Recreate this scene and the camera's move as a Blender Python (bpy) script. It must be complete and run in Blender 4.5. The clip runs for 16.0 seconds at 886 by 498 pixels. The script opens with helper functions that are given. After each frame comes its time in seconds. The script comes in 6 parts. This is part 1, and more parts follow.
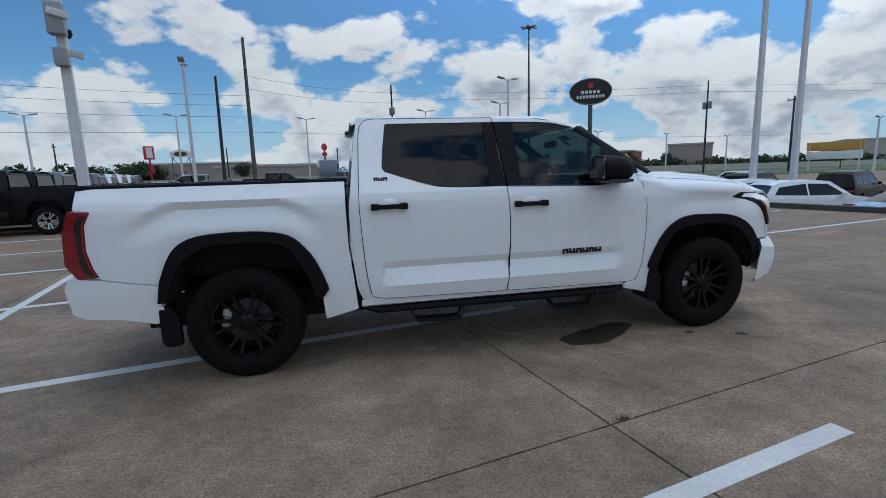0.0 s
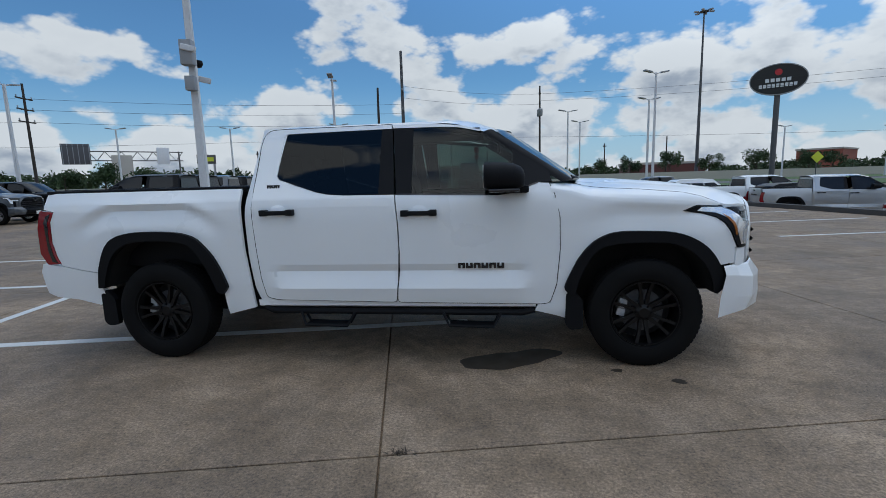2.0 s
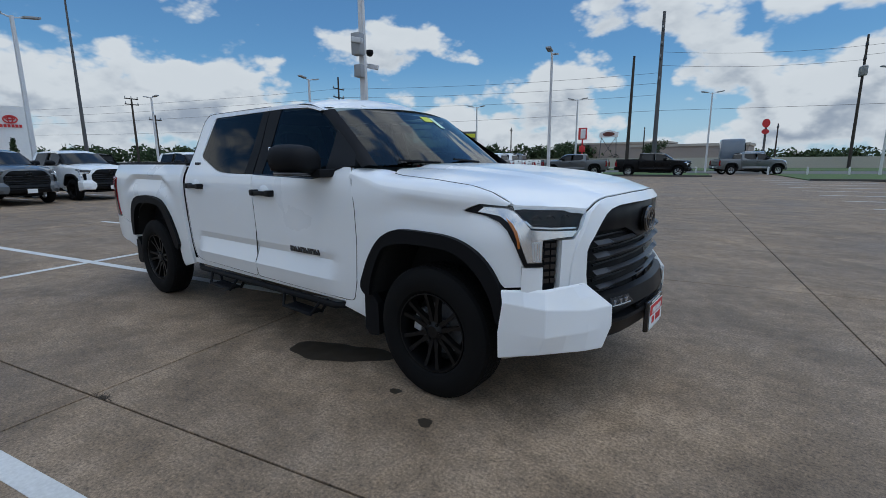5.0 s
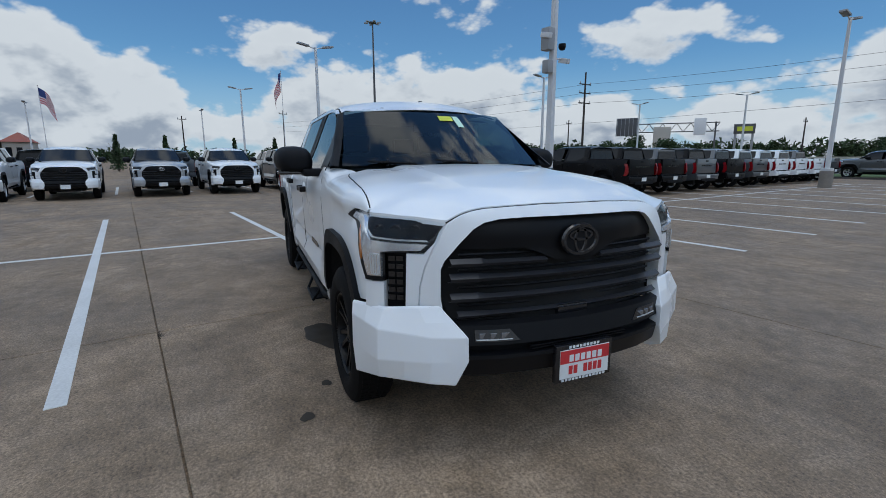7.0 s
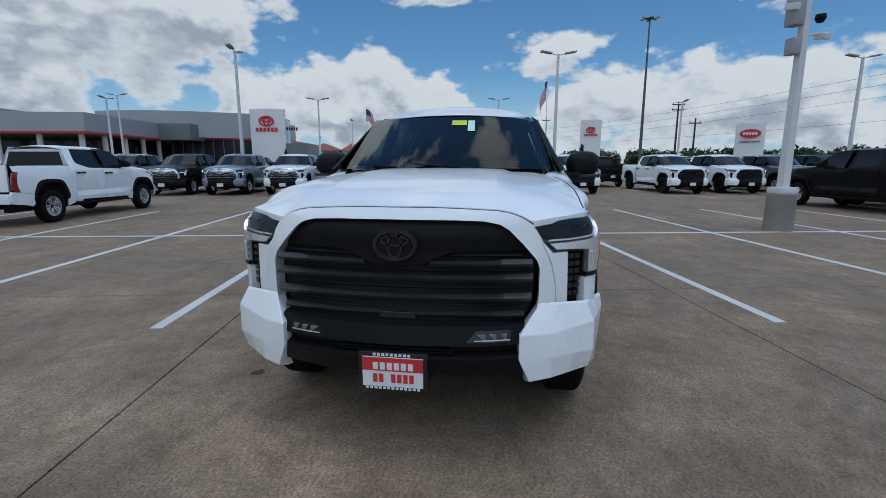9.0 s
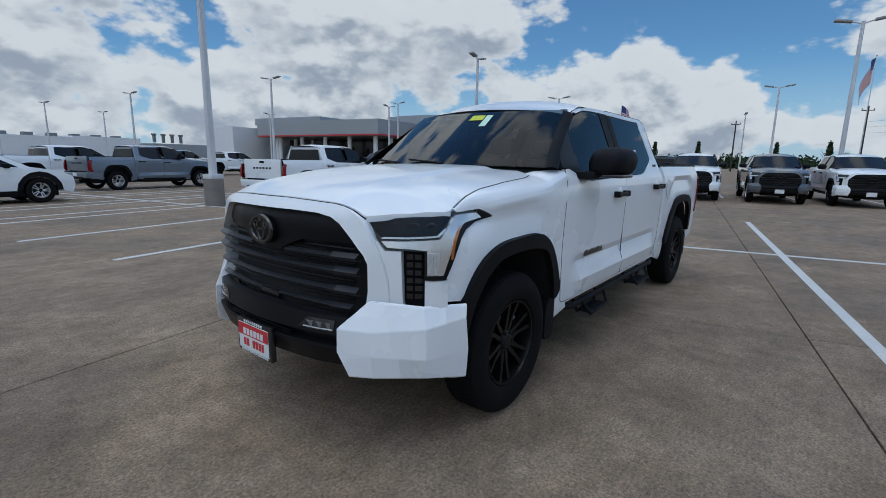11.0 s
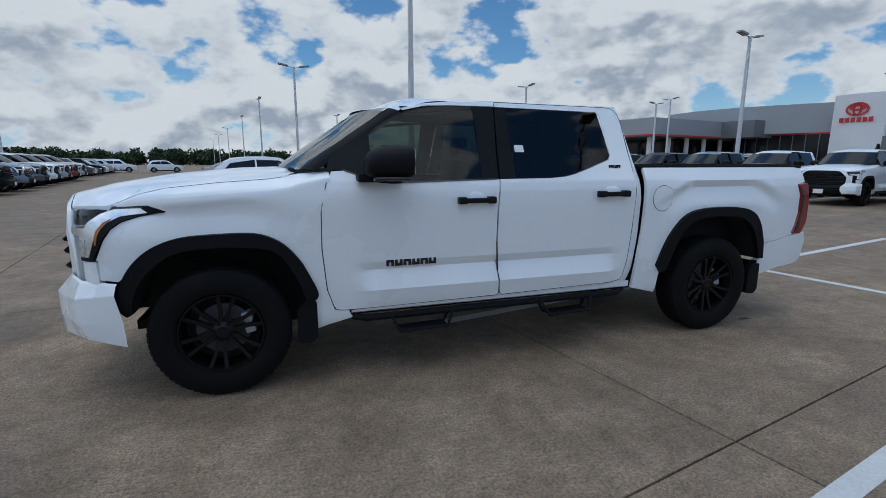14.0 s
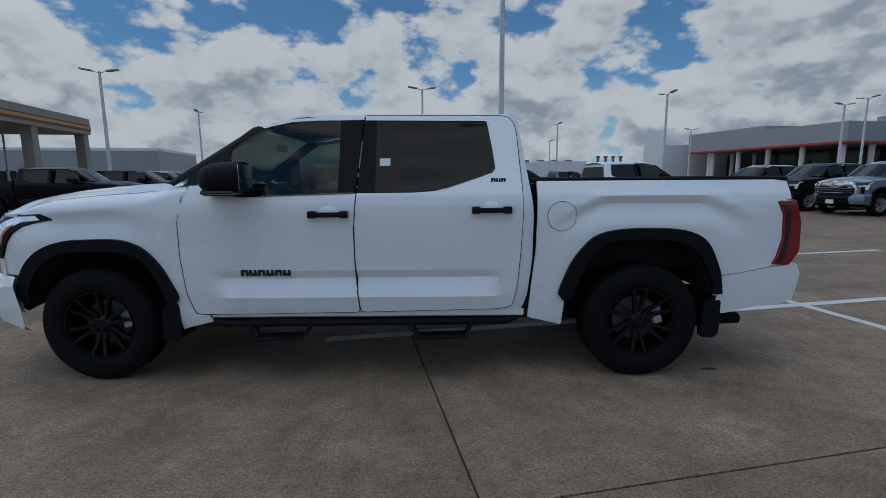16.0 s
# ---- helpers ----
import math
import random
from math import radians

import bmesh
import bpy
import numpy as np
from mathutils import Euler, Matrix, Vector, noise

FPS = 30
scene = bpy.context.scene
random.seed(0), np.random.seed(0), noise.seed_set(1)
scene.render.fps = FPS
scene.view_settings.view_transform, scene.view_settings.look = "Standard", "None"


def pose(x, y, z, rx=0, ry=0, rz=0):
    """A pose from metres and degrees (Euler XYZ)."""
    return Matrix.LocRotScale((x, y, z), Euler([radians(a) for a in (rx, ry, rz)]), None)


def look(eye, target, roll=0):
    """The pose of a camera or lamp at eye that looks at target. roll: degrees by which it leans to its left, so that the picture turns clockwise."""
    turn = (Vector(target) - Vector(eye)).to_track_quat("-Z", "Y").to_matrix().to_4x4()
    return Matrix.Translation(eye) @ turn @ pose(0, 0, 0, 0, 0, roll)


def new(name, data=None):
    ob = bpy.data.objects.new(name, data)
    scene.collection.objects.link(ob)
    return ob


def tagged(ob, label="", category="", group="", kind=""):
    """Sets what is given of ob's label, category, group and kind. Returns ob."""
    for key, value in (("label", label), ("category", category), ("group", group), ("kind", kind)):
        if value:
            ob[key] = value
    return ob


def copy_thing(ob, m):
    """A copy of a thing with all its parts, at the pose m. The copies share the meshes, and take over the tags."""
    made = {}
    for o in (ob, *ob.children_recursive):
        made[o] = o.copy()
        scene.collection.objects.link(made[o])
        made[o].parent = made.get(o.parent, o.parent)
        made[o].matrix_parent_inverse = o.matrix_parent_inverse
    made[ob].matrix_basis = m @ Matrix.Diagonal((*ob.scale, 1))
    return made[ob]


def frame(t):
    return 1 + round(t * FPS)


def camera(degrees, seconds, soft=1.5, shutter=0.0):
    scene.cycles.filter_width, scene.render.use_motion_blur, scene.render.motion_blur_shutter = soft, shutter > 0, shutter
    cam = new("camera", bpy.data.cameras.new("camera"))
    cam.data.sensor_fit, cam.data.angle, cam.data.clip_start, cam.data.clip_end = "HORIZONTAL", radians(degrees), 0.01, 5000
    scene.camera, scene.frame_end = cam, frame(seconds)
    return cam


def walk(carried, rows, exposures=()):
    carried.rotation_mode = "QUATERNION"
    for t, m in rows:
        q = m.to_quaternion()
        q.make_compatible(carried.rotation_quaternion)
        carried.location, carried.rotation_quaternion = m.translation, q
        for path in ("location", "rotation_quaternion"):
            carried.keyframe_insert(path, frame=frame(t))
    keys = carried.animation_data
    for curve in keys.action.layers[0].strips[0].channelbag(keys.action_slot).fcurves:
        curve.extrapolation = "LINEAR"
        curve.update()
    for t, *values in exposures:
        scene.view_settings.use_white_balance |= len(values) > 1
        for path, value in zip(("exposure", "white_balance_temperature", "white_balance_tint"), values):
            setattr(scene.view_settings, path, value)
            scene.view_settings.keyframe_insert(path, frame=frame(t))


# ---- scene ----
cam = camera(87.14, 16.0, 0.7)
PATH = [
    (0, pose(-1.290, -4.809, 1.568, 80.70, 1.69, -12.14)),
    (0.5, pose(-0.727, -4.853, 1.578, 81.07, 1.79, -7.08)),
    (1, pose(-0.158, -4.913, 1.571, 81.23, 1.93, -2.45)),
    (1.5, pose(0.386, -4.847, 1.557, 81.56, 1.79, 2.09)),
    (2, pose(0.933, -4.804, 1.554, 81.49, 1.64, 6.69)),
    (2.5, pose(1.451, -4.620, 1.534, 81.12, 1.61, 11.52)),
    (3, pose(1.963, -4.438, 1.531, 80.46, 1.50, 16.25)),
    (5.5, pose(4.265, -2.868, 1.553, 78.97, 0.19, 44.40)),
    (6, pose(4.541, -2.459, 1.551, 78.74, 0.19, 51.99)),
    (6.5, pose(4.846, -2.054, 1.565, 78.86, 0.23, 59.63)),
    (7, pose(5.024, -1.554, 1.572, 78.98, 0.11, 67.23)),
    (7.5, pose(5.213, -1.030, 1.567, 78.97, -0.02, 74.74)),
    (8, pose(5.287, -0.489, 1.559, 79.02, 0.05, 82.35)),
    (8.5, pose(5.377, 0.047, 1.563, 79.41, 0.11, 90.22)),
    (9, pose(5.331, 0.576, 1.561, 79.61, -0.02, 98.66)),
    (9.5, pose(5.254, 1.105, 1.569, 79.77, -0.38, 106.91)),
    (10, pose(5.101, 1.586, 1.552, 79.75, -0.61, 114.74)),
    (12.5, pose(3.218, 3.502, 1.561, 78.45, -0.68, 146.19)),
    (13, pose(2.728, 3.850, 1.566, 78.40, -0.50, 151.48)),
    (13.5, pose(2.164, 4.078, 1.564, 78.65, -0.22, 156.87)),
    (14, pose(1.603, 4.288, 1.570, 79.38, -0.10, 162.00)),
    (14.5, pose(1.023, 4.391, 1.568, 79.90, 0.11, 166.91)),
    (15, pose(0.447, 4.515, 1.562, 80.32, 0.31, 171.59)),
    (15.5, pose(-0.078, 4.513, 1.555, 80.85, 0.44, 175.97)),
    (16, pose(-0.551, 4.504, 1.554, 81.26, 0.37, 179.70)),
]
walk(cam, PATH, [(0, .47), (15.5, .47), (16, .05)])

# ---- world, sun, exposure ----
SUN_EL, SUN_AZ = radians(79), radians(22)
world = bpy.data.worlds.new("sky")
scene.world = world
world.use_nodes = True
wt = world.node_tree
wt.nodes.clear()


def wn(kind, **values):
    n = wt.nodes.new(kind)
    for k, v in values.items():
        if k in n.inputs:
            n.inputs[k].default_value = v
    return n


def wmath(op, a, b=None, clamp=False):
    n = wt.nodes.new("ShaderNodeMath")
    n.operation, n.use_clamp = op, clamp
    for i, v in enumerate((a, b)):
        if v is None:
            continue
        if isinstance(v, (int, float)):
            n.inputs[i].default_value = v
        else:
            wt.links.new(v, n.inputs[i])
    return n.outputs[0]


def wmap(value, a, b, c, d, smooth=True):
    n = wt.nodes.new("ShaderNodeMapRange")
    n.interpolation_type = "SMOOTHSTEP" if smooth else "LINEAR"
    wt.links.new(value, n.inputs[0])
    for i, v in enumerate((a, b, c, d)):
        n.inputs[1 + i].default_value = v
    return n.outputs[0]


def wmix(f, a, b):
    n = wt.nodes.new("ShaderNodeMix")
    n.data_type = "RGBA"
    for i, v in ((0, f), (6, a), (7, b)):
        if isinstance(v, tuple):
            n.inputs[i].default_value = (*v, 1)
        elif isinstance(v, (int, float)):
            n.inputs[i].default_value = v
        else:
            wt.links.new(v, n.inputs[i])
    return n.outputs[2]


coord = wt.nodes.new("ShaderNodeTexCoord")
split = wt.nodes.new("ShaderNodeSeparateXYZ")
wt.links.new(coord.outputs["Generated"], split.inputs[0])
up = wmath("MAXIMUM", split.outputs[2], 0.0)


def cloud_field(higher, detail):
    """Heaped billows on a dome that flattens towards the horizon; higher: the same a little further up the sky."""
    h = wmath("ADD", up, higher)
    spread = wmath("DIVIDE", 1.3, wmath("ADD", h, 0.8))
    comb = wt.nodes.new("ShaderNodeCombineXYZ")
    wt.links.new(wmath("MULTIPLY", split.outputs[0], spread), comb.inputs[0])
    wt.links.new(wmath("MULTIPLY", split.outputs[1], spread), comb.inputs[1])
    wt.links.new(wmath("MULTIPLY", h, 1.7), comb.inputs[2])
    heap = wn("ShaderNodeTexNoise", Scale=3.3, Detail=detail + 2.0, Roughness=0.47, Distortion=0.05)
    puff = wt.nodes.new("ShaderNodeTexVoronoi")
    puff.feature = "SMOOTH_F1"
    for key, v in (("Scale", 8.0), ("Detail", detail - 2.0), ("Roughness", 0.5), ("Lacunarity", 2.3), ("Smoothness", 0.22)):
        puff.inputs[key].default_value = v
    puff.normalize = True
    for n in (heap, puff):
        wt.links.new(comb.outputs[0], n.inputs["Vector"])
    return wmath("ADD", heap.outputs[0], wmath("MULTIPLY", wmath("SUBTRACT", 0.40, puff.outputs["Distance"]), 0.50))


sky = wt.nodes.new("ShaderNodeTexSky")
sky.sky_type, sky.sun_disc = "NISHITA", False
sky.sun_elevation, sky.sun_rotation = SUN_EL, radians(90) - SUN_AZ
sky.air_density, sky.dust_density, sky.ozone_density = 1.0, 0.3, 3.0
scale_sky = wt.nodes.new("ShaderNodeVectorMath")
scale_sky.operation = "MULTIPLY"
wt.links.new(sky.outputs[0], scale_sky.inputs[0])
scale_sky.inputs[1].default_value = (0.050, 0.080, 0.097)
big = cloud_field(0.0, 5.0)
over = cloud_field(0.042, 5.0)
# the bank thickens low down and towards the south
# extra cloud towards +x is added to light the truck's nose
bank = wmath("ADD", wmap(up, 0.03, 0.34, 0.07, -0.02), wmath("ADD", wmap(split.outputs[1], -0.9, 0.9, 0.055, -0.03, False), wmap(split.outputs[0], 0.1, 0.9, 0.0, 0.03)))
dens = wmath("ADD", big, bank)
mask = wmap(dens, 0.515, 0.59, 0.0, 1.0)
lit = wmap(wmath("SUBTRACT", big, over), -0.095, 0.085, 0.0, 1.0)
thick = wmap(dens, 0.525, 0.69, 0.0, 1.0)
shade = wmath("MULTIPLY", thick, wmath("SUBTRACT", 1.0, wmath("MULTIPLY", lit, 0.9)))
cloud = wmix(shade, (0.605, 0.66, 0.71), (0.275, 0.335, 0.42))
low = wmap(up, 0.0, 0.20, 0.70, 0.0)
clear = wmix(low, scale_sky.outputs[0], (0.36, 0.50, 0.67))
veiled = wmix(mask, clear, cloud)
# the sky round the hidden sun brightened widely, added to light the truck's sides
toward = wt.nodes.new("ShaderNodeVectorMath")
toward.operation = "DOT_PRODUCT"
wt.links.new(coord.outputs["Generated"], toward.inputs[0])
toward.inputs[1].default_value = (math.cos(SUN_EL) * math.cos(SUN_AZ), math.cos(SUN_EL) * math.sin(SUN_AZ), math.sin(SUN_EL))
added_glow = wmap(toward.outputs["Value"], 0.26, 0.63, 1.0, 1.85)
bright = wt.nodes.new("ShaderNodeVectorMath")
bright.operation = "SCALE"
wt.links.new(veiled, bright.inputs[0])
wt.links.new(added_glow, bright.inputs["Scale"])
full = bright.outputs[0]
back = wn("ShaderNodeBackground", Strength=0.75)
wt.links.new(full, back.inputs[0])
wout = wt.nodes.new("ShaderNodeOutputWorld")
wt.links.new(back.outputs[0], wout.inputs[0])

sun = new("sun", bpy.data.lights.new("sun", "SUN"))
sun.data.energy, sun.data.angle, sun.data.color = 0.30, radians(30), (0.98, 0.97, 0.94)
sun_way = Vector((math.cos(SUN_EL) * math.cos(SUN_AZ), math.cos(SUN_EL) * math.sin(SUN_AZ), math.sin(SUN_EL)))
sun.matrix_world = look(sun_way * 100, (0, 0, 0))

# ---- materials ----


def mat(name, color, rough=0.5, metal=0.0, var=0.12, scale=3.0, fine=60.0, bump=0.0, coat=0.0, dark=None, spec=0.5):
    """A procedural surface with variation at two scales."""
    m = bpy.data.materials.new(name)
    m.use_nodes = True
    nt = m.node_tree
    p = nt.nodes["Principled BSDF"]
    p.inputs["Roughness"].default_value, p.inputs["Metallic"].default_value = rough, metal
    p.inputs["Coat Weight"].default_value, p.inputs["Coat Roughness"].default_value = coat, 0.04
    p.inputs["Specular IOR Level"].default_value = spec
    geo = nt.nodes.new("ShaderNodeNewGeometry")
    n1, n2 = nt.nodes.new("ShaderNodeTexNoise"), nt.nodes.new("ShaderNodeTexNoise")
    for n, s, d in ((n1, scale, 5), (n2, fine, 3)):
        n.inputs["Scale"].default_value, n.inputs["Detail"].default_value = s, d
        nt.links.new(geo.outputs["Position"], n.inputs["Vector"])
    add = nt.nodes.new("ShaderNodeMath")
    add.operation = "ADD"
    nt.links.new(n1.outputs[0], add.inputs[0])
    nt.links.new(n2.outputs[0], add.inputs[1])
    ramp = nt.nodes.new("ShaderNodeMapRange")
    nt.links.new(add.outputs[0], ramp.inputs[0])
    ramp.inputs[1].default_value, ramp.inputs[2].default_value = 0.6, 1.4
    mix = nt.nodes.new("ShaderNodeMix")
    mix.data_type = "RGBA"
    nt.links.new(ramp.outputs[0], mix.inputs[0])
    lo = dark or tuple(c * (1 - var) for c in color)
    hi = tuple(min(1, c * (1 + var)) for c in color)
    mix.inputs[6].default_value, mix.inputs[7].default_value = (*lo, 1), (*hi, 1)
    nt.links.new(mix.outputs[2], p.inputs["Base Color"])
    rr = nt.nodes.new("ShaderNodeMapRange")
    nt.links.new(n1.outputs[0], rr.inputs[0])
    rr.inputs[1].default_value, rr.inputs[2].default_value = 0.3, 0.7
    rr.inputs[3].default_value, rr.inputs[4].default_value = rough * 0.85, min(1, rough * 1.15)
    nt.links.new(rr.outputs[0], p.inputs["Roughness"])
    if bump:
        b = nt.nodes.new("ShaderNodeBump")
        b.inputs["Strength"].default_value, b.inputs["Distance"].default_value = 0.6, bump
        nt.links.new(n2.outputs[0], b.inputs["Height"])
        nt.links.new(b.outputs[0], p.inputs["Normal"])
    return m


def glass(name, tint, rough=0.0, low=0.08, power=5.0):
    """A thin tinted pane: the view goes through, tinted, under a Fresnel gloss."""
    m = bpy.data.materials.new(name)
    m.use_nodes = True
    nt = m.node_tree
    nt.nodes.clear()
    out, mix = nt.nodes.new("ShaderNodeOutputMaterial"), nt.nodes.new("ShaderNodeMixShader")
    tr, gl, fr = nt.nodes.new("ShaderNodeBsdfTransparent"), nt.nodes.new("ShaderNodeBsdfGlossy"), nt.nodes.new("ShaderNodeLayerWeight")
    tr.inputs[0].default_value = (*tint, 1)
    gl.inputs["Roughness"].default_value = rough
    fr.inputs["Blend"].default_value = 0.5
    pw, ma = nt.nodes.new("ShaderNodeMath"), nt.nodes.new("ShaderNodeMapRange")
    pw.operation = "POWER"
    pw.inputs[1].default_value = power
    ma.inputs[3].default_value, ma.inputs[4].default_value = low, 1.0
    for a, b in ((fr.outputs["Facing"], pw.inputs[0]), (pw.outputs[0], ma.inputs[0]), (ma.outputs[0], mix.inputs[0]), (tr.outputs[0], mix.inputs[1]), (gl.outputs[0], mix.inputs[2]), (mix.outputs[0], out.inputs[0])):
        nt.links.new(a, b)
    return m


PAINT_WHITE = mat("paint_white", (0.85, 0.875, 0.885), 0.30, var=0.012, coat=0.6, fine=900, scale=1.5)
PAINT_SILVER = mat("paint_silver", (0.42, 0.44, 0.46), 0.35, 0.6, var=0.03, coat=1.0, fine=900)
PAINT_GREY = mat("paint_grey", (0.10, 0.11, 0.12), 0.35, 0.5, var=0.04, coat=1.0, fine=900)
PAINT_BLACK = mat("paint_black", (0.004, 0.004, 0.005), 0.3, var=0.05, coat=0.06, fine=900, spec=0.14)
PAINT_BLUEGREY = mat("paint_bluegrey", (0.16, 0.20, 0.25), 0.35, 0.4, var=0.04, coat=1.0, fine=900)
PAINT_RED = mat("paint_red", (0.22, 0.02, 0.02), 0.3, var=0.05, coat=1.0, fine=900)
PLASTIC = mat("black_plastic", (0.007, 0.0075, 0.009), 0.55, var=0.15, fine=700, bump=0.0004, spec=0.13)
PLASTIC_SATIN = mat("satin_black", (0.007, 0.0075, 0.009), 0.40, var=0.1, fine=500, spec=0.18)
GRILLE_BLACK = mat("grille_black", (0.007, 0.0075, 0.009), 0.40, var=0.1, fine=500, spec=0.17)
BAR_BLACK = mat("grille_bar_black", (0.026, 0.027, 0.031), 0.36, var=0.1, fine=500, spec=0.40)
FOG_CELL = mat("fog_cell", (0.25, 0.26, 0.28), 0.15, 0.6, var=0.1, coat=1.0)
GLOSS_BLACK = mat("gloss_black", (0.010, 0.010, 0.012), 0.22, var=0.1, coat=0.5, fine=400)
RIM_BLACK = mat("rim_black", (0.005, 0.005, 0.0055), 0.32, var=0.1, fine=300, spec=0.26)
RUBBER = mat("rubber", (0.006, 0.006, 0.0062), 0.8, var=0.2, fine=250, bump=0.0006, spec=0.14)
LINER = mat("wheel_liner", (0.008, 0.008, 0.008), 0.9, var=0.3)
STEEL = mat("steel", (0.35, 0.35, 0.36), 0.4, 0.9, var=0.2)
CALIPER = mat("brake_metal", (0.55, 0.57, 0.60), 0.35, 0.3, var=0.1)
CHROME = mat("chrome", (0.75, 0.76, 0.78), 0.12, 1.0, var=0.03)
SILVER_TRIM = mat("silver_trim", (0.62, 0.64, 0.66), 0.28, 0.45, var=0.03)
RED_LENS = mat("red_lens", (0.24, 0.006, 0.010), 0.16, var=0.1, coat=0.4)
AMBER = mat("amber_lens", (0.42, 0.13, 0.02), 0.15, var=0.1, coat=1.0)
CLEAR_LENS = glass("clear_lens", (0.90, 0.93, 0.95), low=0.015)
DARK_LENS = mat("headlamp_bowl", (0.010, 0.012, 0.016), 0.3, var=0.3, spec=0.12)
LAMP_SILVER = mat("headlamp_silver", (0.82, 0.83, 0.84), 0.22, 0.8, var=0.03, fine=400)
LAMP_GUIDE = mat("frosted_light_guide", (0.50, 0.50, 0.50), 0.18, var=0.12, scale=14, fine=240, coat=0.6)
TINT = glass("tinted_glass", (0.045, 0.05, 0.052), low=0.03)
TINT_FRONT = glass("front_side_glass", (0.18, 0.26, 0.235), low=0.035)
SCREEN = glass("windscreen_glass", (0.20, 0.27, 0.27), low=0.036, power=4.2)
SEAT = mat("seat_cloth", (0.016, 0.016, 0.018), 0.85, var=0.2, fine=300)
DASH = mat("dash_plastic", (0.011, 0.011, 0.012), 0.6, var=0.1)
LINING = mat("head_lining", (0.06, 0.06, 0.06), 0.9, var=0.1)
PAPER = mat("paper_white", (0.75, 0.77, 0.76), 0.7, var=0.03)
PAPER_YELLOW = mat("paper_yellow", (0.62, 0.66, 0.05), 0.6, var=0.05)
PAPER_GREEN = mat("paper_pale_green", (0.55, 0.78, 0.62), 0.6, var=0.04)
INK_RED = mat("ink_red", (0.60, 0.035, 0.04), 0.5, var=0.08)
INK_BLACK = mat("ink_black", (0.012, 0.012, 0.012), 0.5, var=0.1)
POLE_WHITE = mat("pole_paint", (0.62, 0.63, 0.64), 0.45, var=0.1, scale=1.2, fine=20)
CONCRETE_BASE = mat("footing_concrete", (0.22, 0.20, 0.175), 0.9, var=0.3, scale=2.5, fine=50, bump=0.004)
WOOD_POLE = mat("pole_wood", (0.045, 0.036, 0.03), 0.85, var=0.3)
STEEL_POLE = mat("pole_steel", (0.10, 0.10, 0.105), 0.6, 0.2, var=0.2)
WIRE = mat("wire", (0.03, 0.03, 0.032), 0.6)
STRIPE = mat("stripe_paint", (0.60, 0.60, 0.58), 0.75, var=0.16, scale=1.6, fine=45, bump=0.0008)
GRASS = mat("grass", (0.07, 0.12, 0.03), 0.95, var=0.4, scale=0.4, fine=12, bump=0.02)
ASPHALT = mat("asphalt", (0.12, 0.118, 0.112), 0.9, var=0.2, scale=0.2, fine=30)
KERB = mat("kerb_concrete", (0.075, 0.07, 0.065), 0.9, var=0.3, scale=1.0, fine=30, bump=0.003)
LEAF = mat("leaf", (0.035, 0.062, 0.022), 0.85, var=0.5, scale=0.6, fine=9)
BARK = mat("bark", (0.06, 0.045, 0.032), 0.9, var=0.3)
PANEL_GREY = mat("metal_panel_grey", (0.17, 0.18, 0.19), 0.45, 0.3, var=0.06, scale=0.2, fine=3)
PANEL_LIGHT = mat("metal_panel_silver", (0.33, 0.35, 0.37), 0.45, 0.3, var=0.06, scale=0.2, fine=3)
PANEL_WHITE = mat("wall_white", (0.74, 0.75, 0.76), 0.7, var=0.05, scale=0.2, fine=3)
TRIM_RED = mat("trim_red", (0.55, 0.025, 0.03), 0.4, var=0.05)
TRIM_YELLOW = mat("trim_yellow", (0.55, 0.30, 0.06), 0.5, var=0.05)
TRIM_MAROON = mat("trim_maroon", (0.12, 0.035, 0.03), 0.5, var=0.1)
STUCCO = mat("stucco", (0.33, 0.29, 0.26), 0.9, var=0.08, scale=0.3, fine=8)
STUCCO_PALE = mat("stucco_pale", (0.45, 0.42, 0.37), 0.9, var=0.08, scale=0.3, fine=8)
ROOF_RED = mat("roof_red", (0.30, 0.09, 0.06), 0.8, var=0.15, scale=0.5)
DARK_WINDOW = mat("dark_window", (0.012, 0.014, 0.017), 0.12, var=0.2, spec=0.28)
WATER = mat("wet_patch", (0.034, 0.025, 0.016), 0.6, var=0.25, scale=6, fine=90, spec=0.35)
FLAG_RED = mat("flag_red", (0.45, 0.03, 0.05), 0.8)
FLAG_BLUE = mat("flag_blue", (0.03, 0.05, 0.18), 0.8)
FLAG_WHITE = mat("flag_white", (0.7, 0.7, 0.7), 0.8)
LAMP_HEAD = mat("lamp_head", (0.30, 0.31, 0.32), 0.5, 0.3, var=0.1)


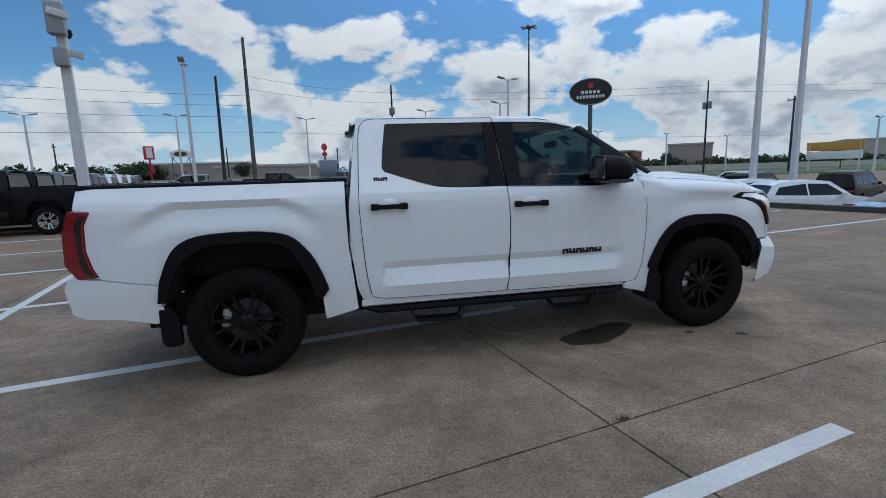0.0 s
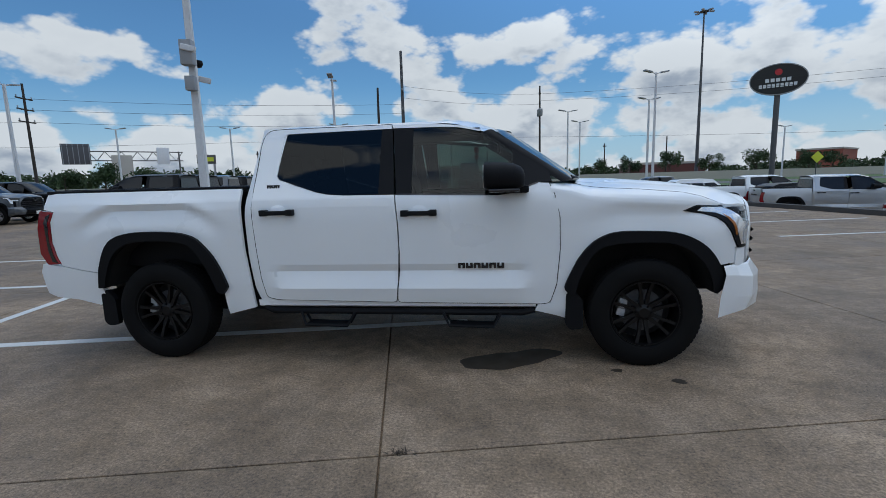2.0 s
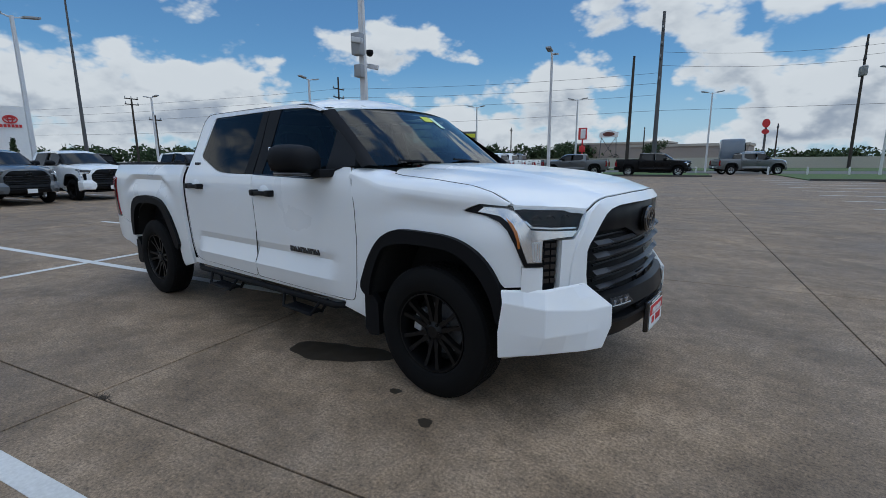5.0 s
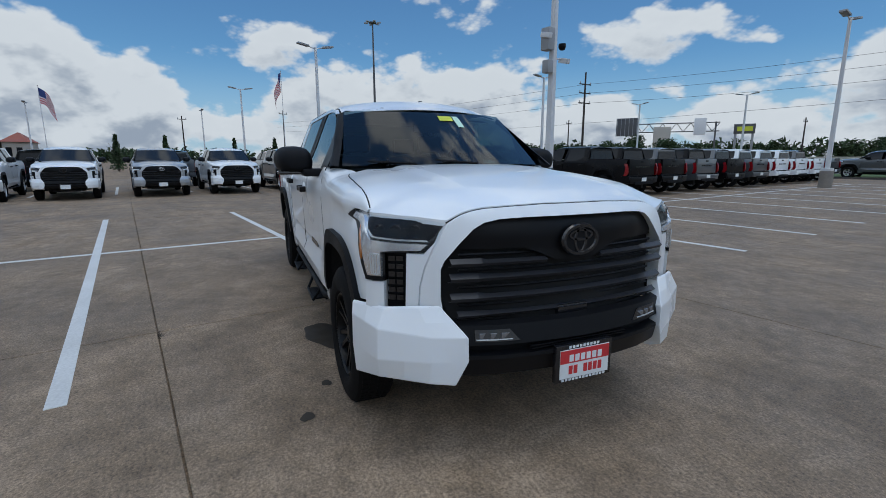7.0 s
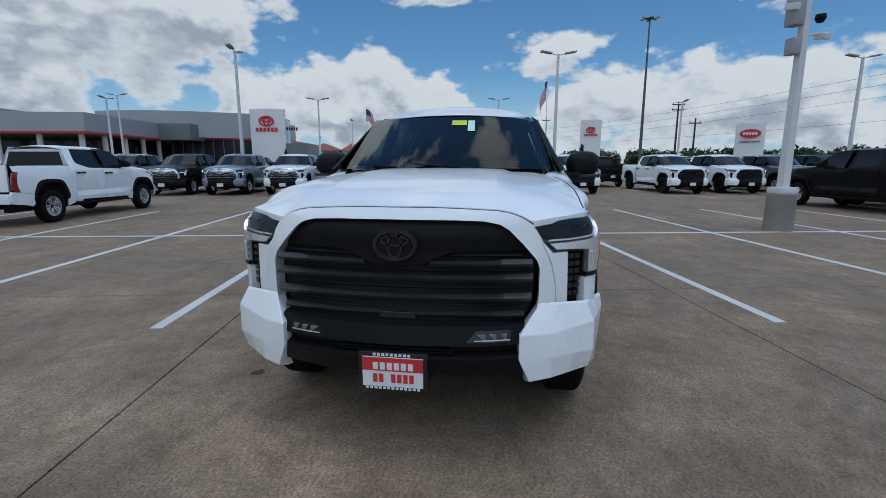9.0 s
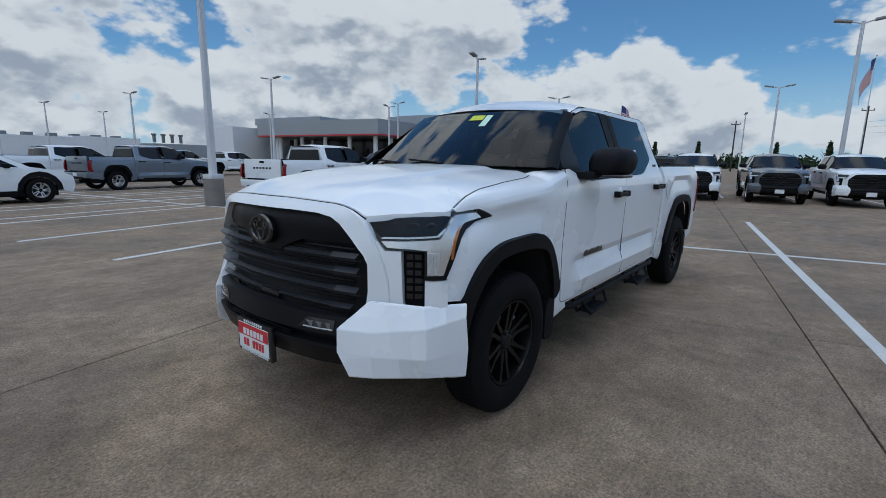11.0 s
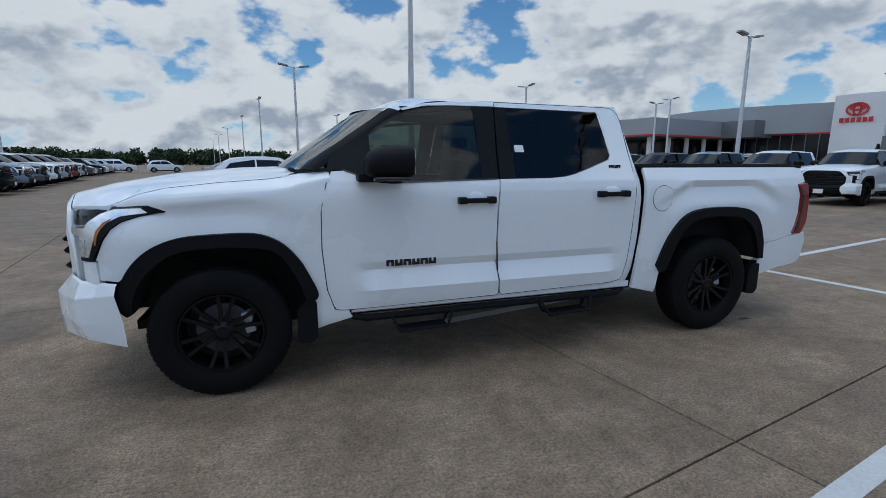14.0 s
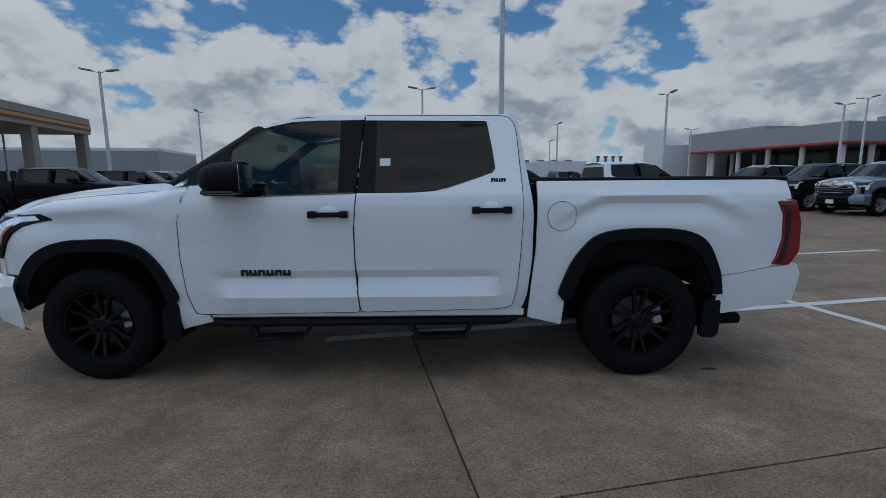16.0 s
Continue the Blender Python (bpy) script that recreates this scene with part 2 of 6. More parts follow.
def concrete(name, tone):
    """Broomed, stained paving: brush lines, blotches, pits and trails of grime."""
    m = bpy.data.materials.new(name)
    m.use_nodes = True
    nt = m.node_tree
    p = nt.nodes["Principled BSDF"]
    geo, info = nt.nodes.new("ShaderNodeNewGeometry"), nt.nodes.new("ShaderNodeObjectInfo")

    def noise_at(scale, detail, stretch=None, rough=0.55):
        src = geo.outputs["Position"]
        if stretch:
            mp = nt.nodes.new("ShaderNodeMapping")
            mp.inputs["Rotation"].default_value = (0, 0, radians(-11.3))
            mp.inputs["Scale"].default_value = stretch
            nt.links.new(src, mp.inputs[0])
            src = mp.outputs[0]
        n = nt.nodes.new("ShaderNodeTexNoise")
        n.inputs["Scale"].default_value, n.inputs["Detail"].default_value, n.inputs["Roughness"].default_value = scale, detail, rough
        nt.links.new(src, n.inputs["Vector"])
        return n.outputs[0]

    def rng(v, a, b, c, d):
        n = nt.nodes.new("ShaderNodeMapRange")
        nt.links.new(v, n.inputs[0])
        for i, q in enumerate((a, b, c, d)):
            n.inputs[1 + i].default_value = q
        return n.outputs[0]

    def mul(a, b):
        n = nt.nodes.new("ShaderNodeMath")
        n.operation = "MULTIPLY"
        nt.links.new(a, n.inputs[0])
        nt.links.new(b, n.inputs[1])
        return n.outputs[0]

    blotch = noise_at(0.45, 6)
    patchy = noise_at(1.9, 8, rough=0.65)
    broom = noise_at(1.0, 5, (9.0, 60.0, 1.0), 0.75)
    sweep = noise_at(1.0, 5, (0.5, 2.2, 1.0), 0.65)
    grit = noise_at(55.0, 4, rough=0.75)
    pale = noise_at(0.9, 9, rough=0.7)
    chips = noise_at(130.0, 2, rough=0.6)
    v = mul(mul(rng(blotch, 0.3, 0.7, 0.72, 1.26), rng(patchy, 0.3, 0.72, 0.74, 1.22)), mul(rng(broom, 0.3, 0.7, 0.90, 1.10), rng(grit, 0.32, 0.68, 0.42, 1.56)))
    v = mul(mul(v, rng(sweep, 0.32, 0.68, 0.88, 1.12)), rng(chips, 0.60, 0.72, 1.0, 1.55))
    v = mul(v, rng(pale, 0.58, 0.70, 1.0, 1.28))
    mottle = noise_at(8.0, 6, rough=0.7)
    stain = noise_at(0.33, 7, rough=0.6)
    v = mul(mul(v, rng(mottle, 0.32, 0.68, 0.76, 1.26)), rng(stain, 0.56, 0.66, 1.0, 0.80))
    v = mul(v, rng(info.outputs["Random"], 0, 1, 0.95, 1.05))
    col = nt.nodes.new("ShaderNodeVectorMath")
    col.operation = "SCALE"
    hue = nt.nodes.new("ShaderNodeMix")
    hue.data_type = "RGBA"
    hue.inputs[6].default_value, hue.inputs[7].default_value = (tone[0], tone[1], tone[2], 1), (tone[0] * 1.02, tone[1] * 1.08, tone[2] * 1.2, 1)
    nt.links.new(rng(patchy, 0.3, 0.7, 0, 1), hue.inputs[0])
    nt.links.new(hue.outputs[2], col.inputs[0])
    nt.links.new(v, col.inputs["Scale"])
    nt.links.new(col.outputs[0], p.inputs["Base Color"])
    nt.links.new(rng(blotch, 0.3, 0.7, 0.62, 0.9), p.inputs["Roughness"])
    b = nt.nodes.new("ShaderNodeBump")
    b.inputs["Strength"].default_value, b.inputs["Distance"].default_value = 0.8, 0.006
    nt.links.new(mul(broom, grit), b.inputs["Height"])
    nt.links.new(b.outputs[0], p.inputs["Normal"])
    return m


CONCRETE = concrete("paving_concrete", (0.222, 0.154, 0.095))

# ---- building helpers ----


def finish(bm, name, material, angle=32):
    bm.normal_update()
    for f in bm.faces:
        f.smooth = True
    for e in bm.edges:
        if len(e.link_faces) != 2 or e.calc_face_angle(0) > radians(angle):
            e.smooth = False
    me = bpy.data.meshes.new(name)
    bm.to_mesh(me)
    bm.free()
    me.materials.append(material)
    return me


def part(name, bm, material, parent=None, label="", angle=32):
    """Links a bmesh as one mesh object, under a thing or part if given."""
    ob = new(name, finish(bm, name, material, angle))
    if parent:
        ob.parent = parent
    if label:
        ob["label"] = label
    return ob


def thing(name, label, category, group="", kind="", m=None):
    ob = new(name)
    tagged(ob, label, category, group, kind)
    if m:
        ob.matrix_world = m
    return ob


def add_box(bm, lo, hi, bevel=0.0, m=None):
    vs = [bm.verts.new((x, y, z)) for x in (lo[0], hi[0]) for y in (lo[1], hi[1]) for z in (lo[2], hi[2])]
    fs = [bm.faces.new([vs[i] for i in q]) for q in ((0, 1, 3, 2), (4, 6, 7, 5), (0, 4, 5, 1), (2, 3, 7, 6), (0, 2, 6, 4), (1, 5, 7, 3))]
    made = vs
    if bevel:
        r = bmesh.ops.bevel(bm, geom=list({e for f in fs for e in f.edges}), offset=bevel, segments=2, affect="EDGES", profile=0.6)
        made = list({v for f in r["faces"] for v in f.verts} | {v for v in vs if v.is_valid})
    if m:
        bmesh.ops.transform(bm, matrix=m, verts=made)
    return bm


def box(lo, hi, bevel=0.0, m=None):
    return add_box(bmesh.new(), lo, hi, bevel, m)


def add_lathe(bm, profile, m, segs=32, closed=False):
    """Turns (radius, height) pairs about the z axis of m."""
    rings = []
    for r, h in profile:
        rings.append([bm.verts.new(m @ Vector((r * math.cos(2 * math.pi * k / segs), r * math.sin(2 * math.pi * k / segs), h))) for k in range(segs)])
    if closed:
        rings.append(rings[0])
    for a, b in zip(rings, rings[1:]):
        for k in range(segs):
            q = (a[k], a[(k + 1) % segs], b[(k + 1) % segs], b[k])
            if len(set(q)) == 4:
                bm.faces.new(q)
    if not closed:
        for ring in (rings[0], rings[-1]):
            if len(ring) > 2:
                bm.faces.new(ring)
    return bm


def add_tube(bm, pts, r, segs=8, r1=None, cap=True):
    """A round bar along the points, tapering from r to r1."""
    pts = [Vector(p) for p in pts]
    rings = []
    for i, p in enumerate(pts):
        d = (pts[min(i + 1, len(pts) - 1)] - pts[max(i - 1, 0)]).normalized()
        side = d.orthogonal().normalized() if abs(d.z) > 0.98 else d.cross(Vector((0, 0, 1))).normalized()
        other = d.cross(side)
        rad = r + ((r1 if r1 is not None else r) - r) * i / max(1, len(pts) - 1)
        rings.append([bm.verts.new(p + (side * math.cos(2 * math.pi * k / segs) + other * math.sin(2 * math.pi * k / segs)) * rad) for k in range(segs)])
    for a, b in zip(rings, rings[1:]):
        for k in range(segs):
            bm.faces.new((a[k], a[(k + 1) % segs], b[(k + 1) % segs], b[k]))
    if cap:
        bm.faces.new(rings[0][::-1])
        bm.faces.new(rings[-1])
    return bm


def inset(pts, d):
    """The outline moved inwards by d."""
    area = sum(a[0] * b[1] - b[0] * a[1] for a, b in zip(pts, pts[1:] + pts[:1]))
    s = 1 if area > 0 else -1
    out = []
    n = len(pts)
    for i in range(n):
        p, a, b = Vector(pts[i]), Vector(pts[i - 1]), Vector(pts[(i + 1) % n])
        e1, e2 = (p - a).normalized(), (b - p).normalized()
        n1, n2 = Vector((-e1.y, e1.x)) * s, Vector((-e2.y, e2.x)) * s
        k = max(0.35, 1 + n1.dot(n2))
        out.append(tuple(p + (n1 + n2) * d / k))
    return out


def soft(pts, r=0.03, n=3, closed=True):
    """Rounds the corners of an outline."""
    out = []
    m = len(pts)
    for i in range(m):
        p = Vector(pts[i])
        if not closed and i in (0, m - 1):
            out.append(tuple(p))
            continue
        a, b = Vector(pts[i - 1]), Vector(pts[(i + 1) % m])
        ra, rb = min(r, (a - p).length * 0.45), min(r, (b - p).length * 0.45)
        s, e = p + (a - p).normalized() * ra, p + (b - p).normalized() * rb
        for k in range(n + 1):
            t = k / n
            out.append(tuple(s * (1 - t) ** 2 + p * 2 * t * (1 - t) + e * t * t))
    return out


def panel(outline, fn, depth, step=0.07, cuts=(), bm=None, back=False):
    """A sheet cut to an outline in two coordinates, bent by fn into space, with a rim of the given depth vector."""
    own = bmesh.new()
    own.faces.new([own.verts.new((a, b, 0)) for a, b in outline])
    lo = [min(p[i] for p in outline) for i in (0, 1)]
    hi = [max(p[i] for p in outline) for i in (0, 1)]
    for i in (0, 1):
        k = max(1, math.ceil((hi[i] - lo[i]) / step))
        where = [lo[i] + (hi[i] - lo[i]) * q / k for q in range(1, k)]
        if i == 1:
            where += [c for c in cuts if lo[1] + 0.004 < c < hi[1] - 0.004]
        for w in where:
            co, no = [0, 0, 0], [0, 0, 0]
            co[i], no[i] = w, 1
            bmesh.ops.bisect_plane(own, geom=own.verts[:] + own.edges[:] + own.faces[:], dist=0.0008, plane_co=co, plane_no=no)
    rim = [e for e in own.edges if len(e.link_faces) == 1]
    vec = depth if callable(depth) else (lambda a, b: Vector(depth))
    inner = {}
    for v in {v for e in rim for v in e.verts}:
        inner[v] = (v.co.x, v.co.y)
    flat = {v: (v.co.x, v.co.y) for v in own.verts}
    faces = list(own.faces)
    low = {v: own.verts.new(Vector(fn(*ab)) + vec(*ab)) for v, ab in (flat if back else inner).items()}
    for v, ab in flat.items():
        v.co = fn(*ab)
    for e in rim:
        a, b = e.verts
        own.faces.new((a, b, low[b], low[a]))
    if back:
        for f in faces:
            own.faces.new([low[v] for v in reversed(f.verts)])
    bmesh.ops.recalc_face_normals(own, faces=own.faces[:])
    if bm is None:
        return own
    tmp = bpy.data.meshes.new("tmp")
    own.to_mesh(tmp)
    own.free()
    bm.from_mesh(tmp)
    bpy.data.meshes.remove(tmp)
    return bm


def sheet(fn, na, nb):
    """A grid surface, fn of two numbers from 0 to 1."""
    bm = bmesh.new()
    g = [[bm.verts.new(fn(i / na, j / nb)) for j in range(nb + 1)] for i in range(na + 1)]
    for i in range(na):
        for j in range(nb):
            bm.faces.new((g[i][j], g[i + 1][j], g[i + 1][j + 1], g[i][j + 1]))
    return bm


def ramp(x, a, b):
    t = min(1, max(0, (x - a) / (b - a)))
    return t * t * (3 - 2 * t)


def interp(x, xs, ys):
    return float(np.interp(x, xs, ys))

# ---- the pickup truck ----
FLARE_R = [(-2.70, .66), (-2.665, .83), (-2.57, 1.03), (-2.46, 1.125), (-2.27, 1.165), (-1.93, 1.165), (-1.72, 1.12), (-1.60, 1.01), (-1.52, .88), (-1.45, .69), (-1.46, .65), (-1.50, .60)]
FLARE_R_IN = [(-2.64, .66), (-2.59, .80), (-2.50, .96), (-2.37, 1.055), (-2.22, 1.085), (-1.95, 1.085), (-1.76, 1.045), (-1.65, .90), (-1.57, .70), (-1.55, .62)]
FLARE_F = [(1.50, .60), (1.456, .656), (1.495, .765), (1.565, .902), (1.664, 1.022), (1.778, 1.089), (1.891, 1.111), (2.06, 1.112), (2.255, 1.102), (2.394, 1.064), (2.507, .996), (2.595, .893), (2.653, .76), (2.665, .67), (2.62, .61)]
FLARE_F_IN = [(1.54, .60), (1.58, .75), (1.69, .95), (1.83, 1.01), (2.04, 1.025), (2.27, 1.012), (2.40, .955), (2.50, .86), (2.565, .74), (2.59, .62)]


def through_points(pts, n=4):
    """A smooth open line through the points."""
    q = [Vector(p) for p in [pts[0]] + pts + [pts[-1]]]
    out = []
    for a, b, c, d in zip(q, q[1:], q[2:], q[3:]):
        for k in range(n):
            t = k / n
            out.append(tuple(.5 * (2 * b + (c - a) * t + (2 * a - 5 * b + 4 * c - d) * t * t + (3 * b - a - 3 * c + d) * t ** 3)))
    return out + [tuple(pts[-1])]


FLARE_R, FLARE_R_IN, FLARE_F, FLARE_F_IN = FLARE_R[:1] + through_points(FLARE_R[1:]), through_points(FLARE_R_IN), through_points(FLARE_F), through_points(FLARE_F_IN)
AXLE, HUB_Z = 2.0905, 0.442


def side_y(x, z):
    """Half width of the body."""
    door = interp(z, [.36, .46, .53, .655, .80, .86, 1.05, 1.25, 1.36, 1.42, 1.46, 1.67, 1.95, 2.06], [.93, .955, .985, 1.014, .966, .990, .999, 1.006, 1.0, .985, .965, .865, .752, .70])
    plain = interp(z, [.36, .46, .70, 1.05, 1.25, 1.36, 1.42, 1.46, 1.67, 1.95, 2.06], [.93, .965, .99, 1.0, 1.006, 1.0, .985, .965, .865, .752, .70])
    k = ramp(x, -1.05, -.93) * (1 - ramp(x, 1.08, 1.22))
    y = plain + (door - plain) * k
    bed = ramp(x, -2.98, -2.60) * (1 - ramp(x, -1.72, -1.36))
    dz = -.16 * ramp(abs(x + 2.15), .34, .78)
    front = ramp(x, 1.43, 1.90) * (1 - ramp(x, 2.62, 2.80))
    if front > 0:
        dz = -.055 - .06 * (x - 1.5) - .12 * ramp(x, 1.95, 1.44)
    swell = max(bed, .60 * front)
    y += swell * interp(z - dz, [.70, 1.0, 1.20, 1.352, 1.412, 1.44, 1.50], [0, .018, .014, -.030, .012, .008, 0])
    y += .034
    if x > 2.2:
        y -= ramp(x, 2.25, 2.6) * interp(z, [1.15, 1.22, 1.29, 1.36], [0, .012, .062, .085])
    if x > 2.5:
        y -= .22 * (x - 2.5) ** 2
    if x < -2.9:
        y -= .25 * (x + 2.9) ** 2
    return y


NOSE_PLAN = [(3.135, 0), (3.128, .15), (3.108, .30), (3.072, .45), (3.015, .60), (2.985, .68), (2.948, .76), (2.90, .86), (2.850, .94), (2.812, .988), (2.77, 1.022), (2.72, 1.038), (2.60, 1.045), (2.35, 1.045)]


def nose_at(u):
    """Plan of the nose by girth u, from the middle round the corner to the flank."""
    d = 0
    for (x0, y0), (x1, y1) in zip(NOSE_PLAN, NOSE_PLAN[1:]):
        l = math.hypot(x1 - x0, y1 - y0)
        if u <= d + l or (x1, y1) == NOSE_PLAN[-1]:
            k = (u - d) / l
            return x0 + (x1 - x0) * k, y0 + (y1 - y0) * k
        d += l


def wrap(u, z, off=0.0):
    """A point of the nose's skin by girth and height, off outwards."""
    x, y = nose_at(u)
    (xa, ya), (xb, yb) = nose_at(max(0, u - .05)), nose_at(u + .05)
    nx, ny = yb - ya, xa - xb
    l = math.hypot(nx, ny)
    nx, ny = (1, 0) if u < .01 else (nx / l, ny / l)
    k, c = ramp(u, 1.02, 1.30), ramp(u, .75, 1.0)
    face = 0
    if z > 1.1:
        face = (1 - c) * interp(z, [1.1, 1.3, 1.38], [0, -.03, -.07]) + c * interp(z, [1.1, 1.22, 1.29, 1.38], [0, -.012, -.055, -.09])
    flank = side_y(x, z) - side_y(x, 1.1)
    o = off + face * (1 - k) + flank * k
    return x + nx * o, y + ny * o, z


def seam_at(x):
    """Half width of the gap between wing and bonnet."""
    return interp(x, [1.36, 1.55, 1.62, 1.67, 1.8, 2.0, 2.2, 2.45, 2.52, 2.6, 2.64], [.905, .85, .83, .88, .905, .925, .94, .952, .957, .965, .972])


def crest_at(x):
    """The wing's crest line above the sunk band: half width and height."""
    z = interp(x, [1.36, 1.5, 1.7, 2.0, 2.35, 2.6, 2.8], [1.43, 1.39, 1.348, 1.328, 1.306, 1.294, 1.29])
    return side_y(x, z), z


def seam_z(x):
    """Height of the gap between wing and bonnet."""
    return interp(x, [1.36, 1.55, 1.65, 1.75, 2.06, 2.36, 2.5, 2.6, 2.64], [1.50, 1.488, 1.465, 1.452, 1.432, 1.402, 1.368, 1.325, 1.308])


def crown_z(x, y):
    """The bonnet's smooth skin, falling away past its two long creases."""
    y = abs(y)
    c = interp(x, [1.4, 2.0, 2.5, 2.8, 3.0, 3.1], [1.520, 1.502, 1.458, 1.418, 1.388, 1.368])
    c -= .016 * min(1, y / .6) ** 2 - .017 * ramp(y, .55, .475) * ramp(x, 3.0, 2.3)
    if y > .5:
        c -= (c - seam_z(x)) * ((y - .5) / (seam_at(x) - .5)) ** 2
    return c


def fender_point(x, b):
    """The wing: the flank up to the crest, then a rounded shoulder in to the bonnet's gap."""
    if b <= 1.2:
        return side_y(x, b), b
    ys, zc = crest_at(x)
    if b <= 1.3:
        z = 1.2 + (zc - 1.2) * (b - 1.2) / .1
        return side_y(x, z), z
    y1, z1 = min(seam_at(x), ys - .002), seam_z(x)
    slope = (crown_z(x, y1 - .02) - z1) / .02
    zm = max(zc + .25 * (z1 - zc), z1 - slope * (ys - y1))
    k = min(1, (b - 1.3) / .2)
    return ys * (1 - k * k) + y1 * k * k, zc * (1 - k) ** 2 + 2 * zm * k * (1 - k) + z1 * k * k


def front_x(y, z):
    """How far forward the nose stands at a half width and height."""
    y = abs(y)
    x = interp(y, [q[1] for q in NOSE_PLAN[:11]], [q[0] for q in NOSE_PLAN[:11]])
    return x + interp(z, [.42, .50, .60, .85, .92, 1.1, 1.3, 1.38], [-.04, .01, .03, .03, 0, 0, -.03, -.07])


LIP = [(0, 1.352), (.19, 1.352), (.36, 1.345), (.52, 1.335), (.58, 1.324), (.63, 1.308), (.665, 1.29), (.70, 1.268), (.76, 1.276), (.84, 1.286), (.95, 1.292), (1.05, 1.296), (1.14, 1.298), (1.215, 1.298)]
LIP_AT = [wrap(u, z, .004) for u, z in LIP]


def bonnet_z(x, y):
    """The bonnet: the crown's skin, with a lip that follows the nose."""
    y = abs(y)
    c = crown_z(x, y)
    lip = interp(y, [q[1] for q in LIP_AT[:11]], [q[2] for q in LIP_AT[:11]])
    xf = interp(y, [q[1] for q in LIP_AT[:11]], [q[0] for q in LIP_AT[:11]])
    k = 1 - (1 - min(1, max(0, xf - x) / .30)) ** 2.4
    return lip + (c - lip) * k


def wheel(parent, m, style, lod, side, spin=0.0):
    """Tyre, rim with paired spokes, hub and brake. m: hub centre, z of m pointing outwards."""
    segs = 56 if lod == 0 else 24
    w = thing("wheel", "", "")
    w.parent = parent
    w.matrix_local = m
    R, I = HUB_Z, Matrix.Identity(4)
    tread = [(.268, -.10), (.272, -.125), (.34, -.135), (.395, -.125), (R - .012, -.105), (R, -.085), (R, .085), (R - .012, .108), (.398, .126), (.372, .133), (.34, .136), (.31, .131), (.285, .122), (.274, .108), (.268, .10)]
    part("tyre", add_lathe(bmesh.new(), tread, I, segs, True), RUBBER, w)
    if lod == 0:
        bm = bmesh.new()
        for k in range(64):
            a = 2 * math.pi * k / 64
            for h in (-.07, -.025, .025, .07):
                mm = Matrix.Rotation(a + (.03 if h in (-.025, .07) else 0), 4, "Z") @ Matrix.Translation((R + .001, 0, h))
                add_box(bm, (-.004, -.015, -.018), (.0016, .015, .018), 0, mm)
        part("tread", bm, RUBBER, w)
    dark = style == "black"
    rm = RIM_BLACK if dark else SILVER_TRIM
    barrel = [(.262, -.10), (.271, -.10), (.271, .100), (.266, .112), (.258, .112), (.252, .095), (.250, .0), (.250, -.095)]
    rim = part("rim", add_lathe(bmesh.new(), barrel, I, segs, True), rm, w)
    n = 6 if dark else (6 if lod == 0 else 5)
    for k in range(n if lod == 0 else 1):
        bm = bmesh.new()
        for q in ([k] if lod == 0 else range(n)):
            a = 2 * math.pi * q / n + spin
            for d in (-1, 1):
                p0, p1 = (.06, .018 * d), (.252, .052 * d)
                t = (.0135, .0115) if lod == 0 else (.014, .014)
                vs = []
                for (r, s), hh, ww in ((p0, .070, t[0] + .004), ((.16, .030 * d), .082, t[1]), (p1, .098, t[1] + .003)):
                    for off, dep in ((-ww, 0), (ww, 0), (ww * .8, -.045), (-ww * .8, -.045)):
                        vs.append(bm.verts.new(Matrix.Rotation(a, 4, "Z") @ Vector((r, s + off, hh + dep))))
                for j in (0, 4):
                    for i in range(4):
                        bm.faces.new((vs[j + i], vs[j + (i + 1) % 4], vs[j + 4 + (i + 1) % 4], vs[j + 4 + i]))
        part("spoke", bm, rm, w)
    if lod == 0:
        part("hub_cap", add_lathe(bmesh.new(), [(.075, .03), (.073, .068), (.050, .078), (.040, .085), (.0, .085)][:4], I, 20), rm, w)
    if lod == 0:
        for k in range(6):
            a = 2 * math.pi * (k + .5) / 6 + spin
            part("lug_nut", add_lathe(bmesh.new(), [(.011, .05), (.011, .082), (.007, .088)], Matrix.Translation((.06 * math.cos(a), .06 * math.sin(a), 0)), 6), RIM_BLACK if dark else STEEL, w)
        part("brake_disc", add_lathe(bmesh.new(), [(.175, -.03), (.175, -.012), (.08, -.012), (.08, .01), (.03, .01)], I, 36), STEEL_POLE, w)
        ca = math.radians(192 if side > 0 else 168)
        bm = box((.13, -.075, -.05), (.200, -.012, .034), .012, Matrix.Rotation(ca, 4, "Z"))
        add_box(bm, (.13, .012, -.05), (.200, .075, .034), .012, Matrix.Rotation(ca, 4, "Z"))
        add_box(bm, (.14, -.02, -.05), (.185, .02, .012), .006, Matrix.Rotation(ca, 4, "Z"))
        part("brake_caliper", bm, CALIPER, w)
    if lod == 0:
        part("wheel_back", add_lathe(bmesh.new(), [(.25, -.095), (.24, -.06), (.05, -.06)], I, 24), LINER, w)
    return w


def emblem_bars(parent, cx, cz, width, height, count, s, material):
    """Raised plain bars of a name plate, on a side s of the body."""
    w = width / count
    for i in range(count):
        bm = bmesh.new()
        a = cx - width / 2 + w * (i if s < 0 else count - 1 - i)
        y0, y1 = sorted((s * (side_y(a, cz) - .002), s * (side_y(a, cz) + .007)))
        foot = (i * 3) % 2
        for u0, u1, v0, v1 in ((.04, .36, -.5, .5), (.60, .94, -.5, .5), (.3, .66, -.5 if foot else .10, -.10 if foot else .5)):
            add_box(bm, (a + w * u0, y0, cz + height * v0), (a + w * u1, y1, cz + height * v1))
        part("badge_bar", bm, material, parent, "raised black badge bar")


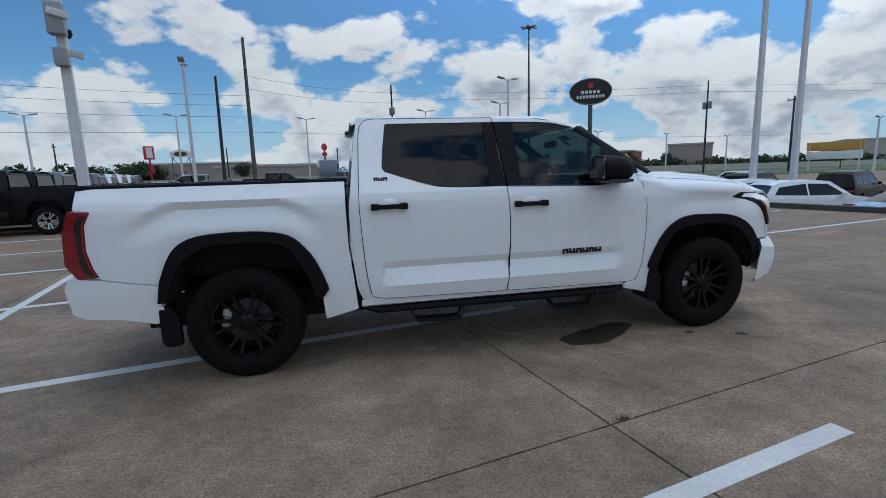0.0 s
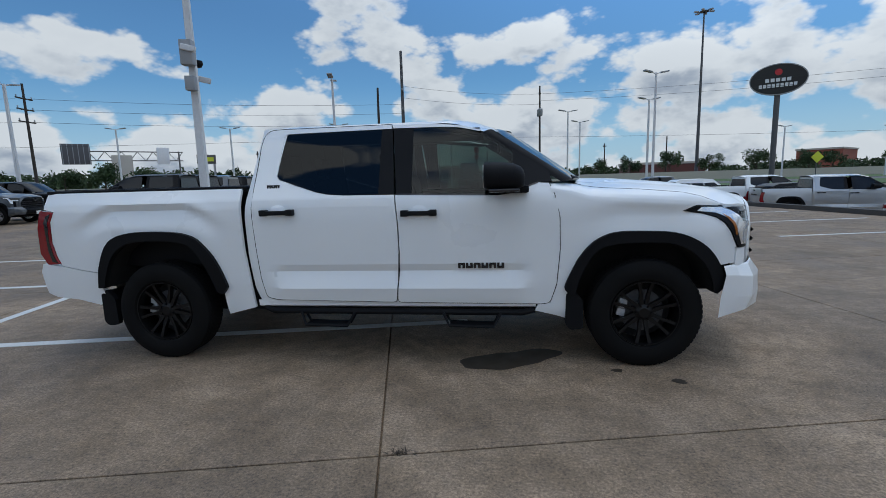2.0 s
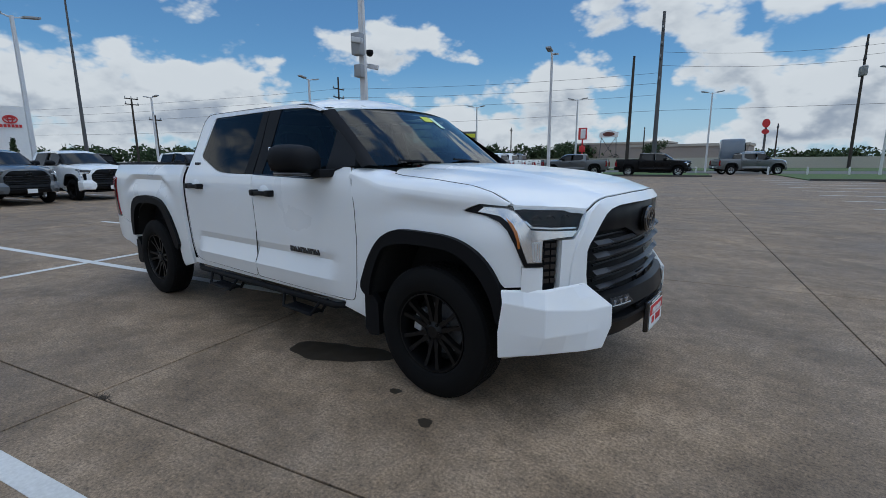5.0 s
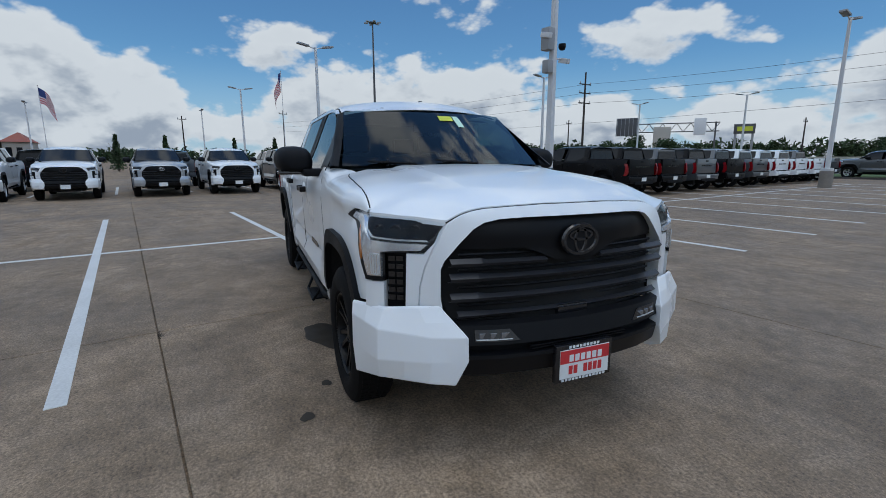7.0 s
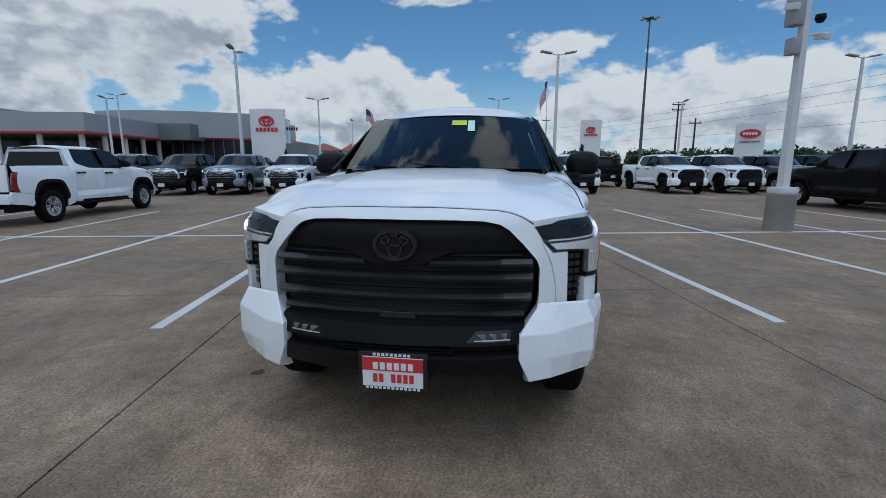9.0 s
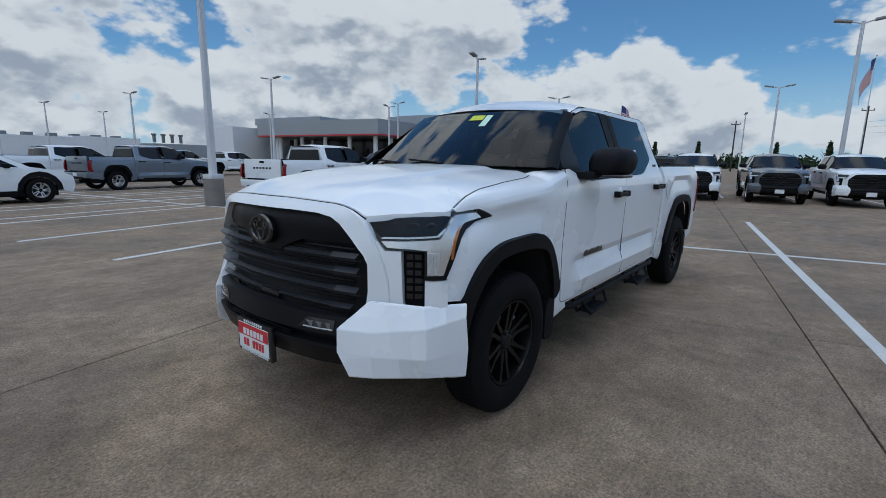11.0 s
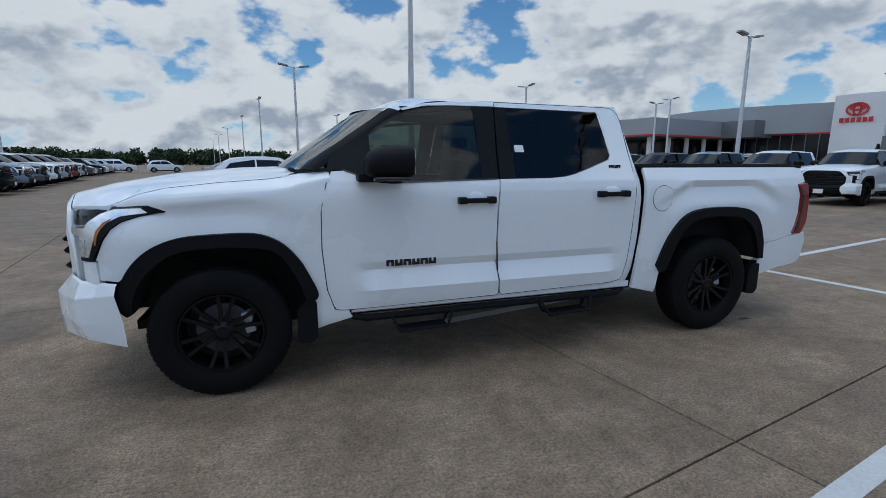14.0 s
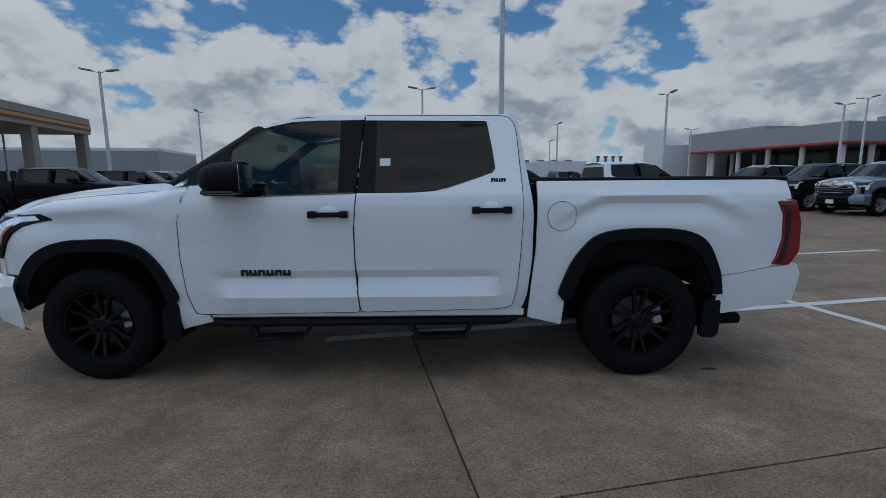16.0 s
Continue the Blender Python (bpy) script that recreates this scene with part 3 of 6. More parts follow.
def truck(label, paint, lod=1, grille="black", wheels="black", badge=True, group=""):
    t = thing("pickup_truck", label, "pickup truck", group)
    step = .07 if lod == 0 else .30
    cuts = [.53, .655, .80, .86, 1.352, 1.412, 1.44] if lod == 0 else [.655, .8, 1.38]
    gp = .0022 if lod == 0 else .003
    rn = 3 if lod == 0 else 1

    for s in (1, -1):
        depth = (0, -.03 * s, 0)
        skin = lambda x, z: (x, s * side_y(x, z), z)
        proud = lambda o: (lambda x, z: (x, s * (side_y(x, z) + o), z))
        # cargo bed side
        arch = FLARE_R
        out = [(-1.272, 1.525), (-3.17, 1.525), (-3.185, 1.38), (-3.07, 1.36), (-3.115, 1.27), (-3.13, 1.08), (-3.10, .95), (-3.06, .865), (-2.85, .825), (-2.675, .80)] + arch[1:] + [(-1.50, .60), (-1.485, .405), (-1.218, .475), (-1.240, .74), (-1.268, 1.0), (-1.274, 1.3)]
        if lod:
            out = out[:2] + [(-3.17, 1.38)] + out[3:]
        bed = part("bed_side", panel(inset(out, gp), skin, depth, .036 if lod == 0 else step, cuts), paint, t, "", 40)
        lamp = soft([(-3.215, 1.375), (-3.08, 1.355), (-3.125, 1.27), (-3.14, 1.09), (-3.115, .96), (-3.075, .882), (-3.21, .875), (-3.285, .98), (-3.27, 1.2)], .02, rn)
        tl = part("tail_lamp", panel(lamp, proud(.012), (.02, -.05 * s, 0), .1), RED_LENS, t, "red tail lamp with a dark inner band")
        if lod == 0:
            part("lamp_band", panel(inset([(-3.085, 1.352), (-3.13, 1.27), (-3.145, 1.09), (-3.12, .96), (-3.08, .885), (-3.155, .90), (-3.185, 1.0), (-3.185, 1.27), (-3.15, 1.33)], .006), proud(.0155), depth, .1), GLOSS_BLACK, tl)
        if s > 0 and lod == 0:
            ring = [(-1.458 + .112 * math.cos(k * math.pi / 14), 1.262 + .112 * math.sin(k * math.pi / 14)) for k in range(28)]
            part("fuel_flap_gap", panel(ring, proud(.0012), depth, .025), GLOSS_BLACK, bed)
            part("fuel_flap", panel(inset(ring, .0045), proud(.0045), depth, .025), paint, bed)
        # rear bumper end
        out = soft([(-3.06, .862), (-3.285, .885), (-3.325, .80), (-3.29, .60), (-3.20, .565), (-2.95, .545), (-2.73, .49), (-2.65, .56), (-2.68, .66), (-2.672, .797), (-2.85, .822)], .012, rn)
        part("rear_bumper", panel(inset(out, gp), proud(.006), (0, -.06 * s, 0), step), paint, t)
        # doors
        rear = [(.078, 1.442), (.098, 1.2), (.10, .95), (.085, .70), (.068, .53), (-1.02, .55), (-1.10, .57), (-1.135, .75), (-1.155, 1.0), (-1.17, 1.32), (-1.16, 1.55), (-1.14, 1.89), (-1.12, 1.98), (-1.075, 2.022), (-1.0, 2.03), (.03, 2.035), (.03, 1.995), (-.90, 1.985), (-.935, 1.96), (-.965, 1.62), (-.945, 1.59), (-.77, 1.53), (-.60, 1.475), (-.50, 1.455), (-.35, 1.445)]
        rd = part("rear_door", panel(inset(rear, gp), skin, depth, step, cuts), paint, t, "", 15)
        front = [(.084, 1.440), (.55, 1.43), (.92, 1.42), (1.02, 1.43), (1.25, 1.51), (1.335, 1.505), (1.375, 1.42), (1.415, 1.24), (1.42, .97), (1.395, .68), (1.345, .525), (1.28, .515), (.074, .53), (.091, .70), (.106, .95), (.104, 1.2)]
        fd = part("front_door", panel(inset(front, gp), skin, depth, step, cuts), paint, t, "", 15)
        if lod == 0:
            # dark tubes laid along the door gaps stand in for their shade
            for door, line in ((rd, rear[2:16]), (fd, front[5:])):
                pts = soft(line, .03, 2, closed=False)
                part("door_seal", add_tube(bmesh.new(), [(x, s * (side_y(x, z) - .0012), z) for x, z in pts], .0032, 5), LINER, door)
        strip = [(.037, 2.035), (.40, 2.03), (.62, 2.005), (.80, 1.955), (.78, 1.945), (.60, 1.985), (.40, 1.995), (.037, 1.998)]
        if lod == 0:
            part("door_frame", panel(inset(strip, .002), skin, depth, step), paint, fd)
        for door, x0, hz in ((rd, -.93, 1.315), (fd, .285, 1.29)):
            if lod == 0:
                cup = [(x0 + .072 * math.cos(k * math.pi / 10), hz + .012 + .05 * math.sin(k * math.pi / 10)) for k in range(20)]
                dome = lambda x, z: (x, s * (side_y(x, z) + .002 + .012 * max(0, 1 - ((x - x0) / .072) ** 2 - ((z - hz - .012) / .05) ** 2)), z)
                part("handle_cup", panel(cup, dome, depth, .018), paint, door)
            bm = box((x0 - .10, .030, hz - .022), (x0 + .10, .050, hz + .016), .008)
            add_box(bm, (x0 - .148, -.02, hz - .028), (x0 - .085, .054, hz + .024), .010)
            add_box(bm, (x0 + .085, -.02, hz - .028), (x0 + .148, .054, hz + .024), .010)
            y0 = side_y(x0, hz)
            bmesh.ops.transform(bm, matrix=Matrix.Translation((0, s * y0, 0)) @ Matrix.Diagonal((1, s, 1, 1)), verts=bm.verts)
            part("door_handle", bm, PLASTIC_SATIN, door, "black door handle")
        if badge:
            emblem_bars(fd, .785, .845, .385, .046, 6 if lod == 0 else 3, s, GLOSS_BLACK)
            if lod == 0:
                emblem_bars(rd, -.985, 1.532, .115, .028, 3, s, GLOSS_BLACK)
        # glass and pillars
        side_in = lambda x, z: (x, s * (side_y(x, z) - .007), z)
        part("rear_side_window", panel(inset([(-.055, 1.447), (-.055, 1.994), (-.90, 1.984), (-.934, 1.958), (-.964, 1.62), (-.944, 1.592), (-.77, 1.532), (-.60, 1.477), (-.50, 1.457), (-.35, 1.447)], .001), side_in, (0, -.005 * s, 0), step), TINT if lod == 0 else DARK_WINDOW, rd, "dark tinted glass")
        part("front_side_window", panel(inset([(.215, 1.44), (.55, 1.432), (.92, 1.424), (1.02, 1.434), (1.06, 1.47), (1.06, 1.765), (.95, 1.845), (.84, 1.915), (.74, 1.945), (.60, 1.98), (.40, 1.992), (.215, 1.995)], .001), side_in, (0, -.005 * s, 0), step), TINT_FRONT if lod == 0 else DARK_WINDOW, fd, "lightly tinted glass")
        part("pillar_trim", panel(inset([(-.06, 1.446), (.075, 1.444), (.035, 1.995), (-.06, 1.993)], .001), proud(-.002), depth, step), PLASTIC, rd)
        if lod == 0:
            part("pillar_trim", panel(inset([(.092, 1.443), (.22, 1.441), (.22, 1.995), (.043, 1.997)], .001), proud(-.002), depth, step), PLASTIC, fd)
        if lod == 0:
            part("mirror_corner", panel(inset([(1.05, 1.436), (1.25, 1.512), (1.36, 1.512), (1.34, 1.60), (1.05, 1.79)], .001), proud(-.003), depth, step), PLASTIC_SATIN, fd)
        if lod == 0:
            edge = [(.10, 1.4375), (.92, 1.416), (1.02, 1.426), (1.25, 1.506), (1.25, 1.517), (1.02, 1.437), (.92, 1.427), (.10, 1.448)]
            part("belt_trim", panel(edge, proud(.003), depth, .2), GLOSS_BLACK, fd)
        # windscreen pillar
        def pillar(a, b):
            x = .83 + (1.49 - .83) * a
            z = 1.962 - (1.962 - 1.515) * a ** 1.02
            y = side_y(x, z)
            return (x - .045 + .10 * b, s * (y + .004 - .055 * b * b), z - .045 * (1 - b) * (1 - a * .7) + .012 * math.sin(b * math.pi))
        part("windscreen_pillar", sheet(pillar, 10 if lod == 0 else 4, 4), PLASTIC, t, "black pillar cover")
        # wing
        wing = [(1.345, 1.5), (1.341, 1.302), (1.377, 1.273), (1.417, 1.213), (1.422, .97), (1.397, .68), (1.347, .525), (1.25, .515), (1.22, .455), (1.40, .41), (1.47, .385), (1.505, .575)] + [q for q in FLARE_F[4:] if q[1] > .845] + [(2.640, .836), (2.69, .845), (2.738, .852), (2.738, .972), (2.752, .972), (2.695, 1.10), (2.650, 1.165), (2.590, 1.208), (2.490, 1.238), (2.345, 1.258), (2.45, 1.30), (2.50, 1.30), (2.56, 1.30), (2.615, 1.305), (2.630, 1.38), (2.632, 1.5)]
        fp = lambda x, b: (x, s * fender_point(x, b)[0], fender_point(x, b)[1])
        fw = part("front_wing", panel(inset(wing, gp), fp, (0, -.03 * s, 0), .036 if lod == 0 else step, cuts + [1.30, 1.35, 1.40, 1.45]), paint, t, "", 40)
        # arch flares, liners
        for a_out, a_in, cx in ((FLARE_R, FLARE_R_IN, -AXLE), (FLARE_F, FLARE_F_IN, AXLE)):
            o = list(a_out) + list(a_in)[::-1]
            part("arch_flare", panel(soft(o, .004, 1), lambda x, z: (x, s * (side_y(x, z) + .030), z), (0, -.05 * s, 0), .12 if lod == 0 else .5), PLASTIC, t, "black plastic arch flare")
            bm = bmesh.new()
            r = [[], []]
            for a, z in a_in:
                r[0].append(bm.verts.new((a, s * 1.02, z)))
                r[1].append(bm.verts.new((a, s * .45, z)))
            for i in range(len(a_in) - 1):
                bm.faces.new((r[0][i], r[0][i + 1], r[1][i + 1], r[1][i]))
            bm.faces.new(r[1])
            part("arch_liner", bm, LINER, t)
            m = pose(cx, s * .922, HUB_Z, 90 if s < 0 else -90, 0, 0)
            wheel(t, m, wheels, lod, s, random.uniform(0, 1))
            flap = [(-.565, .64), (-.62, .60), (-.62, .34), (-.58, .30), (-.48, .31), (-.485, .55)]
            fl = panel([(cx + a, b) for a, b in soft(flap, .02, rn)], lambda x, z: (x, s * 1.02, z), (0, -.05 * s, 0), .3)
            add_box(fl, (cx - .60, min(s * .76, s * 1.0), .32), (cx - .575, max(s * .76, s * 1.0), .62))
            if lod == 0:
                part("mud_flap", fl, PLASTIC, t)
            else:
                fl.free()
        # sill and side step
        if lod == 0:
            part("sill", sheet(lambda a, b: (-1.19 + 2.42 * a, s * interp(b, [0, .6, 1], [.996, .992, .955]), interp(b, [0, .6, 1], [.545, .492, .474])), 6, 5), paint if lod == 0 else PLASTIC, t)
        bm = add_tube(bmesh.new(), [(-1.14, s * .96, .47), (-1.05, s * 1.0, .447), (1.12, s * 1.0, .440), (1.22, s * .97, .455)], .026, 10)
        st = part("side_step", bm, PLASTIC, t, "black step bar with drop steps")
        for x0 in ((-.55, .70) if lod == 0 else ()):
            bm = add_tube(bmesh.new(), [(x0 - .24, s * 1.02, .44), (x0 - .185, s * 1.075, .345), (x0 + .185, s * 1.075, .335), (x0 + .24, s * 1.02, .44)], .013, 8)
            add_tube(bm, [(x0 - .24, s * .94, .44), (x0 - .185, s * .96, .345), (x0 + .185, s * .96, .335), (x0 + .24, s * .94, .44)], .013, 8)
            add_box(bm, (x0 - .185, min(s * .955, s * 1.07), .334), (x0 + .185, max(s * .955, s * 1.07), .350), .004)
            part("drop_step", bm, PLASTIC, st)
        # door mirror: rounded shell on a broad foot, folded in a little
        bm = bmesh.new()
        prof = [(.0, .03), (.03, .0), (.21, .0), (.262, .03), (.283, .10), (.270, .165), (.215, .208), (.09, .212), (.02, .185), (-.01, .11)]
        rings = []
        for x, sc, dz in ((.826, .94, .004), (.838, 1.0, 0), (.90, 1.0, 0), (.98, .985, -.002), (1.05, .92, -.006), (1.10, .78, -.014), (1.125, .58, -.022), (1.133, .36, -.03)):
            rings.append([bm.verts.new((x, s * (1.048 + (.135 + (q[0] - .135) * sc) - .06 * (x - .83)), 1.462 + dz + (.106 + (q[1] - .106) * sc))) for q in soft(prof, .045, 3)])
        for a, b in zip(rings, rings[1:]):
            for k in range(len(a)):
                bm.faces.new((a[k], a[(k + 1) % len(a)], b[(k + 1) % len(b)], b[k]))
        bm.faces.new(rings[0])
        bm.faces.new(rings[-1])
        bmesh.ops.recalc_face_normals(bm, faces=bm.faces[:])
        mi = part("door_mirror", bm, PLASTIC, t, "black door mirror", 40)
        if lod == 0:
            part("mirror_arm", box((.93, min(s * .90, s * 1.13), 1.432), (1.17, max(s * .90, s * 1.13), 1.492), .020), PLASTIC, mi)
            part("mirror_glass", box((.820, min(s * 1.07, s * 1.30), 1.485), (.824, max(s * 1.07, s * 1.30), 1.652), .001), CHROME, mi)
            part("mirror_lower", box((.86, min(s * 1.07, s * 1.31), 1.446), (1.09, max(s * 1.07, s * 1.31), 1.474), .012), GLOSS_BLACK, mi)
        # headlamp: dark housing, bowl, silver frame, ribbed block, amber marker, clear cover
        skin_u = lambda o: (lambda u, z: (wrap(u, z, o)[0], s * wrap(u, z, o)[1], z))

        def wpanel(outline, o, d, st=.06):
            f0, f1 = skin_u(o), skin_u(o - d)
            return panel(outline, f0, lambda u, z: Vector(f1(u, z)) - Vector(f0(u, z)), st if lod == 0 else .2)
        body = [(.705, 1.262), (.78, 1.277), (.89, 1.287), (1.05, 1.294), (1.225, 1.298), (1.43, 1.300), (1.535, 1.258), (1.39, 1.238), (1.29, 1.208), (1.23, 1.165), (1.185, 1.10), (1.125, .972), (1.015, .972), (1.015, 1.112), (.81, 1.118), (.755, 1.17)]
        hl = part("headlamp", wpanel(body, -.016, .05), GLOSS_BLACK, t, "dark headlamp with a silver surround")
        if lod == 0:
            bowl = [(.72, 1.258), (.80, 1.272), (.95, 1.282), (1.15, 1.288), (1.22, 1.278), (1.14, 1.230), (1.095, 1.178), (.80, 1.162), (.755, 1.20)]
            part("lamp_bowl", wpanel(inset(bowl, .004), -.010, .01), DARK_LENS, hl)
            part("lamp_ledge", wpanel([(.79, 1.170), (.95, 1.175), (1.09, 1.186), (1.13, 1.222), (1.12, 1.226), (1.08, 1.194), (.95, 1.184), (.80, 1.179)], -.004, .006, .04), LAMP_SILVER, hl)
            for u0 in (.86, .96, 1.05):
                c = Vector(wrap(u0, 1.222, -.006))
                n = Vector(wrap(u0, 1.222, .1)) - Vector(wrap(u0, 1.222, 0))
                mm = Matrix.Translation((c.x, s * c.y, c.z)) @ Vector((n.x, s * n.y, 0)).to_track_quat("Z", "Y").to_matrix().to_4x4()
                part("projector", add_lathe(bmesh.new(), [(.030, -.020), (.030, -.008), (.027, -.006), (.024, -.012), (.012, -.010)], mm, 18), DARK_LENS, hl)
        silver = [(.795, 1.160), (.95, 1.166), (1.090, 1.176), (1.13, 1.222), (1.18, 1.258), (1.25, 1.283), (1.40, 1.286), (1.435, 1.258), (1.29, 1.242), (1.215, 1.205), (1.165, 1.155), (1.140, 1.09), (1.106, .998), (1.028, .998), (1.028, 1.122), (.95, 1.128), (.83, 1.130)]
        part("silver_frame", wpanel(silver, .009, .03, .04), LAMP_SILVER, hl)
        if lod == 0:
            edge = [(1.43, 1.297), (1.53, 1.258), (1.39, 1.240), (1.288, 1.210), (1.227, 1.166), (1.182, 1.10), (1.122, .975), (1.020, .975), (1.020, .996), (1.108, .996), (1.142, 1.09), (1.167, 1.155), (1.217, 1.203), (1.29, 1.240), (1.437, 1.256), (1.40, 1.288)]
            part("lamp_rim", wpanel(edge, .0075, .02, .04), PLASTIC_SATIN, hl)
            part("amber_marker", wpanel([(1.25, 1.236), (1.20, 1.208), (1.165, 1.165), (1.150, 1.12), (1.147, 1.075), (1.157, 1.075), (1.165, 1.12), (1.185, 1.165), (1.215, 1.20)], .0125, .01, .03), AMBER, hl)
            part("light_block", wpanel(soft([(1.034, 1.112), (1.088, 1.112), (1.080, 1.006), (1.034, 1.003)], .012, 2), .013, .01, .05), LAMP_GUIDE, hl, "frosted clear light guide")
            for k in range(3):
                u0 = 1.044 + k * .013
                part("light_rib", wpanel([(u0, 1.104), (u0 + .0035, 1.104), (u0 + .0035, 1.012), (u0, 1.012)], .0145, .006, .05), LAMP_SILVER, hl)
            part("lamp_cover", wpanel(inset(body, .003), .006, .008, .06), CLEAR_LENS, hl)
        vent = part("bumper_vent", wpanel([(.905, 1.118), (1.012, 1.118), (1.012, .80), (.915, .80)], -.045, .02), PLASTIC, t, "black vent grid")
        if lod == 0:
            for k in range(6):
                bm = bmesh.new()
                for q in range(2):
                    u0, z0 = .922 + q * .042, .872 + k * .040
                    bm = wpanel([(u0, z0), (u0 + .034, z0), (u0 + .034, z0 + .026), (u0, z0 + .026)], -.022, .02) if q == 0 else panel([(u0, z0), (u0 + .034, z0), (u0 + .034, z0 + .026), (u0, z0 + .026)], skin_u(-.022), (-.015, 0, 0), .1, (), bm)
                part("vent_slat", bm, GLOSS_BLACK, vent)
        # nose skin beside the grille, with a return into the vent
        strip = [(.725, 1.235), (.765, 1.165), (.815, 1.113), (.90, 1.116), (.910, .80), (.845, .80), (.835, .95), (.81, 1.05), (.775, 1.125)]
        part("nose_strip", wpanel(inset(strip, .0015), 0, .05), paint, t)
        part("nose_side", wpanel(inset([(1.016, .970), (1.135, .970), (1.14, .90), (1.14, .80), (1.05, .80), (1.016, .80)], .0012), 0, .05), paint, t)
        # faceted bumper corner: rows from the top edge down, columns from the grille round to the arch
        plan = [
            [(2.90, .722, .858), (2.985, .722, .857), (2.945, .821, .857), (2.852, .962, .845), (2.640, 1.068, .834)],
            [(2.91, .716, .850), (2.994, .714, .850), (2.955, .820, .850), (2.864, .968, .838), (2.644, 1.078, .826)],
            [(3.02, .612, .722), (3.122, .622, .722), (3.034, .776, .712), (2.888, 1.012, .745), (2.658, 1.086, .765)],
            [(3.02, .610, .600), (3.124, .620, .600), (3.046, .786, .590), (2.886, 1.016, .585), (2.628, 1.082, .590)],
            [(3.00, .650, .470), (3.094, .675, .473), (3.034, .790, .476), (2.848, 1.000, .474), (2.624, 1.068, .425)],
            [(2.98, .650, .440), (3.030, .660, .445), (2.965, .750, .450), (2.790, .950, .450), (2.640, 1.000, .400)],
        ]

        def corner(a, b):
            i, j = min(4, int(a * 5)), min(3, int(b * 4))
            p, q = a * 5 - i, b * 4 - j
            c = [Vector(plan[m][n]) for m in (i, i + 1) for n in (j, j + 1)]
            v = (c[0] * (1 - q) + c[1] * q) * (1 - p) + (c[2] * (1 - q) + c[3] * q) * p
            return (v.x, s * v.y, v.z)
        bm = sheet(corner, 10 if lod == 0 else 5, 8 if lod == 0 else 4)
        bmesh.ops.recalc_face_normals(bm, faces=bm.faces[:])
        if lod == 0:
            bm.normal_update()
            edges = [e for e in bm.edges if len(e.link_faces) == 2 and e.calc_face_angle(0) > radians(9)]
            bmesh.ops.bevel(bm, geom=edges, offset=.004, segments=1, affect="EDGES", profile=.5)
        part("front_bumper", bm, paint, t, "", 5)

    # grille surround: arch-shaped white frame
    half_o = [(u, z - .004) for u, z in LIP[:8]] + [(.735, 1.215), (.772, 1.125), (.806, 1.05), (.831, .95), (.842, .83)]
    half_i = [(0, 1.292), (.30, 1.290), (.45, 1.283), (.53, 1.266), (.58, 1.236), (.65, 1.165), (.72, 1.085), (.738, 1.04), (.738, .90), (.728, .83)]
    def rim(u, z):
        q = wrap(abs(u), z, .028 - .022 * ramp(abs(u), .70, .83) * ramp(z, 1.2, 1.1) - .016 * ramp(z, 1.27, 1.34))
        return q[0], math.copysign(wrap(abs(u), z, 0)[1], u), z
    ring = [(-u, z) for u, z in half_o[:0:-1]] + half_o + half_i[::-1] + [(-u, z) for u, z in half_i[1:]]
    part("grille_surround", panel(inset(ring, .001), rim, (-.10, 0, 0), .05 if lod == 0 else .3), paint if grille != "chrome" else CHROME, t)
    gm = {"black": GRILLE_BLACK, "chrome": CHROME, "dark": GRILLE_BLACK}[grille]
    back_o = [(-.69, .90), (-.70, 1.09), (-.65, 1.185), (-.585, 1.27), (-.50, 1.29), (0, 1.30), (.50, 1.29), (.585, 1.27), (.65, 1.185), (.70, 1.09), (.69, .90), (.66, .80), (.60, .72), (-.60, .72), (-.66, .80)]
    gr = part("grille", panel(back_o, lambda y, z: (front_x(y, z) - .075, y, z), (-.05, 0, 0), .2), LINER, t, "black grille with horizontal bars")
    header = [(-.50, 1.283), (0, 1.295), (.50, 1.283), (.58, 1.258), (.635, 1.18), (.65, 1.13), (.30, 1.135), (.20, 1.10), (.15, 1.075), (.10, 1.06), (-.10, 1.06), (-.15, 1.075), (-.20, 1.10), (-.30, 1.135), (-.65, 1.13), (-.635, 1.18), (-.58, 1.258)]
    part("grille_header", panel(header, lambda y, z: (front_x(y, z) - .012 - .02 * ramp(abs(z - 1.22), .03, .09), y, z), (-.05, 0, 0), .04 if lod == 0 else .2), gm, gr)
    flat_x = lambda y: 3.112 - .19 * y * y
    for z0, th in ((1.066, .017), (.990, .019), (.890, .019), (.804, .015)):
        w = interp(z0, [.76, .80, .905, 1.1], [.60, .64, .682, .675])
        g = .17 if z0 > 1.05 else 0
        for a, b in ((-w, w),) if not g else ((-w, -g), (g, w)):
            def bar(u, v):
                y = a + (b - a) * u
                k = ramp(abs(y), .48, .53)
                return (flat_x(y) + interp(v, [0, .25, .55, 1], [-.030, .0, -.004, -.05]) + .014 * k, y, z0 + th * interp(v, [0, .25, .55, 1], [1.0, .55, -.55, -.9]) * (1 + .6 * k * (v < .4)))
            part("grille_bar", sheet(bar, 30 if lod == 0 else 6, 3), BAR_BLACK if gm is GRILLE_BLACK else gm, gr, "", 12)
    if lod == 0:
        for z0 in (1.105, 1.026, .938, .845, .765):
            part("grille_rod", add_tube(bmesh.new(), [(flat_x(y) - .05, y, z0) for y in (-.62, -.3, 0, .3, .62)], .007, 6), PLASTIC_SATIN, gr)
        part("radar_cover", box((3.03, -.095, .735), (3.105, .095, .815), .006), GLOSS_BLACK, gr)
    # badge of rings, as a plain relief
    bm = bmesh.new()
    q = pose(front_x(0, 1.165) + .006, 0, 1.165, 90, 0, 90)
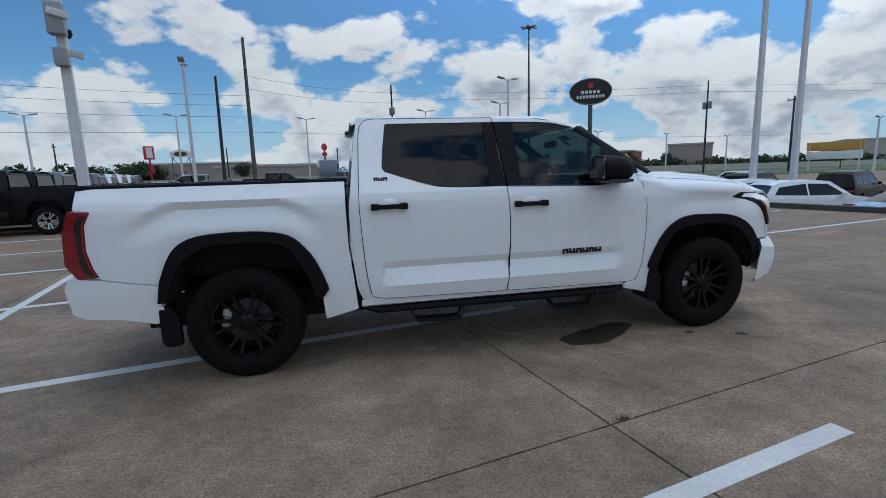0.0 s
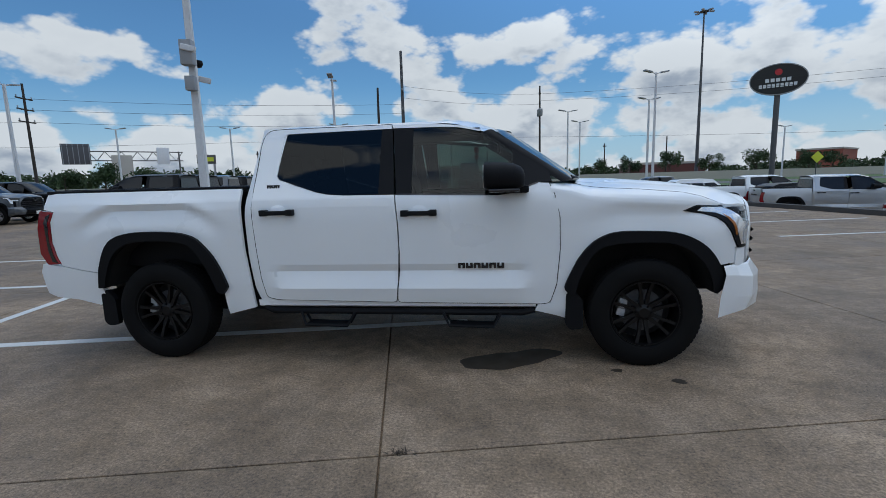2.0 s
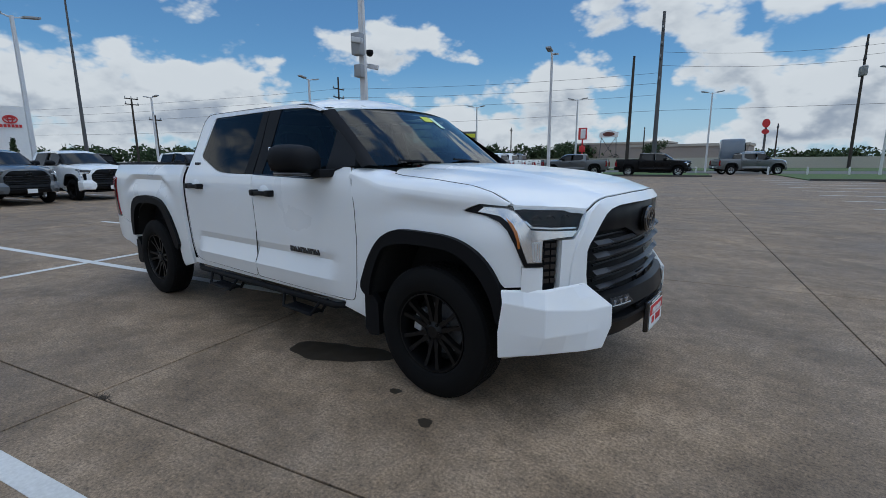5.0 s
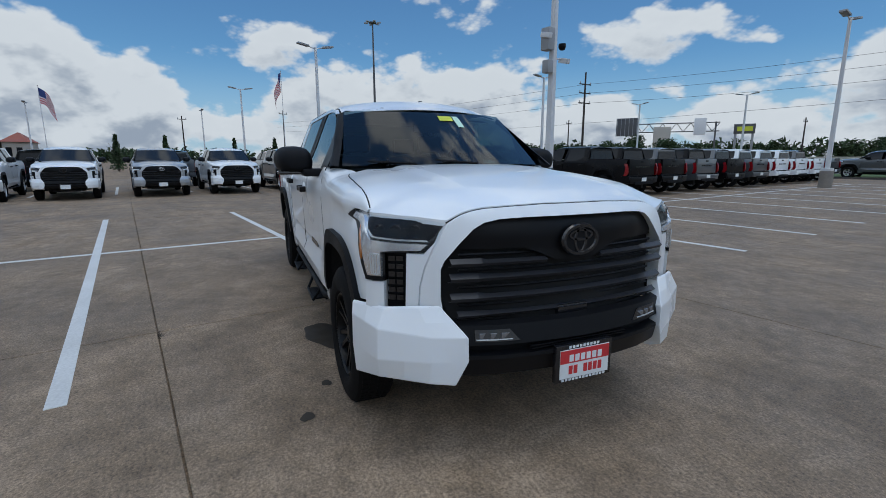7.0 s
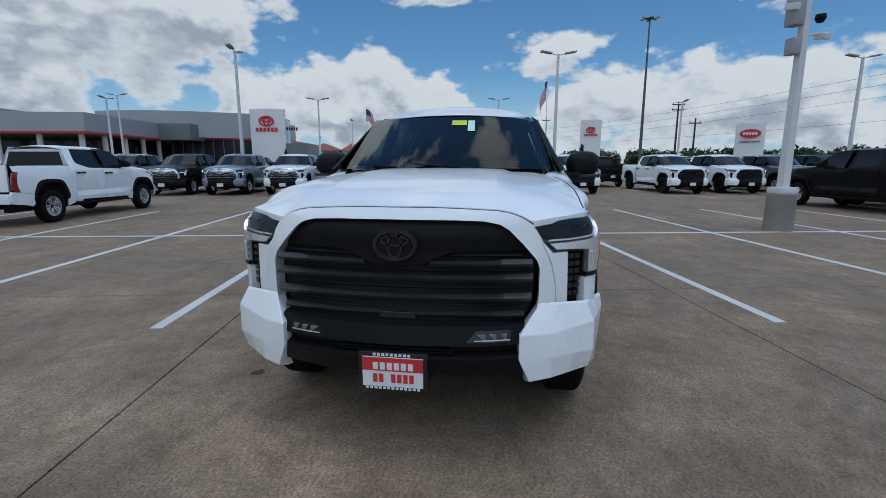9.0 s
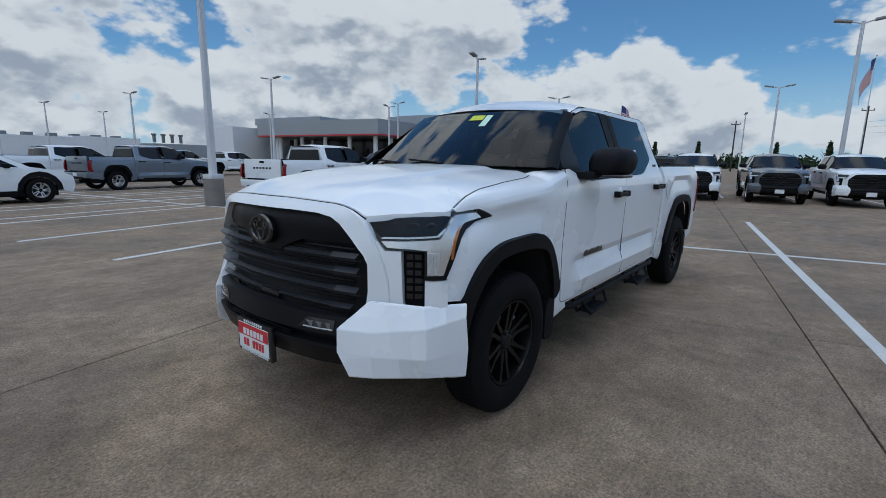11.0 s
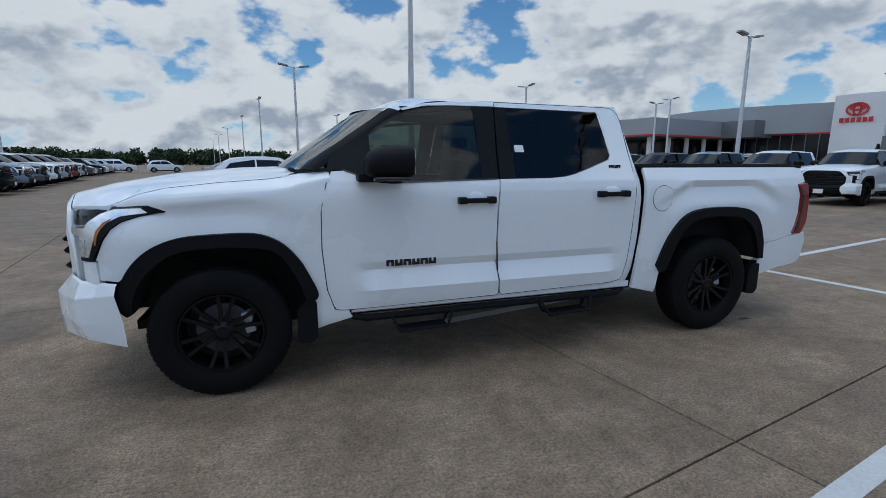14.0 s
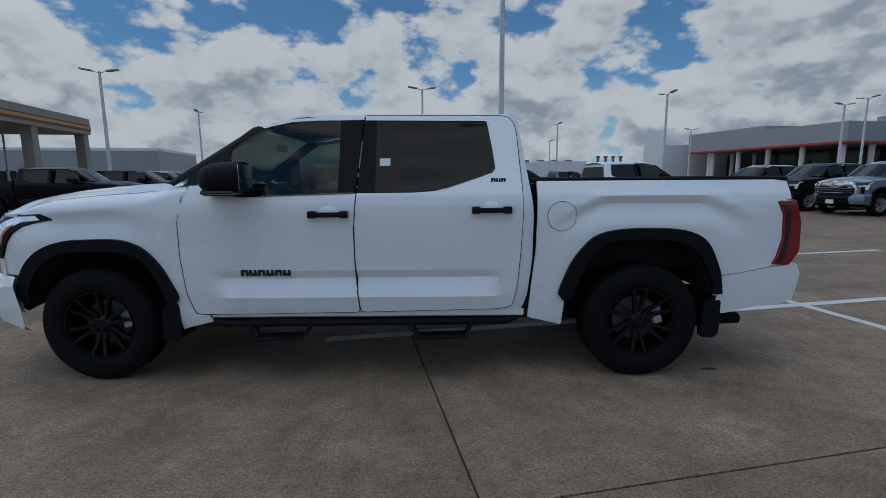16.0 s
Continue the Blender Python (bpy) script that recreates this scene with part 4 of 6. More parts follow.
    for a, b, cy, r in ((.102, .072, 0, .014), (.034, .062, 0, .011), (.068, .024, .024, .011)):
        n = 28 if lod == 0 else 12
        rings = []
        for k in range(n):
            th = 2 * math.pi * k / n
            c, d = Vector((a * math.cos(th), b * math.sin(th) + cy, 0)), Vector((math.cos(th), math.sin(th), 0))
            rings.append([bm.verts.new(q @ (c + d * r * math.cos(p * math.pi / 3) + Vector((0, 0, r * math.sin(p * math.pi / 3))))) for p in range(6)])
        for k in range(n):
            for p in range(6):
                bm.faces.new((rings[k][p], rings[(k + 1) % n][p], rings[(k + 1) % n][(p + 1) % 6], rings[k][(p + 1) % 6]))
    part("nose_badge", bm, GLOSS_BLACK if grille == "black" else CHROME, gr, "oval ring badge")
    if lod == 0:
        part("badge_plate", add_lathe(bmesh.new(), [(.11, -.02), (.11, .004), (.0, .004)][:2], q @ Matrix.Diagonal((1, .75, 1, 1)), 28), PLASTIC_SATIN, gr)

    # lower bumper: dark steps
    def bump(v, y):
        return front_x(y, .6) + v + .022 * ramp(abs(y), .2, .6)
    prof = [(.778, -.04), (.768, .010), (.672, .032), (.662, -.012), (.628, -.016), (.618, .034), (.600, .036), (.505, .0), (.455, -.09)]
    bumper = part("bumper_centre", sheet(lambda a, b: (bump(interp(b * 8, range(9), [p[1] for p in prof]), -.645 + 1.29 * a), -.645 + 1.29 * a, interp(b * 8, range(9), [p[0] for p in prof])), 20 if lod == 0 else 4, 8), GRILLE_BLACK, t, "dark grey lower bumper", 20)
    part("plate_frame", box((bump(.02, 0), -.178, .437), (bump(.051, 0), .178, .640), .008), GLOSS_BLACK, bumper)
    px = bump(.0525, 0)
    part("paper_plate", box((px, -.155, .459), (px + .003, .155, .615)), PAPER, bumper, "white and red dealer plate")
    if lod == 0:
        bm = bmesh.new()
        add_box(bm, (px + .003, -.155, .542), (px + .0045, .155, .612))
        part("plate_bar", bm, INK_RED, bumper)
        for k in range(6):
            bm = bmesh.new()
            y0 = -.10 + k * .036
            add_box(bm, (px + .0045, y0, .550), (px + .006, y0 + .026, .587))
            part("plate_bar", bm, PAPER, bumper)
        for k in range(7):
            if k != 2:
                bm = bmesh.new()
                add_box(bm, (px + .003, -.10 + k * .031, .482), (px + .0055, -.10 + k * .031 + .022, .527))
                part("plate_bar", bm, INK_RED, bumper)
        for k in range(13):
            bm = bmesh.new()
            add_box(bm, (bump(.0505, 0), -.14 + k * .022, .443), (bump(.053, 0), -.14 + k * .022 + .015, .455))
            part("plate_bar", bm, PAPER, bumper)
        for k in range(9):
            bm = bmesh.new()
            add_box(bm, (bump(.0505, 0), -.10 + k * .022, .620), (bump(.053, 0), -.10 + k * .022 + .014, .633))
            part("plate_bar", bm, PAPER, bumper)
        for s in (1, -1):
            c = panel([(s * .36, .690), (s * .58, .690), (s * .58, .748), (s * .41, .748)], lambda y, z: (bump(.034 - .22 * (z - .69), y), y, z), (-.06, 0, 0), .1)
            fo = part("fog_lamp", c, GLOSS_BLACK, t, "slim fog lamp with three cells")
            for k in range(3):
                y0 = .41 + k * .052
                bm = box((bump(.0, y0 + .03), min(s * y0, s * (y0 + .046)), .704), (bump(.030, y0 + .03), max(s * y0, s * (y0 + .046)), .732), .003)
                part("fog_cell", bm, FOG_CELL, fo)
            rim = [(s * .40, .698), (s * .575, .698), (s * .575, .703), (s * .40, .703)]
            part("fog_trim", panel(rim, lambda y, z: (bump(.038 - .22 * (z - .69), y), y, z), (-.01, 0, 0), .1), SILVER_TRIM, fo)
        for k in range(2):
            part("intake_bar", box((bump(-.012, 0), -.30, .634 + k * .014), (bump(.012, 0), .30, .639 + k * .014), .001), PLASTIC_SATIN, bumper)

    # bonnet
    half = [(1.66, .0), (1.645, .25), (1.61, .50), (1.565, .72), (1.605, .80), (1.635, .838)] + [(x, seam_at(x) - .004) for x in (1.675, 1.8, 2.0, 2.2, 2.45, 2.52, 2.6, 2.63)] + [q[:2] for q in LIP_AT[:0:-1]] + [LIP_AT[0][:2]]
    both = half + [(x, -y) for x, y in half[-2:0:-1]]
    part("bonnet", panel(inset(both, .008 if lod == 0 else .003), lambda x, y: (x, y, bonnet_z(x, y)), (0, 0, -.03), .065 if lod == 0 else .3, [-.56, -.47, .47, .56] if lod == 0 else []), paint, t)
    if lod == 0:
        # black tubes sunk in the bonnet's gaps draw the shade that fills them
        for s in (1, -1):
            line = [(x, s * (seam_at(x) - .006), seam_z(x) - .0025) for x in [1.66 + .04 * k for k in range(25)]]
            part("bonnet_seal", add_tube(bmesh.new(), line, .0050, 6), LINER, t)
            line = [(x - .004, s * y, z - .006) for x, y, z in (wrap(.005 + .70 * k / 20, interp(.005 + .70 * k / 20, [q[0] for q in LIP], [q[1] for q in LIP]), .004) for k in range(21))]
            part("bonnet_seal", add_tube(bmesh.new(), line, .0042, 6), LINER, t)
        part("cowl", sheet(lambda a, b: (1.50 + .14 * a - .14 * (2 * b - 1) ** 2, (2 * b - 1) * .80, 1.50 - .015 * a), 2, 10), PLASTIC, t)
    # windscreen
    def screen(a, b):
        tt = 2 * b - 1
        z = 1.515 + (1.965 - 1.515) * a
        w = interp(z, [1.5, 1.985], [.895, .735])
        x = 1.47 - .575 * a ** 1.03 + .24 * (1 - .3 * a) * (1 - tt * tt)
        return (x, tt * w, z + .012 * (1 - tt * tt))
    ws = part("windscreen", sheet(screen, 8, 12), SCREEN if lod == 0 else DARK_WINDOW, t, "clear windscreen with paper stickers" if lod == 0 else "")
    if lod == 0:
        for (b0, b1), (a0, a1), mm in (((.515, .60), (.80, .90), PAPER_YELLOW), ((.607, .645), (.68, .90), PAPER_GREEN)):
            part("window_sticker", sheet(lambda a, b: Vector(screen(a0 + (a1 - a0) * a, b0 + (b1 - b0) * b)) + Vector((.003, 0, .003)), 2, 2), mm, ws)
        for k in (0, 1):
            bm = add_tube(bmesh.new(), [screen(.02, .30 + .28 * k), Vector(screen(.05, .10 + .28 * k)) + Vector((.02, 0, .01))], .008, 6)
            part("wiper", bm, PLASTIC, t)
    # roof
    def roof(a, b):
        tt = 2 * b - 1
        x = -1.19 + (2.095 + .165 * (1 - tt * tt)) * a
        e = 1 - abs(tt) ** 6
        front = ramp(a, .80, 1.0)
        rear = ramp(a, .06, 0)
        return (x, tt * (.712 + .025 * front), 2.032 - .098 * front - .05 * rear + .055 * (1 - tt * tt) * (1 - .4 * front) + .018 * e)
    part("roof", sheet(roof, 20 if lod == 0 else 6, 18 if lod == 0 else 6), paint, t)
    part("cab_back", sheet(lambda a, b: (-1.20 + .05 * a, (2 * b - 1) * interp(1.0 + 1.0 * a, [.9, 1.42, 2.0], [.97, .975, .72]), 1.0 + .99 * a), 8, 8), paint, t)
    for s in (1, -1):
        edge = lambda z: interp(z, [.47, .62, .93, 1.30, 1.49, 1.79, 2.0], [-1.14, -1.212, -1.248, -1.252, -1.226, -1.187, -1.15])
        part("cab_corner", sheet(lambda a, b: (edge(.50 + 1.54 * a) + .24 * b, s * (side_y(-1.1, .50 + 1.54 * a) - .006 - .03 * (1 - b) ** 6), .50 + 1.54 * a), 20, 6), paint, t)
    if lod == 0:
        part("roof_aerial", box((-1.02, -.03, 2.09), (-.90, .03, 2.135), .015), paint, t)
        part("brake_lamp", box((-1.235, -.16, 1.95), (-1.19, .16, 1.985), .006), GLOSS_BLACK, t)
    part("rear_window", sheet(lambda a, b: (-1.222 + .045 * a, (2 * b - 1) * (.80 - .12 * a), 1.46 + .45 * a), 4, 6), TINT if lod == 0 else DARK_WINDOW, t)
    # bed
    bm = bmesh.new()
    add_box(bm, (-3.14, -.80, .82), (-1.30, .80, .86))
    add_box(bm, (-1.32, -.90, .82), (-1.26, .90, 1.50))
    for s in (1, -1):
        add_box(bm, (-3.14, min(s * .80, s * .84), .84), (-1.28, max(s * .80, s * .84), 1.50))
    bx = part("bed_liner", bm, PLASTIC, t)
    for s in (1, -1):
        part("bed_rail_cap", box((-3.175, min(s * .83, s * .962), 1.512), (-1.25, max(s * .83, s * .962), 1.545), .010), PLASTIC, bx, "black rail cap")
    part("tailgate", box((-3.215, -.86, .88), (-3.15, .86, 1.535), .012), paint, t)
    if lod == 0:
        part("tailgate_cap", box((-3.222, -.84, 1.532), (-3.15, .84, 1.552), .006), PLASTIC, t)
    part("rear_bumper_bar", box((-3.335, -.93, .58), (-3.20, .93, .83), .03), paint, t)
    if lod == 0:
        part("tow_step", box((-3.42, -.28, .50), (-3.22, .28, .555), .012), PLASTIC, t)
        bm = add_lathe(bmesh.new(), [(.045, 0), (.048, .26), (.041, .26), (.041, .02)], pose(-2.80, .72, .36, 0, -90, 0) @ pose(0, 0, 0, 8, 0, 0), 20)
        part("tail_pipe", bm, PLASTIC, t)
    else:
        bm = bmesh.new()
        add_box(bm, (-3.35, -.155, .65), (-3.338, .155, .80))
        part("paper_plate", bm, PAPER, t)
        part("tailgate_handle", box((-3.225, -.11, 1.40), (-3.205, .11, 1.47), .006), PLASTIC, t)
        part("bumper_step", box((-3.36, -.62, .52), (-3.22, .62, .64), .012), PLASTIC, t)
        bm = bmesh.new()
        for k in range(6):
            add_box(bm, (-3.221, -.42 + .15 * k, 1.20), (-3.213, -.33 + .15 * k, 1.265))
        part("tailgate_lettering", bm, GLOSS_BLACK, t)
    # underside and engine bay
    for kind, lo, hi in (
        ("chassis_rail", (-2.95, -.58, .34), (2.6, -.44, .60)),
        ("chassis_rail", (-2.95, .44, .34), (2.6, .58, .60)),
        ("gearbox", (-.4, -.26, .30), (1.5, .26, .56)),
        ("fuel_tank", (-1.3, .05, .32), (.1, .43, .58)),
        ("propeller_shaft", (-2.0, -.06, .38), (-.4, .06, .50)),
        ("skid_plate", (1.5, -.42, .33), (2.75, .42, .40)),
        ("floor_pan", (-1.2, -.86, .48), (1.45, .86, .56)),
        ("engine_block", (1.35, -.62, .55), (2.85, .62, 1.20)),
        ("axle", (-2.16, -.74, .36), (-2.02, .74, .50)),
        ("axle", (2.02, -.74, .36), (2.16, .74, .48)),
    ):
        part(kind, box(lo, hi), LINER, t)
    # cabin
    bm = bmesh.new()
    add_box(bm, (1.05, -.84, 1.05), (1.50, .84, 1.42), .05)
    add_box(bm, (.95, -.70, 1.30), (1.25, -.05, 1.44), .05)
    add_box(bm, (.98, .18, 1.30), (1.25, .62, 1.47), .05)
    if lod == 0:
        part("dashboard", bm, DASH, t)
        part("cab_lining", sheet(lambda a, b: (-1.13 + .04 * a, (2 * b - 1) * .86, .7 + .80 * a), 2, 2), DASH, t)
        for s in (1, -1):
            part("door_lining", sheet(lambda a, b: (-1.1 + 2.5 * a, s * (.90 - .02 * b), .62 + .80 * b), 4, 3), DASH, t)
    if lod == 0:
        part("cabin_floor", box((-1.14, -.86, .60), (1.25, .86, .68)), DASH, t)
    if lod == 0:
        for s in (1, -1):
            part("roof_rail_lining", sheet(lambda a, b: (-1.14 + (2.0 - .12 * b) * a, s * (.62 + .125 * b), 1.975 - .012 * b - .05 * ramp(a, .75, 1)), 8, 2), LINING, t)
            part("rear_pillar_lining", sheet(lambda a, b: (-1.16 + .22 * b, s * (.93 - .23 * a), 1.42 + .56 * a), 4, 2), LINING, t)
        part("head_lining", sheet(lambda a, b: (-1.12 + 1.9 * a, (2 * b - 1) * .70, 1.985), 2, 2), LINING, t)
    for x0, ys in ((.10, (.42, -.42)), (-.86, (.42, -.42))) if lod == 0 else ():
        for y0 in ys:
            bm = box((x0 - .05, y0 - .26, .78), (x0 + .50, y0 + .26, 1.0), .06)
            add_box(bm, (-.09, -.25, 0), (.07, .25, .66), .06, Matrix.Translation((x0, y0, .95)) @ Matrix.Rotation(radians(-14), 4, "Y"))
            add_box(bm, (-.05, -.14, 0), (.06, .14, .19), .04, Matrix.Translation((x0 - .185, y0, 1.63)) @ Matrix.Rotation(radians(-8), 4, "Y"))
            part("seat", bm, SEAT, t)
    if lod == 0:
        bm = bmesh.new()
        wheel_m = Matrix.Translation((.86, .40, 1.27)) @ Matrix.Rotation(radians(-68), 4, "Y")
        n = 28
        rings = [[bm.verts.new(wheel_m @ Vector(((.185 + .015 * math.cos(p * math.pi / 3)) * math.cos(2 * math.pi * k / n), (.185 + .015 * math.cos(p * math.pi / 3)) * math.sin(2 * math.pi * k / n), .015 * math.sin(p * math.pi / 3)))) for p in range(6)] for k in range(n)]
        for k in range(n):
            for p in range(6):
                bm.faces.new((rings[k][p], rings[(k + 1) % n][p], rings[(k + 1) % n][(p + 1) % 6], rings[k][(p + 1) % 6]))
        add_box(bm, (-.05, -.18, -.02), (.06, .18, .02), .01, wheel_m)
        part("steering_wheel", bm, DASH, t)
        part("cabin_mirror", box((.93, -.13, 1.80), (.96, .13, 1.87), .012), DASH, t)
        part("window_tag", panel([(-.17, 1.645), (-.09, 1.645), (-.09, 1.70), (-.17, 1.70)], lambda x, z: (x, side_y(x, z) - .003, z), (0, -.002, 0), .2), PAPER, t, "white paper tag")
    return t


# ---- the ground ----
LOT = radians(11.3)
CU, SU = math.cos(LOT), math.sin(LOT)


def lot(u, v, z=0.0):
    """From the car park's own grid to the world."""
    return Vector((u * CU - v * SU, u * SU + v * CU, z))


def lot_pose(u, v, turn=0.0, z=0.0):
    return Matrix.Translation(lot(u, v, z)) @ Matrix.Rotation(LOT + radians(turn), 4, "Z")


def flat(name, corners, z, material, parent=None, thick=0.004):
    """A thin slab with its top at z over corners in the car park's grid."""
    bm = bmesh.new()
    f = bm.faces.new([bm.verts.new(lot(u, v, z)) for u, v in corners])
    r = bmesh.ops.extrude_face_region(bm, geom=[f])
    bmesh.ops.translate(bm, vec=(0, 0, -thick), verts=[q for q in r["geom"] if isinstance(q, bmesh.types.BMVert)])
    bmesh.ops.recalc_face_normals(bm, faces=bm.faces[:])
    return part(name, bm, material, parent)


def rect(u0, v0, u1, v1):
    return [(u0, v0), (u1, v0), (u1, v1), (u0, v1)]


GR = 1600
DROP = .8


def ground_z(u, v):
    """The next car park, past the kerb, lies lower."""
    a = interp(u, (15.75, 16.4, 44, 52), (0, 1, 1, 0))
    return -DROP * a * interp(v, (-24, -20, 33.5, 36), (0, 1, 1, 0))


bm = bmesh.new()
rows = [[bm.verts.new(lot(u, v, -.03 + ground_z(u, v))) for v in (-GR, -24, -20, 33.5, 36, GR)] for u in (-GR, 15.75, 16.4, 44, 52, GR)]
for a, b in zip(rows, rows[1:]):
    for k in range(5):
        bm.faces.new((a[k], b[k], b[k + 1], a[k + 1]))
ground = tagged(part("ground", bm, CONCRETE), "brown-grey broomed concrete car park paving", "ground", kind="structure")

# painted bays
STALL = 3.07
lines = tagged(new("bay_markings"), "worn white painted parking bay lines", "road marking", kind="structure")
for k in range(-7, 12):
    v = .03 + STALL * k
    flat("bay_line", rect(-10.45, v - .06, {-1: .95, 0: .60}.get(k, 1.05), v + .06), .004, STRIPE, lines)
flat("bay_line", rect(-5.06, -21.5, -4.94, 33.8), .0045, STRIPE, lines)
for k in range(-6, 13):
    v = 2.25 + STALL * k
    flat("bay_line", rect(8.7, v - .06, 14.2, v + .06), .004, STRIPE, lines)
for k in range(-8, 9):
    v = -2.9 + 3.0 * k
    flat("bay_line", rect(-27.5, v - .06, -21.0, v + .06), .004, STRIPE, lines)
for k in range(-4, 5):
    v = -25.5 + STALL * k
    flat("bay_line", rect(-5.0 - 5.6, v - .06, -4.9 + 5.6, v + .06), .004, STRIPE, lines)

# a wet patch and small spots beside the front wheel
def puddle(cx, cy, rx, ry, seed, turn=0.0):
    random.seed(seed)
    bm = bmesh.new()
    n = 36
    ph = [random.uniform(0, 6.28) for _ in range(4)]
    vs = []
    for k in range(n):
        a = 2 * math.pi * k / n
        r = 1 + .16 * math.sin(2 * a + ph[0]) + .10 * math.sin(3 * a + ph[1]) + .05 * math.sin(7 * a + ph[2])
        x, y = rx * r * math.cos(a), ry * r * math.sin(a)
        vs.append(bm.verts.new((cx + x * math.cos(turn) - y * math.sin(turn), cy + x * math.sin(turn) + y * math.cos(turn), .0025)))
    bm.faces.new(vs)
    return tagged(part("wet_patch", bm, WATER), "dark wet patch of water on the concrete", "puddle")


puddle(1.02, -.93, .40, .20, 4, .38)
puddle(2.27, -1.31, .055, .04, 5)
puddle(1.86, -1.13, .05, .03, 6)
puddle(-2.72, .92, .06, .03, 7)

# a tuft of dry weed and grit caught where two joints cross
rnd = random.Random(9)
bm = bmesh.new()
for k in range(46):
    c = lot(-.11 + rnd.gauss(0, .035), -2.40 + rnd.gauss(0, .010), .002)
    a, l, w = rnd.uniform(0, 6.28), rnd.uniform(.012, .045), rnd.uniform(.002, .006)
    d, up_z = Vector((math.cos(a), math.sin(a), 0)), rnd.uniform(.004, .03)
    n = Vector((-d.y, d.x, 0)) * w
    bm.faces.new([bm.verts.new(q) for q in (c - n, c + n, c + d * l + Vector((0, 0, up_z)))])
tagged(part("weed_tuft", bm, BARK), "small dry brown weed tuft in a paving joint", "weed")

# kerbs, verge and frontage road
flat("kerb", rect(15.4, -70, 15.75, 36), .14, KERB, None, .3)
kb = bpy.data.objects["kerb"]
tagged(kb, "dark weathered concrete kerb along the car park", "kerb", kind="structure")
tagged(flat("kerb", rect(-80, 42.0, 6.0, 42.3), .14, KERB, None, .2), "concrete kerb beside the grass verge", "kerb", kind="structure")
tagged(flat("kerb", rect(11.5, 36, 15.75, 36.3), .14, KERB, None, .2), "concrete kerb beside the driveway", "kerb", kind="structure")
tagged(flat("verge", rect(-300, 42.3, 6.0, 52), .10, GRASS, None, .15), "mown green grass verge", "grass", kind="structure")
tagged(flat("verge", rect(11.5, 36.3, 300, 52), .06, GRASS, None, .15), "mown green grass verge", "grass", kind="structure")
tagged(flat("road", rect(-500, 54, 500, 66), .01, ASPHALT, None, .05), "grey frontage road", "road", kind="structure")
tagged(flat("verge", rect(-500, 66, 500, 84), .05, GRASS, None, .08), "grass strip beside the motorway", "grass", kind="structure")
tagged(flat("motorway", rect(-600, 90, 600, 116), .9, KERB, None, 1.1), "raised grey motorway deck", "road", kind="structure")
bar = tagged(flat("barrier", rect(-600, 84, 600, 84.5), 1.7, STUCCO_PALE, None, 1.8), "long pale concrete motorway barrier", "barrier", kind="structure")

truck("white crew cab pickup truck with black wheels and trim", PAINT_WHITE, 0)

# ---- parked pickups ----
ROW_NEAR, ROW_FAR = "row of pickups with tails to the aisle", "row of pickups facing the aisle"
random.seed(11)
protos = {}
SORTS = {
    "white": (PAINT_WHITE, "black", "black", "white pickup truck with black grille parked in a row"),
    "white_chrome": (PAINT_WHITE, "chrome", "silver", "white pickup truck with chrome grille parked in a row"),
    "silver": (PAINT_SILVER, "dark", "silver", "silver pickup truck with dark grille parked in a row"),
    "grey": (PAINT_GREY, "black", "silver", "dark grey pickup truck parked in a row"),
    "black": (PAINT_BLACK, "dark", "silver", "black pickup truck parked in a row"),
    "black_chrome": (PAINT_BLACK, "chrome", "silver", "black pickup truck with chrome grille parked in a row"),
    "bluegrey": (PAINT_BLUEGREY, "chrome", "silver", "blue-grey pickup truck with chrome grille parked in a row"),
    "red": (PAINT_RED, "dark", "silver", "dark red pickup truck parked in a row"),
}


def park(sort, m, scale=0.99, group="parked pickups"):
    """A parked truck of that sort: built once, then copied."""
    if sort not in protos:
        paint, gr, wh, label = SORTS[sort]
        protos[sort] = truck(label, paint, 1, gr, wh, False, group)
        protos[sort].scale = (scale, scale, scale)
        protos[sort].matrix_basis = m @ Matrix.Diagonal((scale, scale, scale, 1))
        return protos[sort]
    return copy_thing(protos[sort], m)


# tails towards the aisle, noses away
for i, sort in enumerate(("black", "black", "grey", "black", "grey", "white", "white_chrome", "white", "grey")):
    park(sort, lot_pose(-9.9 - .04 * i, 14.4 + 2.86 * i + (.5 if i == 0 else 0), 180))
# facing the aisle
for sort, v in (("grey", -16.2), ("black_chrome", -13.1), ("bluegrey", -10.3), ("white_chrome", -7.3), ("white", -4.4), ("silver", -1.2), ("white", 1.75), ("grey", 4.85), ("white", 7.7), ("white", 13.4), ("white", 16.5), ("grey", 19.6), ("black", 22.6)):
    park(sort, lot_pose(-21.25, v, 0))
for i, sort in enumerate(("white", "black", "grey", "red", "black", "silver", "white")):
    park(sort, lot_pose(-28.6, -12.2 + 6.1 * i, 180))
# one nose out beside the aisle, further ones
park("white_chrome", lot_pose(-9.7, -11.35, 180))
park("bluegrey", lot_pose(-9.45, -22.6, 180))
park("white", lot_pose(-9.0, -29.4, 180))
park("white_chrome", lot_pose(-9.9, -32.3, 180))
park("black_chrome", lot_pose(12.2, -18.4, 180))
for i, sort in enumerate(("black", "bluegrey", "grey", "white", "silver", "red", "silver")):
    park(sort, lot_pose(12.3, -25.2 - 3.4 * i, 180))
for i, sort in enumerate(("bluegrey", "white")):
    park(sort, lot_pose(-18.7 - 6.2 * i, -34.5 - 1.5 * i, 180))
park("grey", lot_pose(-6.0, 44.8, 180))
park("black", lot_pose(1.3, 43.6, 0))
park("grey", lot_pose(9.5, 50, 20))
park("white", lot_pose(20.5, 20.9, -10))
park("silver", lot_pose(19.4, 14.9, -22))
park("grey", lot_pose(21.2, 33.5, 180))

